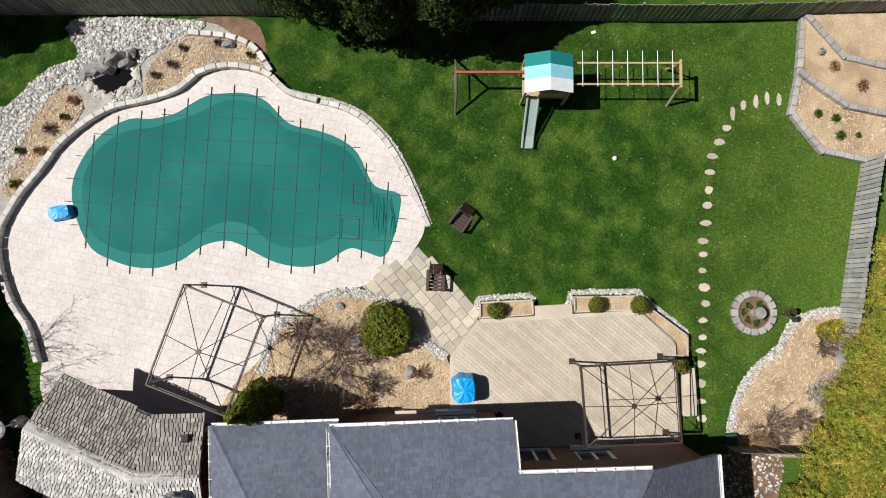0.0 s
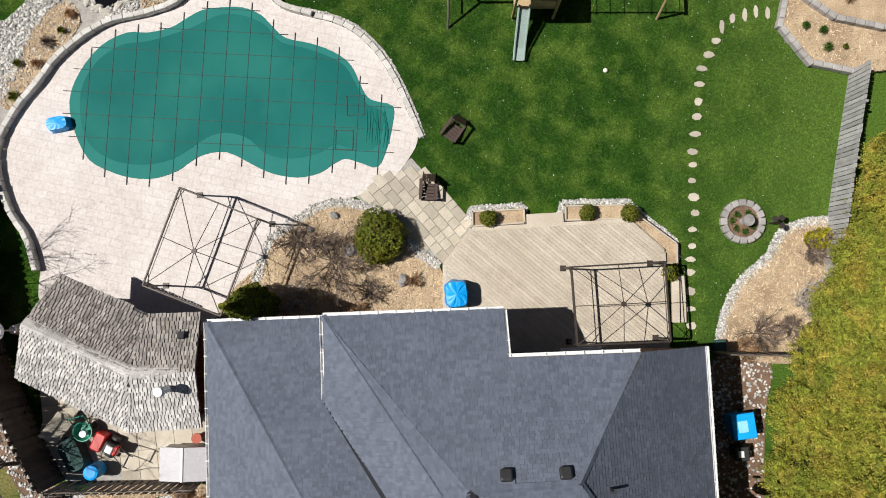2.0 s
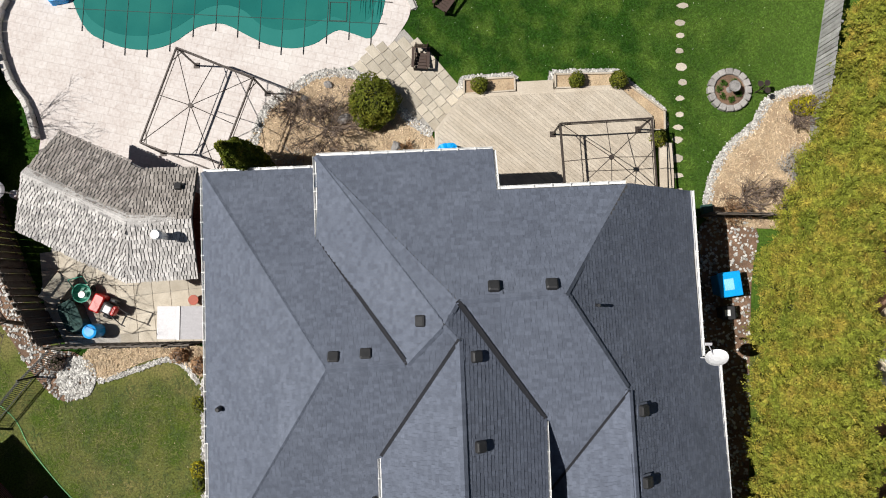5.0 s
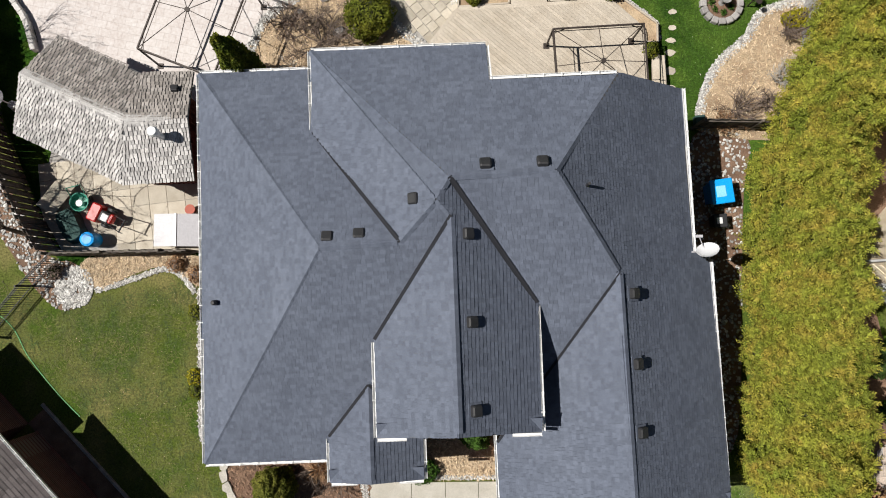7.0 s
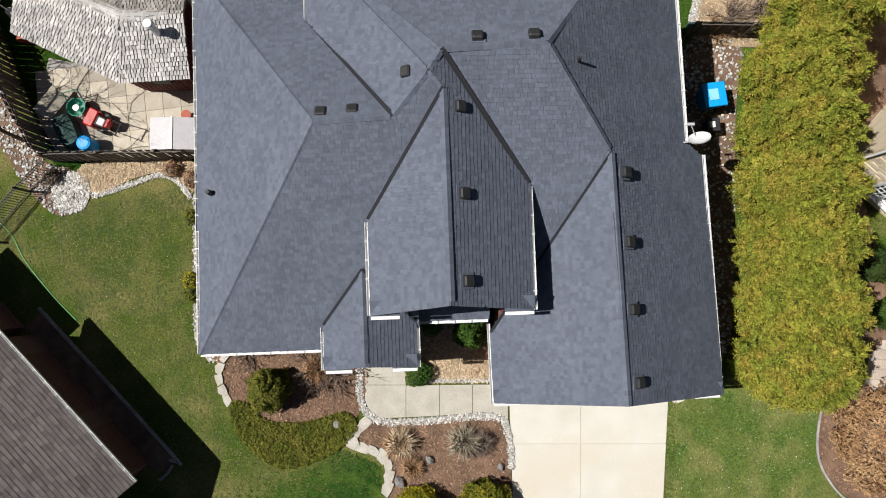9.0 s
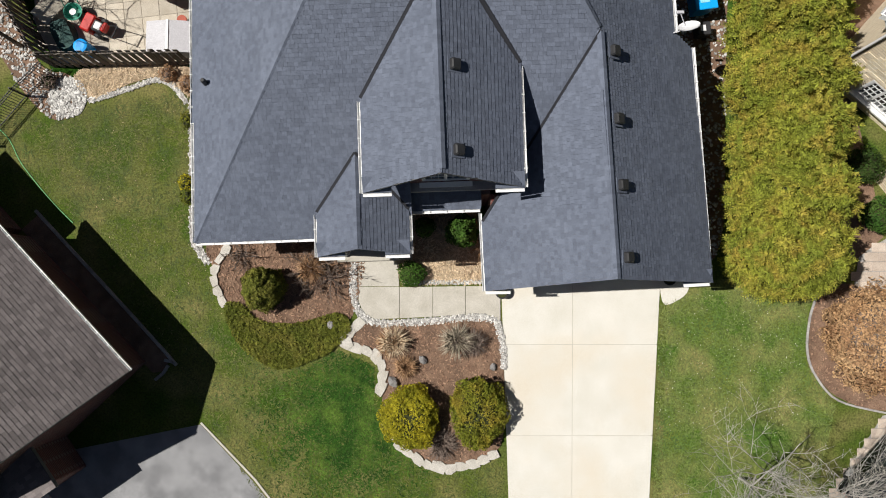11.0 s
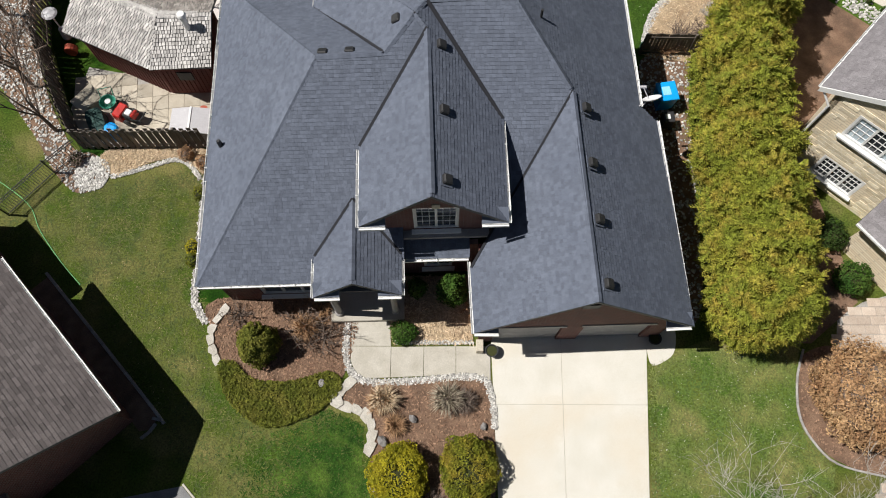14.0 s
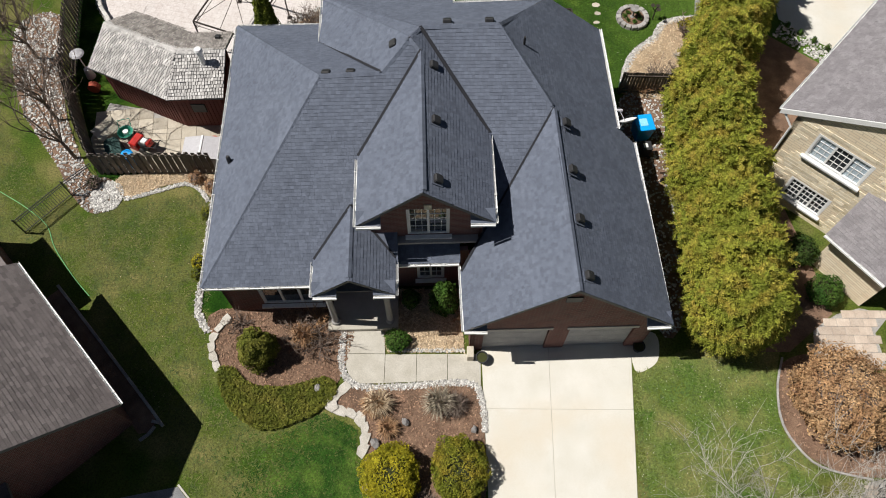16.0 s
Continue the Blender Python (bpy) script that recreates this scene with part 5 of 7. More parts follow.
# shrubs in the bed between patio and deck
shrub("round_shrub", -2.25, -1.65, (.98, 1.05, .78), "bush_leaf", "dense rounded evergreen shrub in the mulch bed", seed=41, count=6500, size=0.11, power=2.3)
shrub("cone_evergreen", -7.0, -4.35, (1.0, 1.0, 2.8), "bush_leaf", "tall dark conical evergreen beside the house", seed=42, count=11000, size=0.13, top=0.8)
for i, (x, y, h, s, mt, lv) in enumerate(((-4.3, -2.6, 1.9, 1.5, "twig", 3), (-5.9, -1.8, 1.2, 1.2, "twig", 2), (-5.6, -4.2, 1.1, 1.2, "grey_twig", 2), (-2.7, -3.9, .9, 1.2, "twig", 2), (-.9, -3.4, .5, 1.2, "dry_leaf", 2), (-3.2, -4.7, .7, 1.2, "dry_leaf", 2))):
    bare_shrub(x, y, h, s, mt, "leafless spreading shrub with dark twigs", 220 + i, lv)
for i, (x, y, r) in enumerate(((-1.35, -3.4, .28), (-3.5, -2.2, .3), (-4.2, -.75, .2), (-5.2, -1.3, .16))):
    tagged(part("boulder", Geo().lump((x, y, r * 0.4 + 0.04), (r, r * .75, r * .6), 0.22, 5, 8, random.Random(90 + i)), "dark_rock"), "grey brown boulder in the mulch bed", "rock")

# ---- shed ----
shed = thing("shed", "bent dark red shed with a weathered cedar shingle roof", "shed")
RW, RV, RE = (-14.9, -5.0, 3.55), (-10.95, -6.78, 3.6), (-8.62, -6.68, 3.55)
N1, N2, N3 = (-14.1, -3.2, 2.5), (-10.78, -4.7, 2.55), (-8.78, -4.65, 2.58)
S1, S2, S3 = (-15.65, -7.05, 2.6), (-11.4, -9.0, 2.6), (-8.66, -8.9, 2.6)
rng = random.Random(17)
single = []
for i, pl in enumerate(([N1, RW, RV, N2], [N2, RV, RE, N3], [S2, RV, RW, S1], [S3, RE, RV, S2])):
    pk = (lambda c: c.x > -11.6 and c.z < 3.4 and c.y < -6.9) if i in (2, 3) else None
    base, got = roof_plane(shed, pl, "cedar" if i > 1 else "cedar_darker", rng, 0.1, expo=0.17, wide=(0.10, 0.18), lift=0.045, pick=pk, gap=0.034)
    for g in got[:150]:
        part("shingle", g, "cedar_piece", base)
    rest = Geo()
    for g in got[150:]:
        rest.add(g.v, g.f)
    if rest.v:
        tagged(part("shingles", rest, "cedar", base), kind="stuff")
for a, b in ((RW, RV), (RV, RE)):
    caps(shed, a, b, "cedar", rng, 0.5, 0.85, 0.55)
for p, q in (((-15.2, -6.85), (-11.3, -8.65)), ((-11.3, -8.65), (-9.0, -8.6)), ((-9.0, -8.6), (-9.1, -5.5)), ((-9.1, -5.5), (-10.85, -5.55)), ((-10.85, -5.55), (-14.0, -4.1)), ((-14.0, -4.1), (-15.2, -6.85))):
    wl = wall(shed, p, q, 0, 2.7, "barn_red", thick=0.12)
    ln, an = math.hypot(q[0] - p[0], q[1] - p[1]), math.degrees(math.atan2(q[1] - p[1], q[0] - p[0]))
    m = pose(p[0], p[1], 0, 0, 0, an)
    for k in range(int(ln / 0.2)):
        part("batten", Geo().box(m @ pose(0.1 + 0.2 * k, -0.015, 1.35), 0.05, 0.03, 2.6), "barn_red", wl)
part("window_panel", Geo().box(pose(-10.2, -8.66, 1.5), 0.7, 0.06, 0.6, 0.01), "black", shed)
flue = part("flue", Geo().lathe([(.13, 2.9), (.13, 4.05), (.2, 4.07), (.2, 4.2), (.16, 4.28)], -9.65, -7.35, 14), "white", shed, "white metal flue pipe with cap")
part("flashing", Geo().box(pose(-9.45, -7.4, 3.24, 24, 0, 0), 0.75, 0.4, 0.02), "white", flue)
part("roof_vent", Geo().box(pose(-9.3, -5.45, 3.1, -24, 0, 0), 0.26, 0.26, 0.14, 0.02), "black", shed)

# ---- gazebo frames ----


def gazebo(pts, z0, z1, apex, label):
    """A bare metal canopy frame: posts, top rails, ribs to a hub."""
    t = thing("gazebo_frame", label, "gazebo", None, "bare gazebo frames")
    c = Vector((sum(p[0] for p in pts) / 4, sum(p[1] for p in pts) / 4, apex))
    for i in range(4):
        p, q = pts[i], pts[(i + 1) % 4]
        po = part("post", Geo().box(pose(p[0], p[1], (z0 + z1) / 2), 0.07, 0.07, z1 - z0, 0.012), "dark_metal", t)
        part("foot", Geo().box(pose(p[0], p[1], z0 + 0.015), 0.24, 0.24, 0.03, 0.005), "dark_metal", po)
        an, ln = math.degrees(math.atan2(q[1] - p[1], q[0] - p[0])), math.hypot(q[0] - p[0], q[1] - p[1])
        m = pose((p[0] + q[0]) / 2, (p[1] + q[1]) / 2, z1, 0, 0, an)
        part("top_rail", Geo().box(m, ln, 0.06, 0.08, 0.01), "dark_metal", t)
        part("lower_rail", Geo().box(m @ pose(0, 0, -0.28), ln, 0.025, 0.025), "dark_metal", t)
        part("rib", Geo().tube([(p[0], p[1], z1), c], 0.016, 6), "dark_metal", t)
        mid = ((p[0] + q[0]) / 2, (p[1] + q[1]) / 2, z1)
        part("rib", Geo().tube([mid, c], 0.016, 6), "dark_metal", t)
        for f in (0.14, 0.86):
            part("brace", Geo().tube([(p[0] + (q[0] - p[0]) * f, p[1] + (q[1] - p[1]) * f, z1 - .05), ((p if f < .5 else q)[0], (p if f < .5 else q)[1], z1 - 0.55)], 0.018, 5), "dark_metal", t)
    part("hub", Geo().lathe([(.1, apex - .05), (.1, apex + .03)], c.x, c.y, 10), "dark_metal", t)
    return t


gazebo([(-9.76, .1), (-6.76, -1.1), (-8.12, -4.79), (-11.09, -3.63)], 0.03, 2.3, 2.95, "bare bronze metal gazebo frame standing on the patio")
gazebo([(5.15, -2.95), (8.68, -2.75), (8.85, -5.75), (5.35, -5.9)], 0.45, 2.4, 2.8, "bare bronze metal gazebo frame standing on the deck")


# ---- chairs, covers, loose things at the back ----
def deck_chair(x, y, turn, label):
    t = thing("garden_chair", label, "chair", pose(x, y, 0, 0, 0, turn) @ Matrix.Diagonal((0.86, 1.2, 1, 1)), "adirondack chairs")
    for i in range(5):
        part("seat_slat", Geo().box(pose(0, 0.22 - i * 0.12, 0.36 - (4 - i) * 0.0 - i * 0.035, 0, 0, 0), 0.54, 0.1, 0.025, 0.005), "chair_brown", t)
    for i in range(6):
        part("back_slat", Geo().box(pose(-0.26 + i * 0.105, -0.46 - 0.0, 0.6, -24, 0, 0) @ pose(0, 0, 0), 0.092, 0.025, 0.78 + 0.05 * (2.5 - abs(i - 2.5)), 0.005), "chair_brown", t)
    for s in (-1, 1):
        part("arm", Geo().box(pose(s * 0.37, -0.08, 0.55), 0.14, 0.72, 0.03, 0.008), "chair_brown", t)
        part("front_leg", Geo().box(pose(s * 0.33, 0.22, 0.27), 0.04, 0.1, 0.54), "chair_brown", t)
        part("rear_leg", Geo().box(pose(s * 0.29, -0.28, 0.2, 22, 0, 0), 0.035, 0.95, 0.1), "chair_brown", t)
    part("back_rail", Geo().box(pose(0, -0.47, 0.55, -24, 0, 0), 0.62, 0.05, 0.07), "chair_brown", t)


deck_chair(0.66, 2.66, 145, "dark brown slatted garden chair on the lawn")
deck_chair(-0.3, 0.18, 178, "dark brown slatted garden chair on the pavers")


def covered(name, x, y, z, sx, sy, sz, turn, label, category, seed, mat="blue_tarp"):
    """Something under a draped tarpaulin: folds, a sagging top, a loose hem."""
    rng = random.Random(seed)
    n, rows = 28, 7
    vs, fs = [], []
    for r in range(rows):
        f = r / (rows - 1)
        for k in range(n):
            a = 6.28319 * k / n
            cx, cy = math.cos(a), math.sin(a)
            e = (abs(cx) ** 4 + abs(cy) ** 4) ** -0.25
            fold = 1 + (0.05 * math.sin(a * 7 + seed) + rng.uniform(-.03, .03)) * (1 - f)
            sh = (1.0 - 0.18 * f) * fold if r < rows - 1 else 0.55
            vs.append((sx / 2 * cx * e * sh, sy / 2 * cy * e * sh, sz * min(1, f * 1.15) * (1 - 0.06 * rng.random())))
    for r in range(rows - 1):
        fs += [(r * n + k, r * n + (k + 1) % n, (r + 1) * n + (k + 1) % n, (r + 1) * n + k) for k in range(n)]
    vs.append((0, 0, sz * 1.04))
    fs += [((rows - 1) * n + k, (rows - 1) * n + (k + 1) % n, len(vs) - 1) for k in range(n)]
    ob = part(name, Geo().add(vs, fs), mat)
    ob.matrix_basis = pose(x, y, z, 0, 0, turn)
    return tagged(ob, label, category)


covered("covered_grill", 0.82, -3.98, 0.45, .95, 1.15, 1.0, 5, "barbecue under a bright blue tarpaulin on the deck", "barbecue", 2)
covered("covered_pump", -15.6, 3.05, 0.03, .95, .62, .4, 12, "low machine under a bright blue cover on the patio", "pool pump", 4)
tagged(part("ball", Geo().lump((7.06, 5.3, .1), (.1, .1, .1), .02, 6, 10), "flower_pale"), "pale ball lying on the lawn", "ball")
tagged(part("paper_scrap", Geo().box(pose(6.26, 10.6, .03, 0, 0, 20), .2, .12, .03, .01), "flower_pale"), "white scrap lying on the lawn", "litter")

# ---- play set ----
play = thing("play_set", "wooden play set with canvas roof, slide and monkey bars", "play set")
part("swing_beam", Geo().box(pose(1.85, 8.3, 2.0), 2.7, 0.1, 0.14, 0.01), "orange_red", play, "red-stained swing beam")
for s in (-1, 1):
    part("end_leg", Geo().tube([(0.55, 8.3, 1.98), (0.5, 8.3 + s * 1.2, 0)], 0.05, 6), "fence_dark", play)
part("leg_brace", Geo().tube([(0.5, 7.75, .9), (0.5, 8.85, .9)], 0.04, 6), "fence_dark", play)
for x in (3.2, 4.9):
    for y in (7.55, 8.8):
        part("post", Geo().box(pose(x, y, 1.05), 0.1, 0.1, 2.1, 0.01), "play_wood", play)
part("platform", Geo().box(pose(4.05, 8.18, 1.2), 1.8, 1.35, 0.07, 0.01), "play_wood", play)
for y in (7.55, 8.8):
    part("side_panel", Geo().box(pose(4.3 if y < 8 else 4.05, y, 1.55), 1.0 if y < 8 else 1.7, 0.04, 0.5, 0.006), "play_wood", play)
for k, mt in enumerate(("white_canvas", "sky_canvas", "teal")):
    y0, y1 = 7.42 + k * 0.5, 7.42 + (k + 1) * 0.5
    for s in (-1, 1):
        part("canvas_roof", Geo().slab([(4.05, y0, 2.75), (4.05 + s * 0.93, y0, 2.3), (4.05 + s * 0.93, y1, 2.3), (4.05, y1, 2.75)][::s], 0.015), mt, play, {"teal": "teal canvas", "sky_canvas": "pale blue canvas", "white_canvas": "white canvas"}[mt])
sl = part("slide", Geo().slab([(3.36, 7.6, 1.22), (3.8, 7.6, 1.22), (3.68, 6.2, 0.3), (3.26, 6.2, 0.3)], 0.03), "slide", play, "grey-green plastic slide")
part("slide_end", Geo().slab([(3.26, 6.2, 0.3), (3.68, 6.2, 0.3), (3.65, 5.7, 0.16), (3.23, 5.7, 0.16)], 0.03), "slide", sl)
for x0, x1 in ((3.36, 3.26), (3.8, 3.68)):
    part("slide_rim", Geo().tube([(x0, 7.6, 1.34), (x1, 6.2, 0.42), (x1 - .03, 5.7, 0.24)], 0.045, 6), "slide", sl)
part("slide_foot", Geo().box(pose(3.45, 5.85, 0.09), 0.3, 0.06, 0.18), "slide", sl)
for y in (7.85, 8.68):
    part("bar_rail", Geo().box(pose(7.1, y, 1.95), 4.3, 0.07, 0.1, 0.008), "play_wood", play)
for k in range(7):
    part("rung", Geo().tube([(5.4 + 0.58 * k, 7.75, 2.02), (5.4 + 0.58 * k, 9.15, 2.02)], 0.015, 6), "white_canvas", play, "pale metal rung")
part("end_beam", Geo().box(pose(9.22, 8.27, 1.92), 0.09, 1.1, 0.12, 0.008), "play_wood", play)
for s, y in ((-1, 7.85), (1, 8.68)):
    part("end_leg", Geo().tube([(9.22, y, 1.9), (9.25, y + s * 0.35, 0)], 0.05, 6), "play_wood", play)
    part("brace", Geo().tube([(9.22, y, 1.2), (8.6, y, 1.92)], 0.035, 6), "play_wood", play)


# ---- fences ----
def fence(name, line, height, mat, label, lean=0.0, board=0.14, gap=0.02, rails=True, seed=1, alternate=False):
    """A board fence: posts, rails and boards along a line."""
    rng = random.Random(seed)
    t = thing(name, label, "fence", kind="structure")
    bm = Geo().box(pose(0, 0, height / 2), board, 0.022, height).mesh("board", mat)
    pm = Geo().box(pose(0, 0, height / 2), 0.1, 0.1, height + 0.06, 0.012).mesh("post", mat)
    for i, (x, y, a) in enumerate(along(line, board + gap)):
        off = (0.05 if i % 2 else -0.05) if alternate else 0.04
        ob = shared("board", bm, pose(x, y, -0.02, 0, 0, a) @ pose(0, off, rng.uniform(-.02, .02), lean + rng.uniform(-.6, .6), 0, 0), t)
    for x, y, a in along(line, 2.3):
        shared("post", pm, pose(x, y, 0, 0, 0, a) @ pose(0, 0, 0, lean), t)
    if rails:
        for (x0, y0), (x1, y1) in zip(line, line[1:]):
            ln, an = math.hypot(x1 - x0, y1 - y0), math.degrees(math.atan2(y1 - y0, x1 - x0))
            for z in (0.3, height - 0.25):
                part("rail", Geo().box(pose((x0 + x1) / 2, (y0 + y1) / 2, 0, 0, 0, an) @ pose(0, 0, 0, lean) @ pose(0, 0, z), ln, 0.05, 0.09), mat, t)
    return t


fence("fence_back", [(24, 11.45), (10, 11.1), (2.0, 11.15), (-9.8, 11.4), (-30, 11.35)], 1.8, "fence", "tall weathered grey board fence behind the lawn", seed=2, board=0.17, gap=0.05)
fence("fence_side", [(15.95, -5.5), (16.05, -1.9), (16.4, 0.2), (16.75, 2.2), (17.3, 5.2)], 1.6, "fence_pale", "weathered grey board fence beside the hedge", seed=3, board=0.17, gap=0.03)
fence("fence_gate", [(11.3, -6.35), (14.4, -6.4)], 1.6, "fence_dark", "dark board fence closing the side passage", seed=4)
fence("fence_yard", [(-15.0, -11.6), (-9.35, -11.5)], 1.7, "fence_brown", "grey-brown board fence round the utility yard", seed=5, board=0.19, gap=-0.03, alternate=True)
fence("fence_west", [(-18.9, 0.5), (-18.3, -3.0), (-17.7, -6.2), (-16.2, -9.5), (-15.05, -11.55)], 2.0, "fence_dark", "dark brown board fence beside the shed", seed=6, board=0.19, gap=-0.03, alternate=True)
iron = thing("iron_fence", "black iron picket fence with a gate", "fence")
for (x0, y0), (x1, y1) in (((-17.9, -15.0), (-16.2, -12.9)), ((-16.2, -12.9), (-15.1, -11.75))):
    ln, an = math.hypot(x1 - x0, y1 - y0), math.degrees(math.atan2(y1 - y0, x1 - x0))
    m = pose(x0, y0, 0, 0, 0, an)
    for z in (0.12, 1.0, 1.15):
        part("rail", Geo().box(m @ pose(ln / 2, 0, z), ln, 0.03, 0.035), "black", iron)
    for k in range(int(ln / 0.12)):
        part("picket", Geo().box(m @ pose(0.06 + 0.12 * k, 0, 0.62), 0.018, 0.018, 1.2), "black", iron)
    part("post", Geo().box(m @ pose(0, 0, 0.65), 0.06, 0.06, 1.3), "black", iron)

# ---- utility yard ----
YARD = [(-15.6, -7.2), (-9.2, -8.5), (-9.25, -11.5), (-15.0, -11.55), (-16.1, -9.5)]
slabs = thing("yard_paving", "worn concrete slab paving of the utility yard", "paving", kind="structure")
part("bedding", Geo().prism(YARD, -0.1, 0.005), "gravel_bed", slabs)
sm = Geo().box(Matrix(), 0.74, 0.74, 0.06, 0.01).mesh("slab", "paver")
for i in range(-8, 9):
    for j in range(-8, 9):
        x, y = -12.5 + 0.75 * (i * math.cos(.12) - j * math.sin(.12)), -10 + 0.75 * (i * math.sin(.12) + j * math.cos(.12))
        if inside(x, y, YARD):
            shared("slab", sm, pose(x, y, 0.0, 0, 0, 6.9), slabs)
store = thing("storage_box", "pale grey plastic storage box with a ridged lid", "storage box", pose(-9.95, -10.65, 0.03))
part("body", Geo().box(pose(0, 0, .4), 1.7, 1.2, .8, 0.03), "grey_plastic", store)
for s in (-1, 1):
    part("lid", Geo().slab([(0, -.66, 1.0), (0, .66, 1.0), (s * .92, .66, .86), (s * .92, -.66, .86)][::-s], .06), "grey_plastic", store)
part("lid_ridge", Geo().box(pose(0, 0, 1.01), .1, 1.34, .04, .008), "white", store)
barrow = thing("garden_cart", "green plastic garden cart with a white pail", "garden cart", pose(-14.1, -9.45, 0.03, 0, 0, 15))
part("tub", Geo().lathe([(.22, .2), (.36, .55), (.4, .56), (.38, .52), (.24, .3)], 0, 0, 14), "green_tub", barrow)
part("handle", Geo().tube([(-.3, .3, .5), (-.3, .62, .75), (.3, .62, .75), (.3, .3, .5)], .025), "green_tub", barrow)
part("pail", Geo().lathe([(.1, .4), (.14, .68), (.12, .68)], .05, -.08, 12), "white", barrow)
for s in (-1, 1):
    part("wheel", Geo().tube([(s * .3, .1, .14), (s * .36, .1, .14)], .14, 12), "black", barrow)
mow = thing("snow_blower", "red walk-behind snow blower with black handles", "snow blower", pose(-13.0, -10.1, 0.03, 0, 0, -25))
part("auger_housing", Geo().box(pose(-.55, 0, .28), .45, .75, .5, .05), "red", mow)
part("engine", Geo().box(pose(0, 0, .45), .5, .45, .4, .05), "black", mow)
part("fuel_tank", Geo().box(pose(.05, 0, .7), .3, .3, .12, .03), "white", mow)
part("shroud", Geo().box(pose(.3, .05, .6), .16, .4, .3, .04), "red", mow)
for s in (-1, 1):
    part("wheel", Geo().tube([(0, s * .3, .2), (0, s * .4, .2)], .2, 12), "black", mow)
    part("handle", Geo().tube([(.2, s * .22, .5), (.9, s * .25, .95), (1.1, s * .25, .95)], .02), "black", mow)
part("handle_bar", Geo().tube([(.95, -.28, .96), (.95, .28, .96)], .03), "black", mow)
barrel = thing("barrel", "blue plastic barrel with a lid", "barrel", pose(-13.6, -11.0, 0.03))
part("drum", Geo().lathe([(.27, 0), (.3, .1), (.3, .7), (.27, .78)]), "blue_tarp", barrel)
part("lid", Geo().lathe([(.29, .78), (.29, .83), (.2, .86)]), "blue_tarp", barrel)
covered("tarpaulin", -14.55, -10.4, 0.03, .9, 1.5, .55, 25, "dull blue tarpaulin over stacked lumber", "tarpaulin", 6, "strap")
tagged(part("plywood_sheet", Geo().box(pose(-15.1, -9.3, .62, 0, 28, -38), 0.75, 1.25, .03, .006), "beige"), "beige sheet leaning on the fence", "board")
tagged(part("terracotta_pot", Geo().lathe([(.12, .03), (.19, .36), (.21, .36), (.21, .42), (.16, .42)], -9.6, -9.75), "orange_red"), "terracotta pot beside the storage box", "pot")
lamp = thing("heater_lamp", "metal patio heater with a round dish cap", "patio heater", pose(-17.0, -5.4, 0))
part("base", Geo().lathe([(.25, 0), (.25, .06), (.16, .6)]), "white", lamp)
part("pole", Geo().lathe([(.03, .6), (.03, 1.75)]), "white", lamp)
part("cap", Geo().lathe([(.38, 1.75), (.3, 1.82), (.05, 1.9)], n=20), "grey_plastic", lamp)
reel = thing("hose_reel", "orange hose reel hanging by the fence", "hose reel", pose(-16.4, -6.5, 0))
part("reel", Geo().tube([(0, -.15, .45), (0, .15, .45)], .3, 14), "orange_red", reel)
part("stand", Geo().box(pose(0, 0, .2), .5, .06, .4), "black", reel)

# west verge and beds
VERGE = bed("stone_verge", [(-17.2, -9), (-15.6, -11.6), (-14.6, -11.9), (-13.8, -12.6), (-14.0, -13.5), (-15.0, -13.9), (-16.2, -12.9), (-17.5, -11), (-20.5, -7), (-22, -2), (-19.8, -1.0), (-18.4, -6)], "bark", "stone-strewn earth bed beyond the fence")
stones("verge_stones", VERGE, 9000, 0.05, "river_stone", "rounded pale stones along the fence", 51, big=0.6)
stones("end_stones", smooth_loop([(-15.0, -12.2), (-14.2, -12.1), (-13.7, -12.7), (-13.9, -13.6), (-14.8, -13.8), (-15.3, -13.1)], 3), 1500, 0.05, "river_stone", "dense pale stones at the gate", 52)
YB = bed("mulch_bed_3", [(-14.0, -11.75), (-9.4, -11.65), (-9.3, -12.9), (-9.9, -12.5), (-10.8, -12.1), (-12.0, -12.4), (-13.5, -13.0)], "mulch", "strip of dry mulch along the yard fence", 0.04)
litter("straw_litter", YB, 2500, "straw", "loose dry straw and leaf litter", 35, z=0.045, ln=0.08, wd=0.012)
border("stone_border", smooth_loop([(-13.6, -13.1), (-12.4, -12.75), (-11.3, -12.35), (-10.6, -12.2), (-9.9, -12.6), (-9.45, -13.2)], 5, False), 0.2, 0.05, 45, "pale stones edging the bed", 60)
border("stone_border", [(-9.2, -13.0), (-9.05, -19.0), (-8.4, -20.0)], 0.3, 0.06, 47, "pale stones along the house wall", 55)
for i, (x, y, mt) in enumerate(((-9.35, -12.4, "dry_leaf"), (-10.2, -12.0, "dry_leaf"), (-9.3, -14.0, "bush_leaf"), (-9.3, -16.6, "gold_leaf"), (-9.2, -17.2, "bush_leaf"), (-15.2, -12.3, "twig"))):
    shrub("low_shrub", x, y, (.35, .35, .3), mt, "low shrub beside the wall", seed=300 + i, count=350, size=0.1)
hose = Geo().tube([(x, y, 0.03) for x, y in smooth_loop([(-19.8, -12.7), (-18.2, -13.65), (-17.0, -14.6), (-16.3, -15.8), (-15.1, -17.25), (-14.1, -18.25)], 6, False)], 0.022, 6)
tagged(part("garden_hose", hose, "hose"), "green garden hose trailing over the lawn", "hose")

# ---- side passage ----


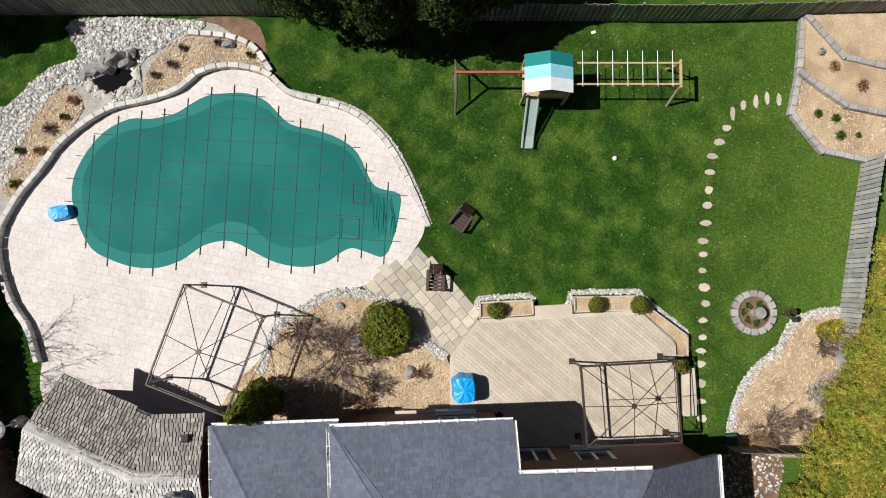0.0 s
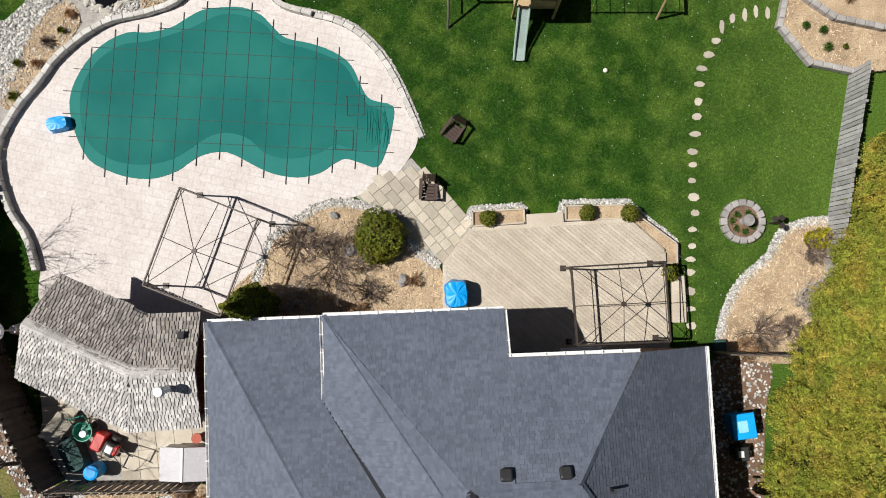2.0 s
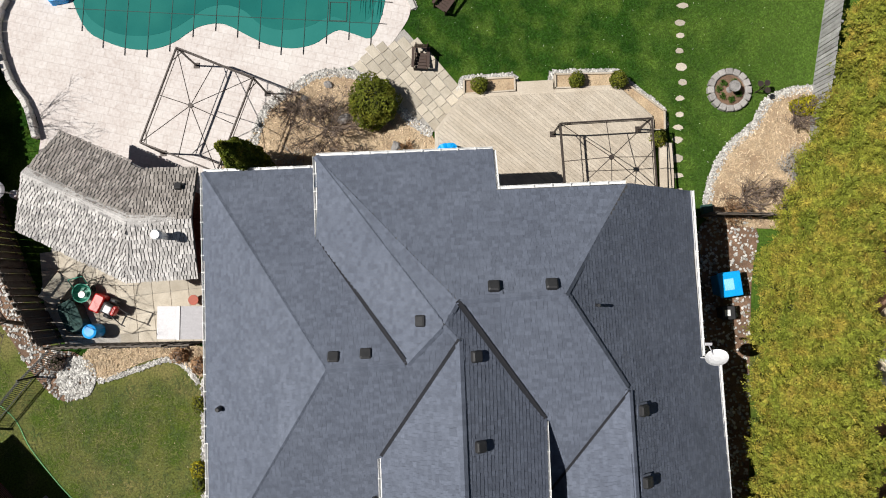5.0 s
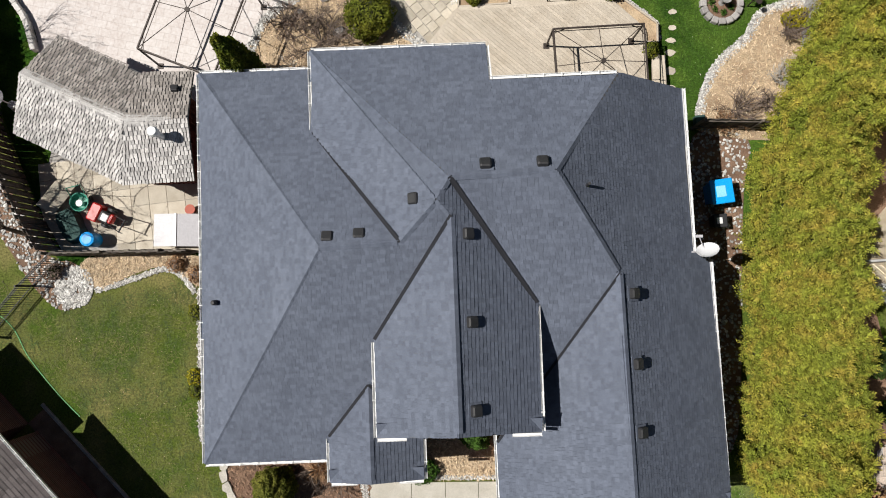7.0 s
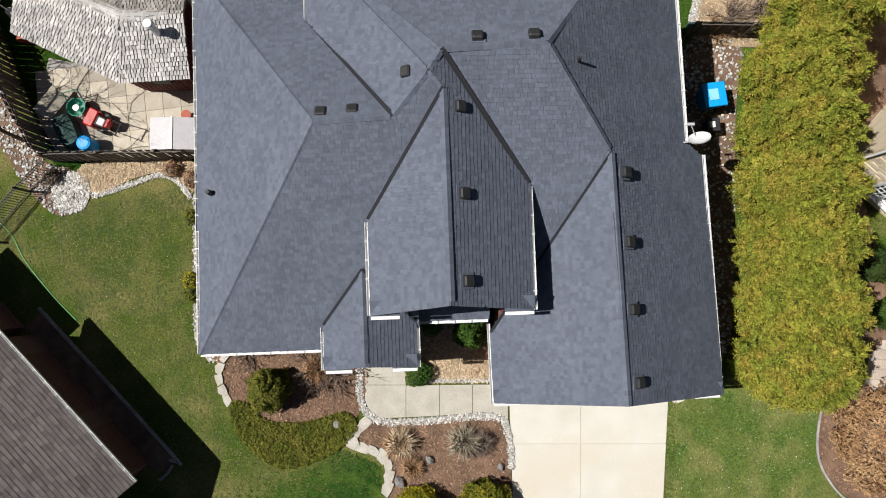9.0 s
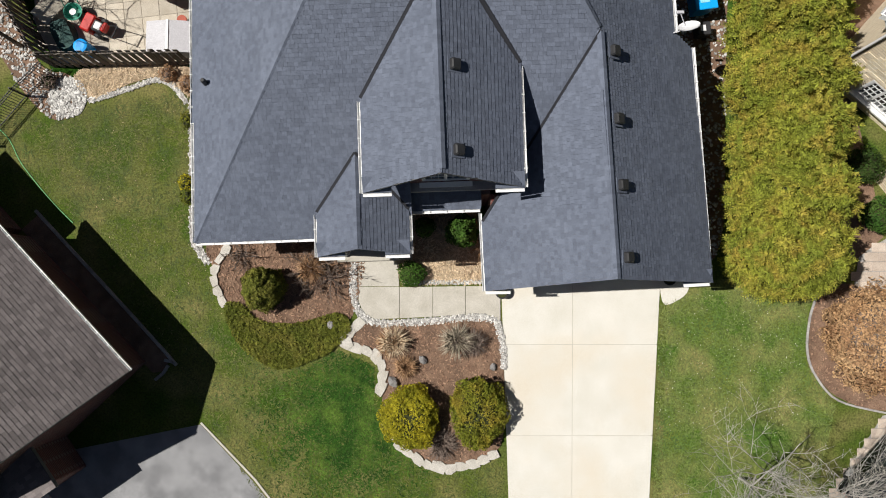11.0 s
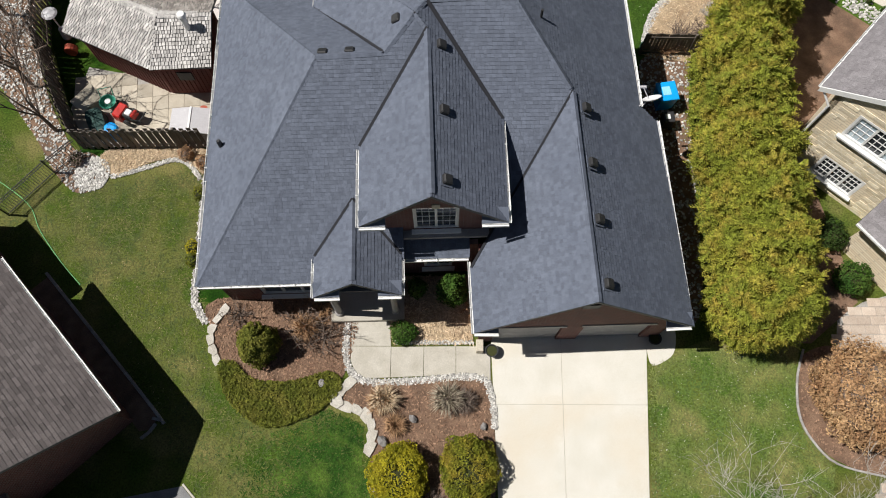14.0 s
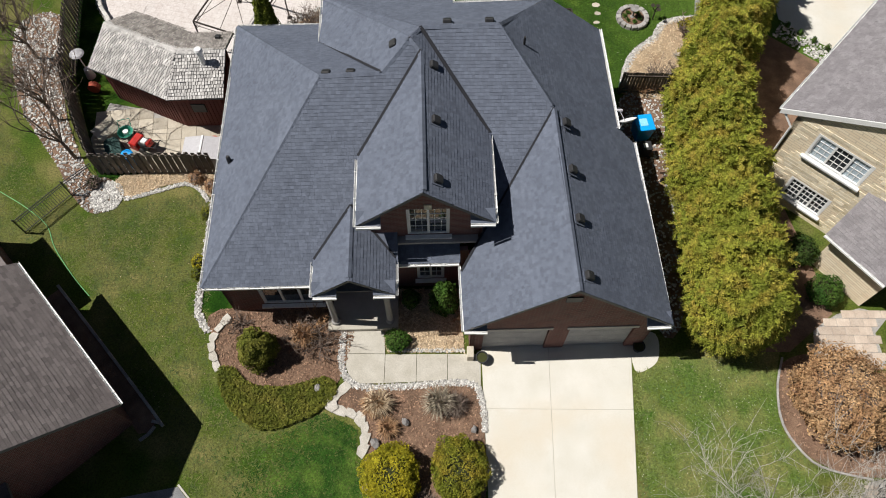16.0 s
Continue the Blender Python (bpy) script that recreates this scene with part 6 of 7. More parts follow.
def wheelie(x, y, w, d, h, mat, lid, label, turn):
    t = thing("waste_bin", label, "bin", pose(x, y, 0.02, 0, 0, turn), "bins beside the house")
    g = Geo().add([(sx * w * k / 2, sy * d * k / 2, z) for z, k in ((.08, .82), (h, 1)) for sx, sy in ((-1, -1), (1, -1), (1, 1), (-1, 1))], [(3, 2, 1, 0), (4, 5, 6, 7), (0, 1, 5, 4), (1, 2, 6, 5), (2, 3, 7, 6), (3, 0, 4, 7)])
    part("body", g, mat, t)
    l = part("lid", Geo().box(pose(0, 0, h + .035), w * 1.08, d * 1.1, .07, .025), lid, t)
    part("lid_panel", Geo().box(pose(-.05, 0, h + .08), w * .45, d * .5, .02, .006), "white" if lid == "black" else "sky_canvas", l)
    for s in (-1, 1):
        part("wheel", Geo().tube([(w * .42, s * d * .4, .1), (w * .42, s * d * .52, .1)], .1, 12), "black", t)
    part("handle", Geo().tube([(w * .56, -d * .35, h - .05), (w * .56, d * .35, h - .05)], .018), "black", t)


wheelie(12.05, -9.15, .85, .9, 1.1, "blue_bin", "blue_bin", "bright blue recycling bin beside the house", 8)
wheelie(12.1, -10.3, .5, .5, .75, "black", "black", "small black bin with a pale lid panel", 4)
tagged(part("crate", Geo().box(pose(11.55, -6.1, .2, 0, 0, 5), .42, .5, .34, .03), "strap"), "blue grey plastic crate by the gate", "crate")
dish = thing("satellite_dish", "pale grey satellite dish bracketed to the eaves", "satellite dish", pose(10.0, -11.75, 4.2))
part("mast", Geo().tube([(-.3, 0, -.05), (-.1, 0, .15), (-.1, 0, .4)], .025), "grey_plastic", dish)
bowl = Geo()
n = 18
mm = pose(.12, 0, .45, 0, 47, 110)
vs = [mm @ Vector((r * math.cos(6.283 * k / n), 1.15 * r * math.sin(6.283 * k / n), z)) for r, z in ((.35, .09), (.24, .03), (.1, 0), (.1, -.02), (.24, .012), (.35, .07)) for k in range(n)]
bowl.add(vs, [(r * n + k, r * n + (k + 1) % n, (r + 1) * n + (k + 1) % n, (r + 1) * n + k) for r in range(5) for k in range(n)] + [tuple(2 * n + k for k in range(n)), tuple(3 * n + k for k in range(n - 1, -1, -1))])
part("bowl", bowl, "dish_shell", dish)
part("feed_arm", Geo().tube([(.05, .1, .3), (-.2, .5, .55)], .018), "grey_plastic", dish)
part("feed_horn", Geo().box(pose(-.22, .52, .58), .26, .1, .1, .015), "grey_plastic", dish)

# ---- hedge of cedars ----
rng = random.Random(77)
spots = [(14.3, -19.75), (14.4, -17.6), (14.5, -15.4), (14.5, -13.1), (14.6, -10.9), (14.85, -8.7), (15.55, -6.6), (16.4, -4.6), (17.25, -2.7), (18.0, -0.9), (18.5, 0.9)]
for i, (x, y) in enumerate(spots):
    h = 2.95 + 0.16 * math.sin(i * 2.3)
    rx = 2.55 if i < 6 else 2.25
    t = thing("cedar_tree", "tall olive-green cedar in a dense hedge row", "tree", pose(x, y, 0), "cedar hedge")
    part("trunk", Geo().tube([(0, 0, 0), (0, 0, 2.3)], [0.12, 0.07]), "trunk", t)
    crown = part("crown", sprays((0, 0, 2.35), (rx, 2.1, h), 4600, 400 + i, 0.24, 0.32, 2.3, 0.4, 9, 0.115), "cedar_leaf", t)
    # dark core colour stands for the shade deep in the cedar
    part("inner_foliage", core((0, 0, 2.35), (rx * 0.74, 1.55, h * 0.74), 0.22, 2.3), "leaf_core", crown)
# dark conifers along the back fence
for i, (x, y, r, h) in enumerate(((-6.6, 12.4, 1.9, 2.6), (-4.9, 11.5, 2.1, 3.6), (-2.6, 11.2, 2.3, 3.8), (-0.2, 11.2, 2.2, 3.5), (-8.4, 12.8, 1.3, 2.0), (1.9, 11.8, 1.7, 3.0), (-20.6, 11.4, 2.2, 3.2))):
    shrub("spruce_tree", x, y, (r, r, h), "dark_leaf", "dark green spruce overhanging the back fence", "tree", 500 + i, 14000, 0.2, 0.5, h + 1.4, "spruces behind the fence", 2.2, lumpy=0.3)

# ---- front garden ----
WALKWAY = thing("front_path", "pale concrete slab path to the front door", "path", kind="structure")
for poly in ([(-2.19, -19.75), (-.58, -19.72), (-.48, -20.9), (-2.16, -20.9)], [(-2.15, -20.92), (-.48, -20.92), (-.48, -22.22), (-1.5, -22.25), (-1.95, -22.0), (-2.16, -21.5)], [(-.46, -20.94), (.9, -20.92), (.9, -22.15), (-.46, -22.22)],
             [(.92, -20.92), (2.25, -20.9), (2.25, -22.08), (.92, -22.15)], [(2.27, -20.9), (3.7, -20.9), (3.7, -22.4), (3.4, -22.1), (2.27, -22.08)]):
    part("slab", Geo().prism(poly, -0.1, 0.05), "old_concrete", WALKWAY)
part("door_step", Geo().box(pose(-1.4, -19.5, .12), 1.45, .45, .2, .02), "old_concrete", WALKWAY)
drive = thing("driveway", "pale concrete driveway in large slabs", "driveway", kind="structure")
ys = [-20.3, -23.3, -27.0, -30.8, -35, -60]
for y0, y1 in zip(ys, ys[1:]):
    for f0, f1 in ((0, .45), (.45, 1)):
        def edge(y, f):
            l, r = 3.72 + (-20.3 - y) * .029, 10.36 - (-20.3 - y) * .07 if y > -31 else 9.6
            return l + (r - l) * f
        part("slab", Geo().prism([(edge(y1, f0) + .012, y1 + .012), (edge(y1, f1) - .012, y1 + .012), (edge(y0, f1) - .012, y0 - .012), (edge(y0, f0) + .012, y0 - .012)], -0.1, 0.035), "concrete", drive)
part("joint_bed", Geo().prism([(3.75, -20.3), (10.3, -20.3), (9.55, -31), (9.5, -60), (4.6, -60), (4.0, -30)], -0.1, 0.025), "old_concrete", drive)
part("apron", Geo().prism(smooth_loop([(10.4, -19.9), (11.5, -19.9), (11.5, -21.0), (11.0, -21.5), (10.4, -21.55)], 4), -.1, .03), "concrete", drive)
FB1 = bed("bark_bed", [(-8.1, -18.9), (-8.1, -20.4), (-7.7, -21.6), (-6.5, -22.4), (-4.5, -22.6), (-3.0, -22.4), (-2.3, -21.8), (-2.3, -18.8)], "bark", "brown bark bed under the front window", 0.04)
FB2 = bed("bark_bed_2", [(-1.5, -22.4), (.8, -22.35), (3.1, -22.25), (3.65, -22.9), (3.82, -24.3), (3.85, -26.5), (3.4, -27.7), (1.5, -28.2), (-.2, -27.4), (-1.15, -25.6), (-1.1, -24.1), (-2.5, -23.3), (-2.2, -22.5)], "bark", "brown bark island bed beside the driveway", 0.05)
FB3 = bed("bark_bed_3", [(-1.0, -17.8), (2.8, -17.8), (3.0, -20.8), (-.4, -20.8)], "mulch", "straw-mulched bed beside the garage", 0.03, 1)
for i, b in enumerate((FB1, FB2)):
    litter("bark_litter", b, 4500, "chips", "loose brown bark chips", 36 + i, z=0.05, ln=0.05, wd=0.018)
litter("straw_litter", FB3, 2500, "straw", "loose dry straw", 39, z=0.04, ln=0.1, wd=0.015)
border("stone_border", smooth_loop([(-2.35, -19.3), (-2.35, -21.4), (-2.0, -22.1), (-1.4, -22.4), (0, -22.4), (3.1, -22.2), (3.7, -22.9), (3.85, -24.3)], 5, False), 0.26, 0.048, 48, "white stones edging the front path", 110, z=0.04)
border("stone_border", [(-.3, -20.75), (3.0, -20.72)], 0.16, 0.05, 49, "white stones edging the bed", 60)
rocks = thing("stone_edging", "flat pale limestone edging round the front bed", "edging", kind="structure")
rng = random.Random(44)
for ln in ([(-7.7, -19.4), (-8.15, -20.4), (-7.75, -21.6)], [(-2.2, -22.5), (-2.7, -23.2), (-1.5, -23.7), (-1.15, -24.4), (-1.25, -25.4)], [(-.9, -26.6), (-.3, -27.5), (.6, -28.1), (1.5, -28.3), (2.6, -28.1), (3.5, -27.7)]):
    for x, y, a in along(smooth_loop(ln, 5, False), 0.46):
        m, k = pose(x, y, 0, 0, 0, a + rng.uniform(-14, 14)), rng.uniform(.75, 1.2)
        pts = [m @ Vector((u * k * rng.uniform(.8, 1.15), v * k * rng.uniform(.75, 1.2), 0)) for u, v in ((-.27, -.16), (-.02, -.22), (.25, -.15), (.28, .12), (.03, .21), (-.25, .17))]
        part("edging_stone", Geo().prism([(p.x, p.y) for p in pts], 0, rng.uniform(.10, .16)), "stone", rocks)
shrub("golden_shrub", 0.0, -26.15, (1.12, 1.2, .72), "gold_leaf", "clipped golden-yellow rounded shrub in the island bed", seed=51, count=13000, size=0.09, power=2.6)
shrub("green_shrub", 2.75, -25.95, (1.08, 1.35, .72), "clipped_leaf", "clipped yellow-green rounded shrub beside the driveway", seed=52, count=13000, size=0.09, power=2.6)
shrub("cone_evergreen", -5.9, -21.0, (1.0, 1.02, 1.1), "juniper_leaf", "rounded conical evergreen in the bark bed", seed=53, count=8500, size=0.1, top=0.45, power=2.3)
shrub("small_box_shrub", 0.05, -20.4, (.55, .5, .4), "lush_leaf", "small round green shrub beside the path", seed=54, count=1800, size=0.09)
shrub("young_evergreen", 2.1, -18.7, (.75, .75, 1.25), "lush_leaf", "young upright evergreen beside the garage wall", seed=55, count=2500, size=0.13, top=0.4)
shrub("young_evergreen", 0.6, -18.5, (.4, .4, .6), "lush_leaf", "small green shrub by the entrance", seed=56, count=900, size=0.12)
JUN = smooth_loop([(-7.7, -21.7), (-7.3, -22.9), (-6.5, -23.8), (-5.4, -24.3), (-4.2, -24.0), (-3.2, -23.5), (-2.45, -22.6), (-3.0, -22.0), (-4.6, -22.4), (-6.2, -22.3), (-7.0, -21.6)], 4)
rng = random.Random(66)
g = Geo()
for x, y in scatter(JUN, 13000, rng):
    m = pose(x, y, 0.08 + rng.random() * 0.16, rng.uniform(-50, 50), rng.uniform(-50, 50), rng.uniform(0, 360))
    s = rng.uniform(.05, .1)
    g.add([m @ Vector(p) for p in ((-s, 0, 0), (0, -s * .4, .01), (s, 0, 0), (0, s * .4, .01))], [(0, 1, 2, 3)])
jun = thing("ground_juniper", "low spreading juniper carpet beside the bark bed", "ground cover")
tagged(part("sprays", g, "juniper_leaf", jun), kind="stuff")
# dark base sheet paints the shade under the sprays
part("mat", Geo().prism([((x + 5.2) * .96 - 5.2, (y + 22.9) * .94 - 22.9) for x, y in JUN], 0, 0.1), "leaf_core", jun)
for i, (x, y, r, h, mt) in enumerate(((-.65, -23.15, .85, .6, "straw"), (-.9, -23.3, .7, .5, "dry_leaf"), (-.2, -24.2, .65, .4, "dry_leaf"), (1.9, -23.1, .95, .65, "grass_dead"), (2.6, -23.2, .7, .5, "twig"), (-4.1, -20.2, .8, .6, "dry_leaf"), (1.3, -27.3, .9, .3, "twig"))):
    clump(x, y, r, mt, "dry ornamental grass clump in bark mulch", 120 + i, h, 380, "dry_grass_clump", "grass", 0.012)
for i, (x, y, h, mt) in enumerate(((-3.3, -20.6, 1.3, "twig"), (-4.3, -20.0, 1.4, "twig"), (-7.0, -19.6, 1.0, "twig"), (-3.6, -19.6, 1.1, "dry_leaf"), (2.2, -23.3, .9, "twig"), (1.2, -27.2, .7, "twig"), (3.0, -19.3, .8, "dry_leaf"))):
    bare_shrub(x, y, h, 1.2, mt, "leafless brown shrub in bark mulch", 240 + i, 2, 5)
for i, (x, y, r) in enumerate(((-3.3, -22.5, .2), (.5, -23.9, .2), (3.4, -24.2, .18), (-.7, -24.8, .25))):
    tagged(part("boulder", Geo().lump((x, y, r * 0.5 + 0.03), (r, r * .75, r * .7), 0.22, 5, 8, random.Random(95 + i)), "dark_rock"), "small dark boulder in the front bed", "rock")
pot = thing("flower_pot", "black round flower pot on the driveway edge", "pot", pose(3.75, -21.15, 0.05), "pots beside the garage")
part("pot", Geo().lathe([(.18, 0), (.26, .35), (.28, .38), (.24, .38), (.2, .3)]), "black", pot)
part("soil", Geo().lathe([(.22, .3), (.22, .33)]), "leaf_core", pot)
copy_thing(pot, pose(10.6, -20.6, 0.035))
tagged(part("porch_box", Geo().box(pose(3.25, -20.95, .3), .3, .5, .5, .02), "beige"), "beige post box beside the path", "box")

# ---- neighbouring house to the west ----
west = thing("neighbour_house", "neighbouring brick house with a brown shingle roof", "house")
A, B, UPD = Vector((-10.18, -24.03, 3.2)), Vector((-15.78, -18.12, 3.2)), Vector((-.73, -.69, 0))
run, zr = 3.9, 6.3
ra, rb = A + UPD * run, B + UPD * run
ra.z = rb.z = zr
fa, fb = A + UPD * run * 2, B + UPD * run * 2
rng = random.Random(88)
roof_plane(west, [A, B, rb, ra], "shingle_brown", rng, 0.18, expo=0.16, wide=(0.2, 0.42), lift=0.016, gap=0.008, spread=0.3)
roof_plane(west, [fb, fa, ra, rb], "shingle_brown", rng, 0.18, expo=0.16, wide=(0.2, 0.42), lift=0.016, gap=0.008, spread=0.3)
caps(west, ra, rb, "shingle_brown", rng)
gutter(west, A, B)
dn = (B - A).normalized()
wa, wb = A + UPD * .5 + dn * .5, B + UPD * .5 - dn * .5
wc, wd_ = fb - UPD * .5 - dn * .5, fa - UPD * .5 + dn * .5
ap = run - .5
for p, q, prof in ((wa, wb, 3.4), (wb, wc, [(0, 3.4), (ap, 6.1), (2 * ap, 3.4)]), (wc, wd_, 3.4), (wd_, wa, [(0, 3.4), (ap, 6.1), (2 * ap, 3.4)])):
    wall(west, (p.x, p.y), (q.x, q.y), 0, prof, "brick")
part("garage_wing", Geo().box(pose(-15.1, -27.9, 1.4, 0, 0, 35), 2.7, 2.7, 2.8, .05), "brick", west)
roof_plane(west, [(-12.9, -28.3, 2.9), (-14.7, -25.7, 2.95), (-17.3, -27.5, 2.95), (-15.5, -30.1, 2.9)], "shingle_brown", rng, 0.18, expo=0.16, wide=(0.2, 0.42), lift=0.016, gap=0.008, spread=0.3)
rw = [B + UPD * 0.6, B + UPD * 5.0, B + UPD * 5.0 + dn * 4.2, B + UPD * 0.6 + dn * 4.2]
part("rear_wing", Geo().prism([(p.x, p.y) for p in rw[::-1]], 0, 3.0), "brick", west)
part("rear_wing_roof", Geo().prism([(p.x + q.x, p.y + q.y) for p, q in zip(rw[::-1], [(UPD * -.25 + dn * .25), (UPD * .1 + dn * .25), UPD * .1, UPD * -.25])], 3.0, 3.12), "shingle_brown", west)
outw = UPD * -1
nb = [A + outw * .35 + dn * .3, A + outw * .2 - dn * .1, A + UPD * .2 - dn * .3, A + UPD * .6, B + UPD * .6, B + outw * .35]
structure("neighbour_bed", Geo().prism([(p.x, p.y) for p in nb][::-1], -.1, .05), "bark", "dark earth bed along the neighbouring house wall", "garden bed")
bk = thing("neighbour_bed_kerb", "low concrete kerb round the shaded bed", "kerb", kind="structure")
for x, y, a in along(smooth_loop([(p.x, p.y) for p in (nb[5], nb[0], nb[1], nb[2], nb[2] + UPD * .5)], 4, False), 0.4):
    part("kerb_piece", Geo().box(pose(x, y, .06, 0, 0, a), .4, .12, .12, .01), "grey_block", bk)
NDR = [(-8.6, -26.55), (-6.45, -28.8), (-4.7, -30.95), (-2.5, -36), (-2, -60), (-14, -60), (-14, -31), (-16, -28)]
structure("neighbour_driveway", Geo().prism(NDR, -0.1, 0.02), "asphalt", "grey asphalt driveway of the neighbouring house", "driveway")
structure("neighbour_kerb", Geo().prism([(-8.62, -26.5), (-6.4, -28.75), (-4.62, -30.95), (-2.4, -36), (-2.32, -36), (-4.54, -30.92), (-6.33, -28.7), (-8.56, -26.45)], -.1, .05), "old_concrete", "concrete strip edging the asphalt", "kerb")
structure("neighbour_path", Geo().prism([(-14.9, -29.2), (-13.2, -30.9), (-14, -34), (-18, -34), (-18, -30)], -.1, .05), "concrete", "pale concrete path", "path")

# ---- neighbouring house to the east ----
east = thing("stone_house", "two-storey tan stone house with a mauve-grey shingle roof", "house")
d, n2 = Vector((.737, -.676, 0)), Vector((.676, .737, 0))
W0 = Vector((17.2, -11.95, 0))
rng = random.Random(89)
e0 = Vector((16.61, -11.56, 5.4))
mid = e0 + d * 3.8 + Vector((0, 0, 2.3))
e1 = e0 + d * 7.6
roof_plane(east, [e0, mid, mid + n2 * 9, e0 + n2 * 9], "shingle_mauve", rng, 0.18, expo=0.16, wide=(0.15, 0.3))
roof_plane(east, [e1 + n2 * 9, mid + n2 * 9, mid, e1], "shingle_mauve", rng, 0.18, expo=0.16, wide=(0.15, 0.3))
gutter(east, e0 + n2 * 9, e0)
caps(east, mid, mid + n2 * 9, "shingle_mauve", rng)
for p, q in ((e0, mid), (mid, e1)):
    s = n2 * -0.05
    part("rake_board", Geo().add([p + s, q + s, q + s + Vector((0, 0, -.28)), p + s + Vector((0, 0, -.28)), p, q, q + Vector((0, 0, -.28)), p + Vector((0, 0, -.28))], [(3, 2, 1, 0), (4, 5, 6, 7), (0, 1, 5, 4), (2, 3, 7, 6), (1, 2, 6, 5), (3, 0, 4, 7)]), "white", east)
part("downpipe", Geo().tube([e0 + Vector((.1, 0, -.1)), W0 + d * -.05 + Vector((0, -.1, 4.7)), W0 + d * -.05 + Vector((0, -.1, 0))], .05, 8), "white", east)
wp, wq = (W0.x, W0.y), (W0.x + d.x * 6.8, W0.y + d.y * 6.8)
wall(east, wp, wq, 0, [(0, 5.4), (3.4, 7.4), (6.8, 5.4)], "stone_wall", [(1.15, 3.75, 3.7, 5.2), (1.35, 3.4, .7, 2.1)], name="stone_front")
window(east, wp, wq, 1.15, 3.75, 3.7, 5.2, (3, 3, 4), depth=0.05, t=0.11, bar=0.03, curtained=(0, 2))
window(east, wp, wq, 1.35, 3.4, .7, 2.1, (3, 3, 4), depth=0.05, t=0.1, bar=0.03)
wr = W0 + n2 * 8.5
wall(east, (wr.x, wr.y), wp, 0, 5.4, "stone_wall")
wz = W0 + d * 6.8
wall(east, (wz.x, wz.y), (wz.x + n2.x * 8.5, wz.y + n2.y * 8.5), 0, 5.4, "stone_wall")
roof_plane(east, [(18.6, -16.3, 2.8), (20.5, -18.75, 2.8), (24.3, -16.0, 4.9), (22.1, -13.2, 4.9)], "shingle_mauve", rng, 0.18, expo=0.16, wide=(0.15, 0.3))
gutter(east, (18.6, -16.3, 2.8), (20.5, -18.75, 2.8))
wall(east, (19.2, -16.3), (20.9, -18.5), 0, 2.8, "stone_wall")
wall(east, (20.9, -18.5), (24.3, -16.2), 0, 3.2, "stone_wall")
shrub("round_shrub", 18.6, -16.0, (.75, .75, .65), "dark_leaf", "rounded dark green shrub beside the stone house", seed=61, count=2200, size=0.11)
shrub("globe_cedar", 19.2, -18.0, (.75, .75, .7), "lush_leaf", "globe-shaped green shrub beside the stone house", seed=62, count=3000, size=0.1)
PATIO2 = [(20.9, -1.0), (22.3, -2.4), (24.5, -4.0), (34, 4), (34, 12), (21, 6)]
structure("neighbour_patio", Geo().prism(PATIO2, -.1, .03), "concrete", "pale patio behind the stone house", "patio")
SBED = [(20.3, -2.2), (21.0, -1.3), (24.4, -4.2), (23.7, -5.2)]
stones("border_stones", SBED, 1400, .07, "river_stone", "band of pale stones behind the stone house", 53, z=0.0)
for i in range(5):
    shrub("potted_sprig", 21.2 + .62 * i, -1.6 - .55 * i, (.16, .16, .2), "lush_leaf", "small green sprig by the stone band", seed=70 + i, count=120, size=0.09, group="row of sprigs")
structure("earth_strip", Geo().prism([(15.6, -6.5), (16.6, -3.0), (20.0, -2.2), (23.6, -5.2), (17.6, -11.6), (18.6, -13.4), (19.2, -16.2), (19.6, -18.9), (17.3, -20.7), (16.0, -20.7), (14.6, -12)], -.1, .02), "bark", "bare brown earth between hedge and stone house", "garden bed")
# red-brown bed, hedge shrub and paved walk by the east lawn
RB = bed("bark_bed_4", [(16.85, -21.2), (16.5, -22.2), (16.35, -23.6), (16.7, -24.6), (17.6, -25.5), (19.5, -26.0), (23, -25.5), (23, -22), (19.5, -21.6), (18.2, -20.8)], "bark", "brown bark bed under a copper shrub", 0.04)
litter("bark_litter", RB, 3000, "chips", "loose brown bark chips", 38, z=0.05, ln=0.05, wd=0.018)
kerb2 = smooth_loop([(16.85, -21.1), (16.45, -22.2), (16.3, -23.6), (16.65, -24.65), (17.55, -25.6), (19.5, -26.1)], 6, False)
edging = thing("bed_kerb", "thin concrete kerb round the copper shrub bed", "kerb", kind="structure")
for x, y, a in along(kerb2, 0.3):
    part("kerb_piece", Geo().box(pose(x, y, .05, 0, 0, a), .31, .08, .08, .01), "grey_block", edging)
shrub("copper_shrub", 18.6, -23.0, (2.15, 2.2, 1.3), "copper_leaf", "large rounded shrub with dry copper leaves", seed=63, count=20000, size=0.115, lumpy=0.3)
PW = [(18.3, -21.0), (19.6, -21.5), (21.4, -21.4), (21.3, -19.8), (22.2, -18.9), (20.9, -18.6), (19.8, -18.9), (18.6, -19.6)]
PW2 = [(19.3, -26.2), (24, -25.2), (26, -34), (15, -40), (16, -31)]
walk2 = thing("paved_walk", "pinkish concrete paver walk of the stone house", "path", kind="structure")
pm = Geo().box(Matrix(), .58, .38, .08, .012).mesh("paver", "paver_pink")
for poly in (PW, PW2):
    part("bedding", Geo().prism(poly, -.1, .012), "gravel_bed", walk2)
    for i in range(24):
        for j in range(40):
            x2, y2 = 14 + i * .6 + (j % 2) * .3, -34.5 + j * .4
            if inside(x2, y2, poly):
                shared("paver", pm, pose(x2, y2, 0.0), walk2)


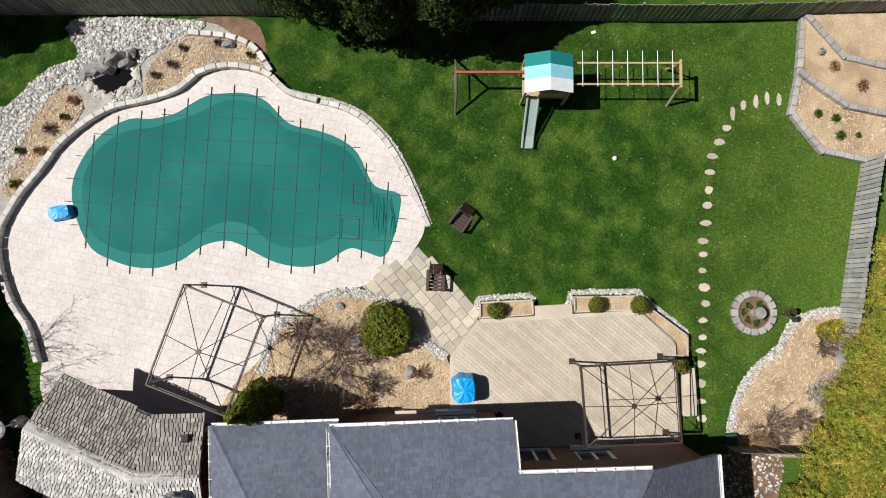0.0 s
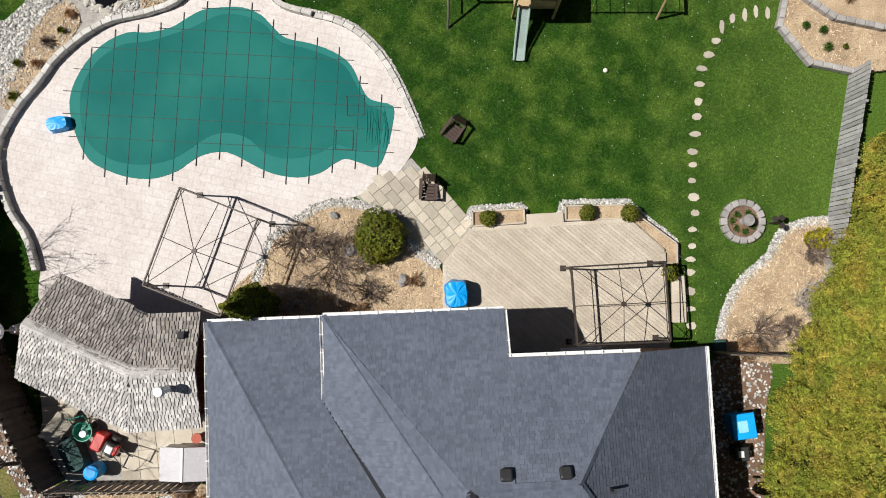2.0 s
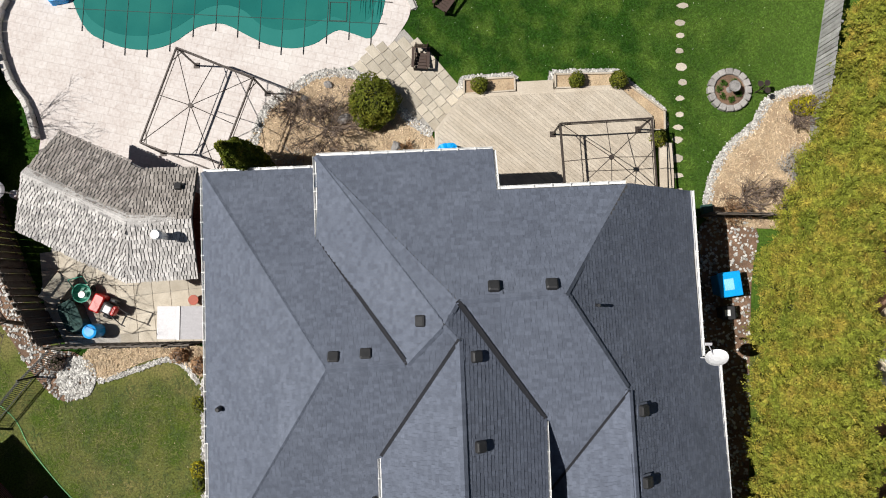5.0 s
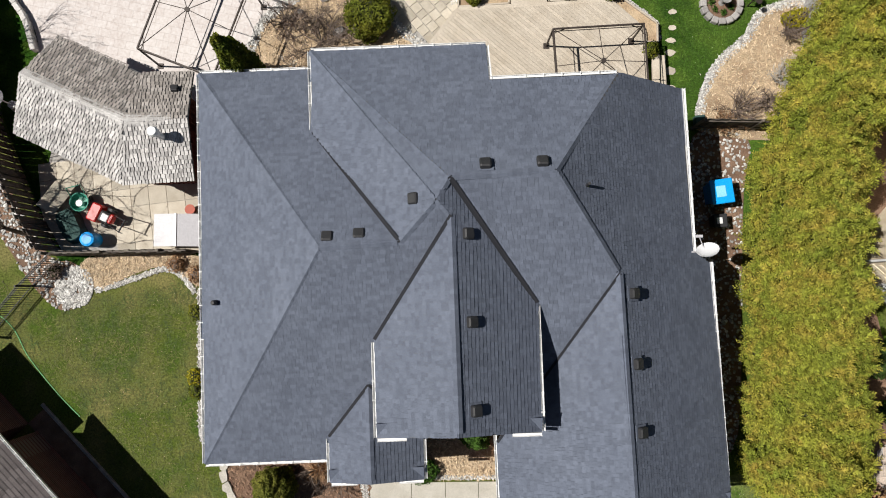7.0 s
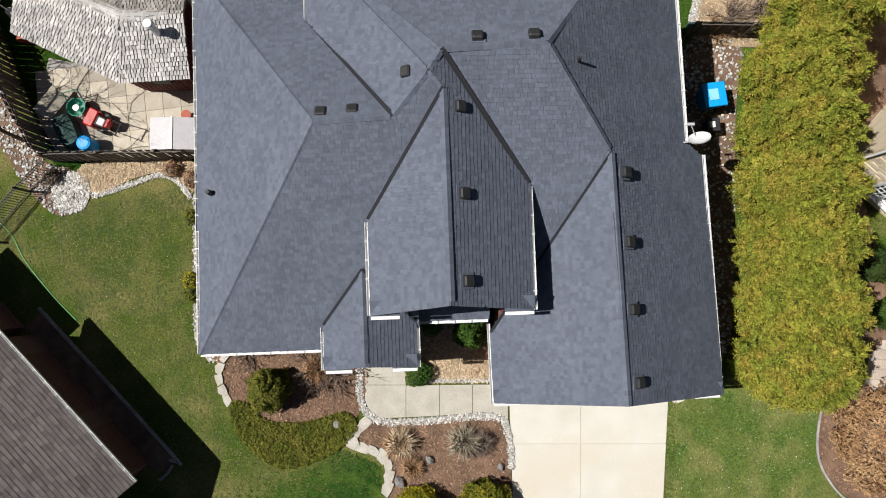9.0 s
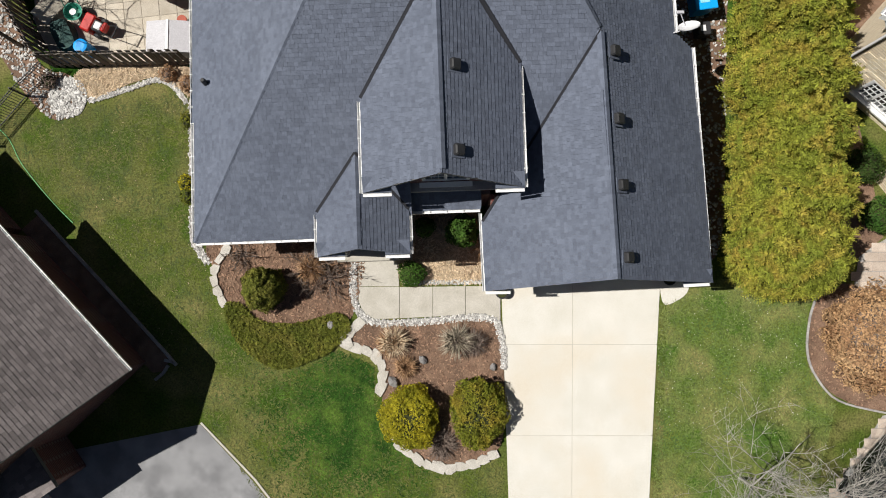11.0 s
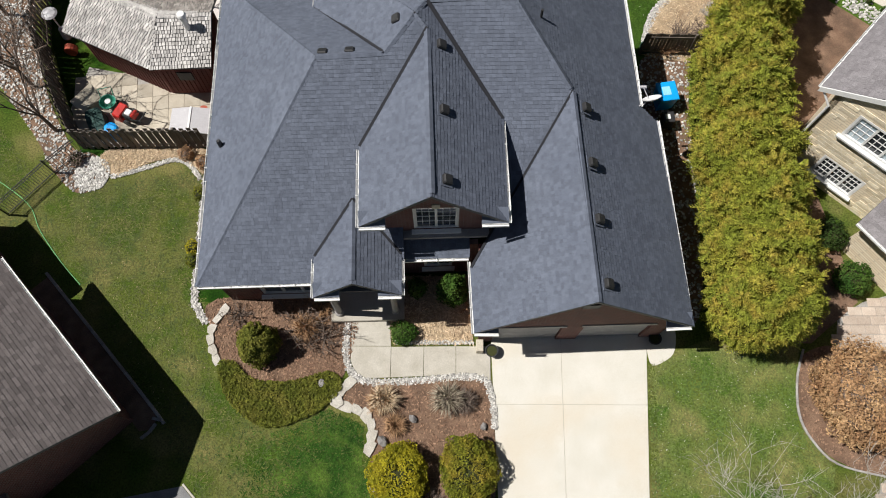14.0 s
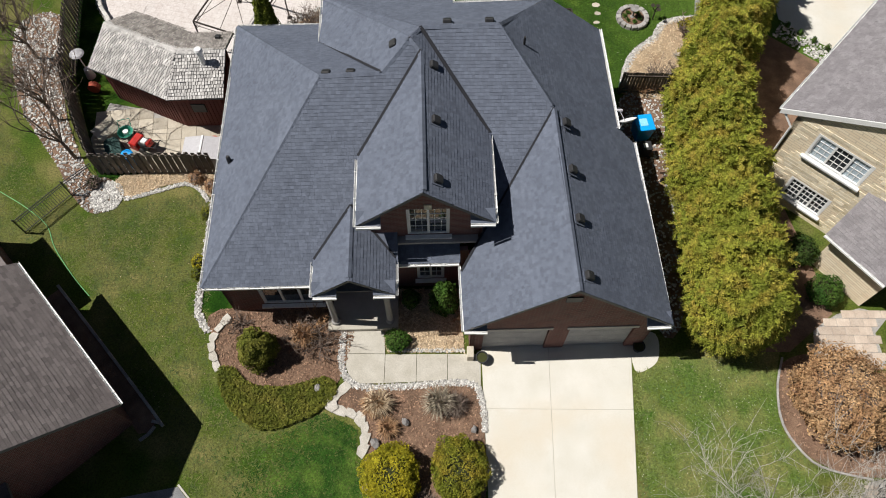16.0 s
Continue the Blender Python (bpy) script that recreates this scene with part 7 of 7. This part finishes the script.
# ---- bare trees ----
def bare_tree(x, y, h, mat, label, seed, r=0.14, spread=0.75, levels=4, kids=4, lean=(0, 0), trunk=1.2):
    t = thing("bare_tree", label, "tree", pose(x, y, 0))
    part("trunk", Geo().tube([(0, 0, -.1), (lean[0] * .3, lean[1] * .3, trunk * .6), (lean[0] * .6, lean[1] * .6, trunk)], [r, r * .85, r * .75], 8), mat, t)
    part("limbwork", twigs((lean[0] * .6, lean[1] * .6, trunk), h, spread, levels, random.Random(seed), r * .5, kids, lean, 4, 0.5), mat, t)


bare_tree(13.4, -28.7, 6.8, "grey_twig", "tall leafless pale-barked tree on the lawn", 601, 0.065, 0.95, 4, 4)
bare_tree(16.7, -29.8, 6.0, "grey_twig", "leafless pale-barked tree beside the paved walk", 602, 0.065, 0.95, 4, 4)
bare_tree(-18.0, -8.4, 4.8, "twig", "leafless tree behind the board fence", 603, 0.1, 0.6, 4, 3, (-0.3, 0.3))
bare_tree(-16.5, -10.75, 4.8, "twig", "leafless multi-stemmed tree at the fence corner", 604, 0.1, 0.6, 4, 3, (-0.4, 0.3))
bare_tree(-20.2, -4.2, 5.0, "twig", "leafless tree behind the board fence", 605, 0.1, 0.6, 4, 4)


# ---- grass tufts and flecks on the lawns ----
def turf(name, poly, count, seed, avoid, label, mat="blade", size=0.07):
    r = random.Random(seed)
    g = Geo()
    for x, y in scatter(poly, count, r, avoid):
        a, s = r.uniform(0, 6.283), size * r.uniform(.5, 1.4)
        dx, dy = math.cos(a) * s, math.sin(a) * s
        z = 0.012 + r.random() * 0.012
        g.add([(x - dx - dy * .3, y - dy + dx * .3, z), (x - dx + dy * .3, y - dy - dx * .3, z), (x + dx, y + dy, z + s * r.uniform(.05, .4))], [(0, 1, 2)])
    return tagged(part(name, g, mat), label, "grass", "", "stuff")


BACK = [(-0.4, 2.4), (-1.5, 5.2), (-2.4, 6.6), (-4.6, 7.9), (-6.8, 8.9), (-6.9, 10.9), (14.8, 10.9), (14.2, 7.1), (15.4, 5.4), (17, 4.9), (16.1, -0.8), (14, -1.4), (11.6, -4.6), (11.3, -6.2), (9.95, -6), (9.95, -1.6), (8, 0), (1.4, -0.3), (-0.9, 1.9)]
turf("back_lawn_grass", BACK, 110000, 1, [], "short green grass of the back lawn")
turf("front_lawn_grass", [(-9.2, -12.6), (-8.4, -20.5), (-7.6, -22.9), (-5.4, -24.5), (-3, -23.5), (-1.3, -24.3), (-1.3, -25.8), (.5, -28.4), (3.8, -28), (3.9, -34), (-3, -34), (-8.4, -26.3), (-14, -18.4), (-15.4, -14.2), (-13.6, -13.3)], 55000, 2, [], "short green grass of the front lawn", "dry_blade")
turf("west_lawn_grass", [(-9.2, -12.9), (-13.4, -13.4), (-15.2, -14.2), (-17.5, -12.6), (-21, -8.5), (-26, -8), (-24, -17), (-16.5, -16.2), (-13.6, -18.2)], 22000, 6, [], "short grass beside the iron fence", "dry_blade")
turf("nw_lawn_grass", [(-15.6, 10.9), (-15.4, 9.7), (-16.6, 9.2), (-18.4, 7.6), (-21, 6.8), (-22, 10.9)], 5000, 7, [], "short grass beyond the stone bed")
turf("side_lawn_grass", [(10.3, -21.7), (12.6, -20.9), (16.4, -21.3), (16.2, -24), (17.4, -25.8), (16, -31), (9.8, -31)], 20000, 3, [], "short green grass beside the driveway", "side_blade")
structure("side_lawn", Geo().prism([(10.0, -34), (16.3, -34), (16.2, -31), (17.2, -26), (16.4, -24.6), (16.2, -23.5), (16.4, -22), (16.9, -20.6), (12.8, -20.6), (10.6, -21.4)], -0.1, 0.012), "side_grass", "yellow-green lawn with dry patches beside the driveway", "lawn")
r = random.Random(91)
lush = Geo()
for k in range(16000):
    x, y = r.gauss(-2.4, 1.5), r.gauss(-26.2, 1.5)
    if inside(x, y, [(-8, -23.2), (-6.6, -24.0), (-5.4, -24.5), (-4.1, -24.2), (-3.0, -23.5), (-1.5, -24.2), (-1.5, -25.8), (-.6, -27.4), (1, -28.6), (3.7, -28.3), (3.7, -33), (-3.6, -33), (-6.4, -28.2)]):
        a, s = r.uniform(0, 6.283), 0.075 * r.uniform(.5, 1.4)
        dx, dy, z = math.cos(a) * s, math.sin(a) * s, 0.016 + r.random() * 0.012
        lush.add([(x - dx - dy * .3, y - dy + dx * .3, z), (x - dx + dy * .3, y - dy - dx * .3, z), (x + dx, y + dy, z + s * r.uniform(.05, .4))], [(0, 1, 2)])
tagged(part("lush_grass", lush, "blade"), "lusher green grass beside the juniper", "grass", "", "stuff")
turf("lawn_flecks", BACK, 900, 4, [], "pale dry leaves scattered on the lawn", "flower_pale", 0.028)
turf("lawn_flecks", [(10.3, -21.7), (12.6, -20.9), (16.4, -21.3), (16.2, -24), (16, -27), (10, -27)], 420, 5, [], "pale dry leaves scattered on the lawn", "flower_pale", 0.028)
turf("lawn_flecks", [(-9.2, -12.9), (-13.4, -13.4), (-15.2, -14.4), (-13.6, -18.2), (-8.6, -25.5), (-7.8, -22)], 500, 8, [], "pale dry leaves scattered on the lawn", "straw", 0.03)


# ---- car on the paved walk ----
car = thing("parked_car", "dark blue-black car parked on the paver walk", "car", pose(19.3, -28.0, 0.05, 0, 0, 46))
M["car_paint"] = plain("dark_car_paint", (0.012, 0.014, 0.022), 0.25)
body = Geo()
prof = [(-2.3, .45), (-2.3, .95), (-1.6, 1.02), (1.1, 1.0), (2.2, .82), (2.3, .5), (2.1, .3), (-2.1, .3)]
for s0, s1 in ((-.88, .88),):
    n = len(prof)
    vs = [(x, s0 * (1 if z < .9 else .93), z) for x, z in prof] + [(x, s1 * (1 if z < .9 else .93), z) for x, z in prof]
    body.add(vs, [tuple(range(n)), tuple(range(2 * n - 1, n - 1, -1))] + [(n + i, n + (i + 1) % n, (i + 1) % n, i) for i in range(n)])
part("body", body, "car_paint", car)
cab = [(-2.0, 1.0, .8), (1.0, 1.0, .8), (.2, 1.48, .62), (-1.5, 1.5, .62)]
part("cabin", Geo().add([(x, -w, z) for x, z, w in cab] + [(x, w, z) for x, z, w in cab], [(0, 1, 2, 3), (7, 6, 5, 4), (0, 4, 5, 1), (1, 5, 6, 2), (2, 6, 7, 3), (3, 7, 4, 0)]), "glass", car, "dark glazed cabin")
part("roof_panel", Geo().box(pose(-.65, 0, 1.5), 1.75, 1.2, .06, .03), "car_paint", car)
for x in (-1.4, 1.45):
    for s in (-1, 1):
        wh = part("wheel", Geo().tube([(x, s * .7, .33), (x, s * .9, .33)], .33, 18), "black", car)
        part("rim", Geo().tube([(x, s * .89, .33), (x, s * .91, .33)], .2, 14), "grey_plastic", wh)
for s in (-1, 1):
    part("tail_light", Geo().box(pose(-2.28, s * .66, .85), .08, .35, .16, .02), "red", car, "red tail light")
    part("headlight", Geo().box(pose(2.2, s * .66, .7), .1, .35, .14, .02), "white", car)
    part("mirror", Geo().box(pose(.75, s * .98, 1.02), .14, .2, .12, .03), "car_paint", car)


# ---- ledge stones on the front of the stone house ----
d = Vector((.737, -.676, 0))
front = next(ob for ob in east.children if ob.name.startswith("stone_front"))
M["ledge"] = material("ledge_stone", (0.74, 0.63, 0.45), (0.86, 0.77, 0.60), 3.0, 14.0, 0.9, 0.5, "object", 0.2, grain=0.5)
rng = random.Random(97)
ledges = [(w, Geo().box(Matrix(), w - 0.014, 0.05, 0.185, 0.006).mesh("ledge_stone", "ledge")) for w in (0.34, 0.5, 0.68, 0.85)]
faced = pose(W0.x, W0.y, 0, 0, 0, math.degrees(math.atan2(d.y, d.x)))
row = 0
east_holes = [(1.15, 3.75, 3.65, 5.25), (1.35, 3.4, .6, 2.15)]
while row < 28:
    z, x = 0.1 + row * 0.2, rng.uniform(-0.3, 0)
    while x < 5.2:
        w, me = rng.choice(ledges)
        if x > 0 and not any(h0 - 0.08 < x + w and x < h1 + 0.08 and z0 - 0.1 < z < z1 + 0.1 for h0, h1, z0, z1 in east_holes):
            shared("ledge_stone", me, faced @ pose(x + w / 2, 0.014 - rng.uniform(0, 0.014), z), front)
        x += w
    row += 1
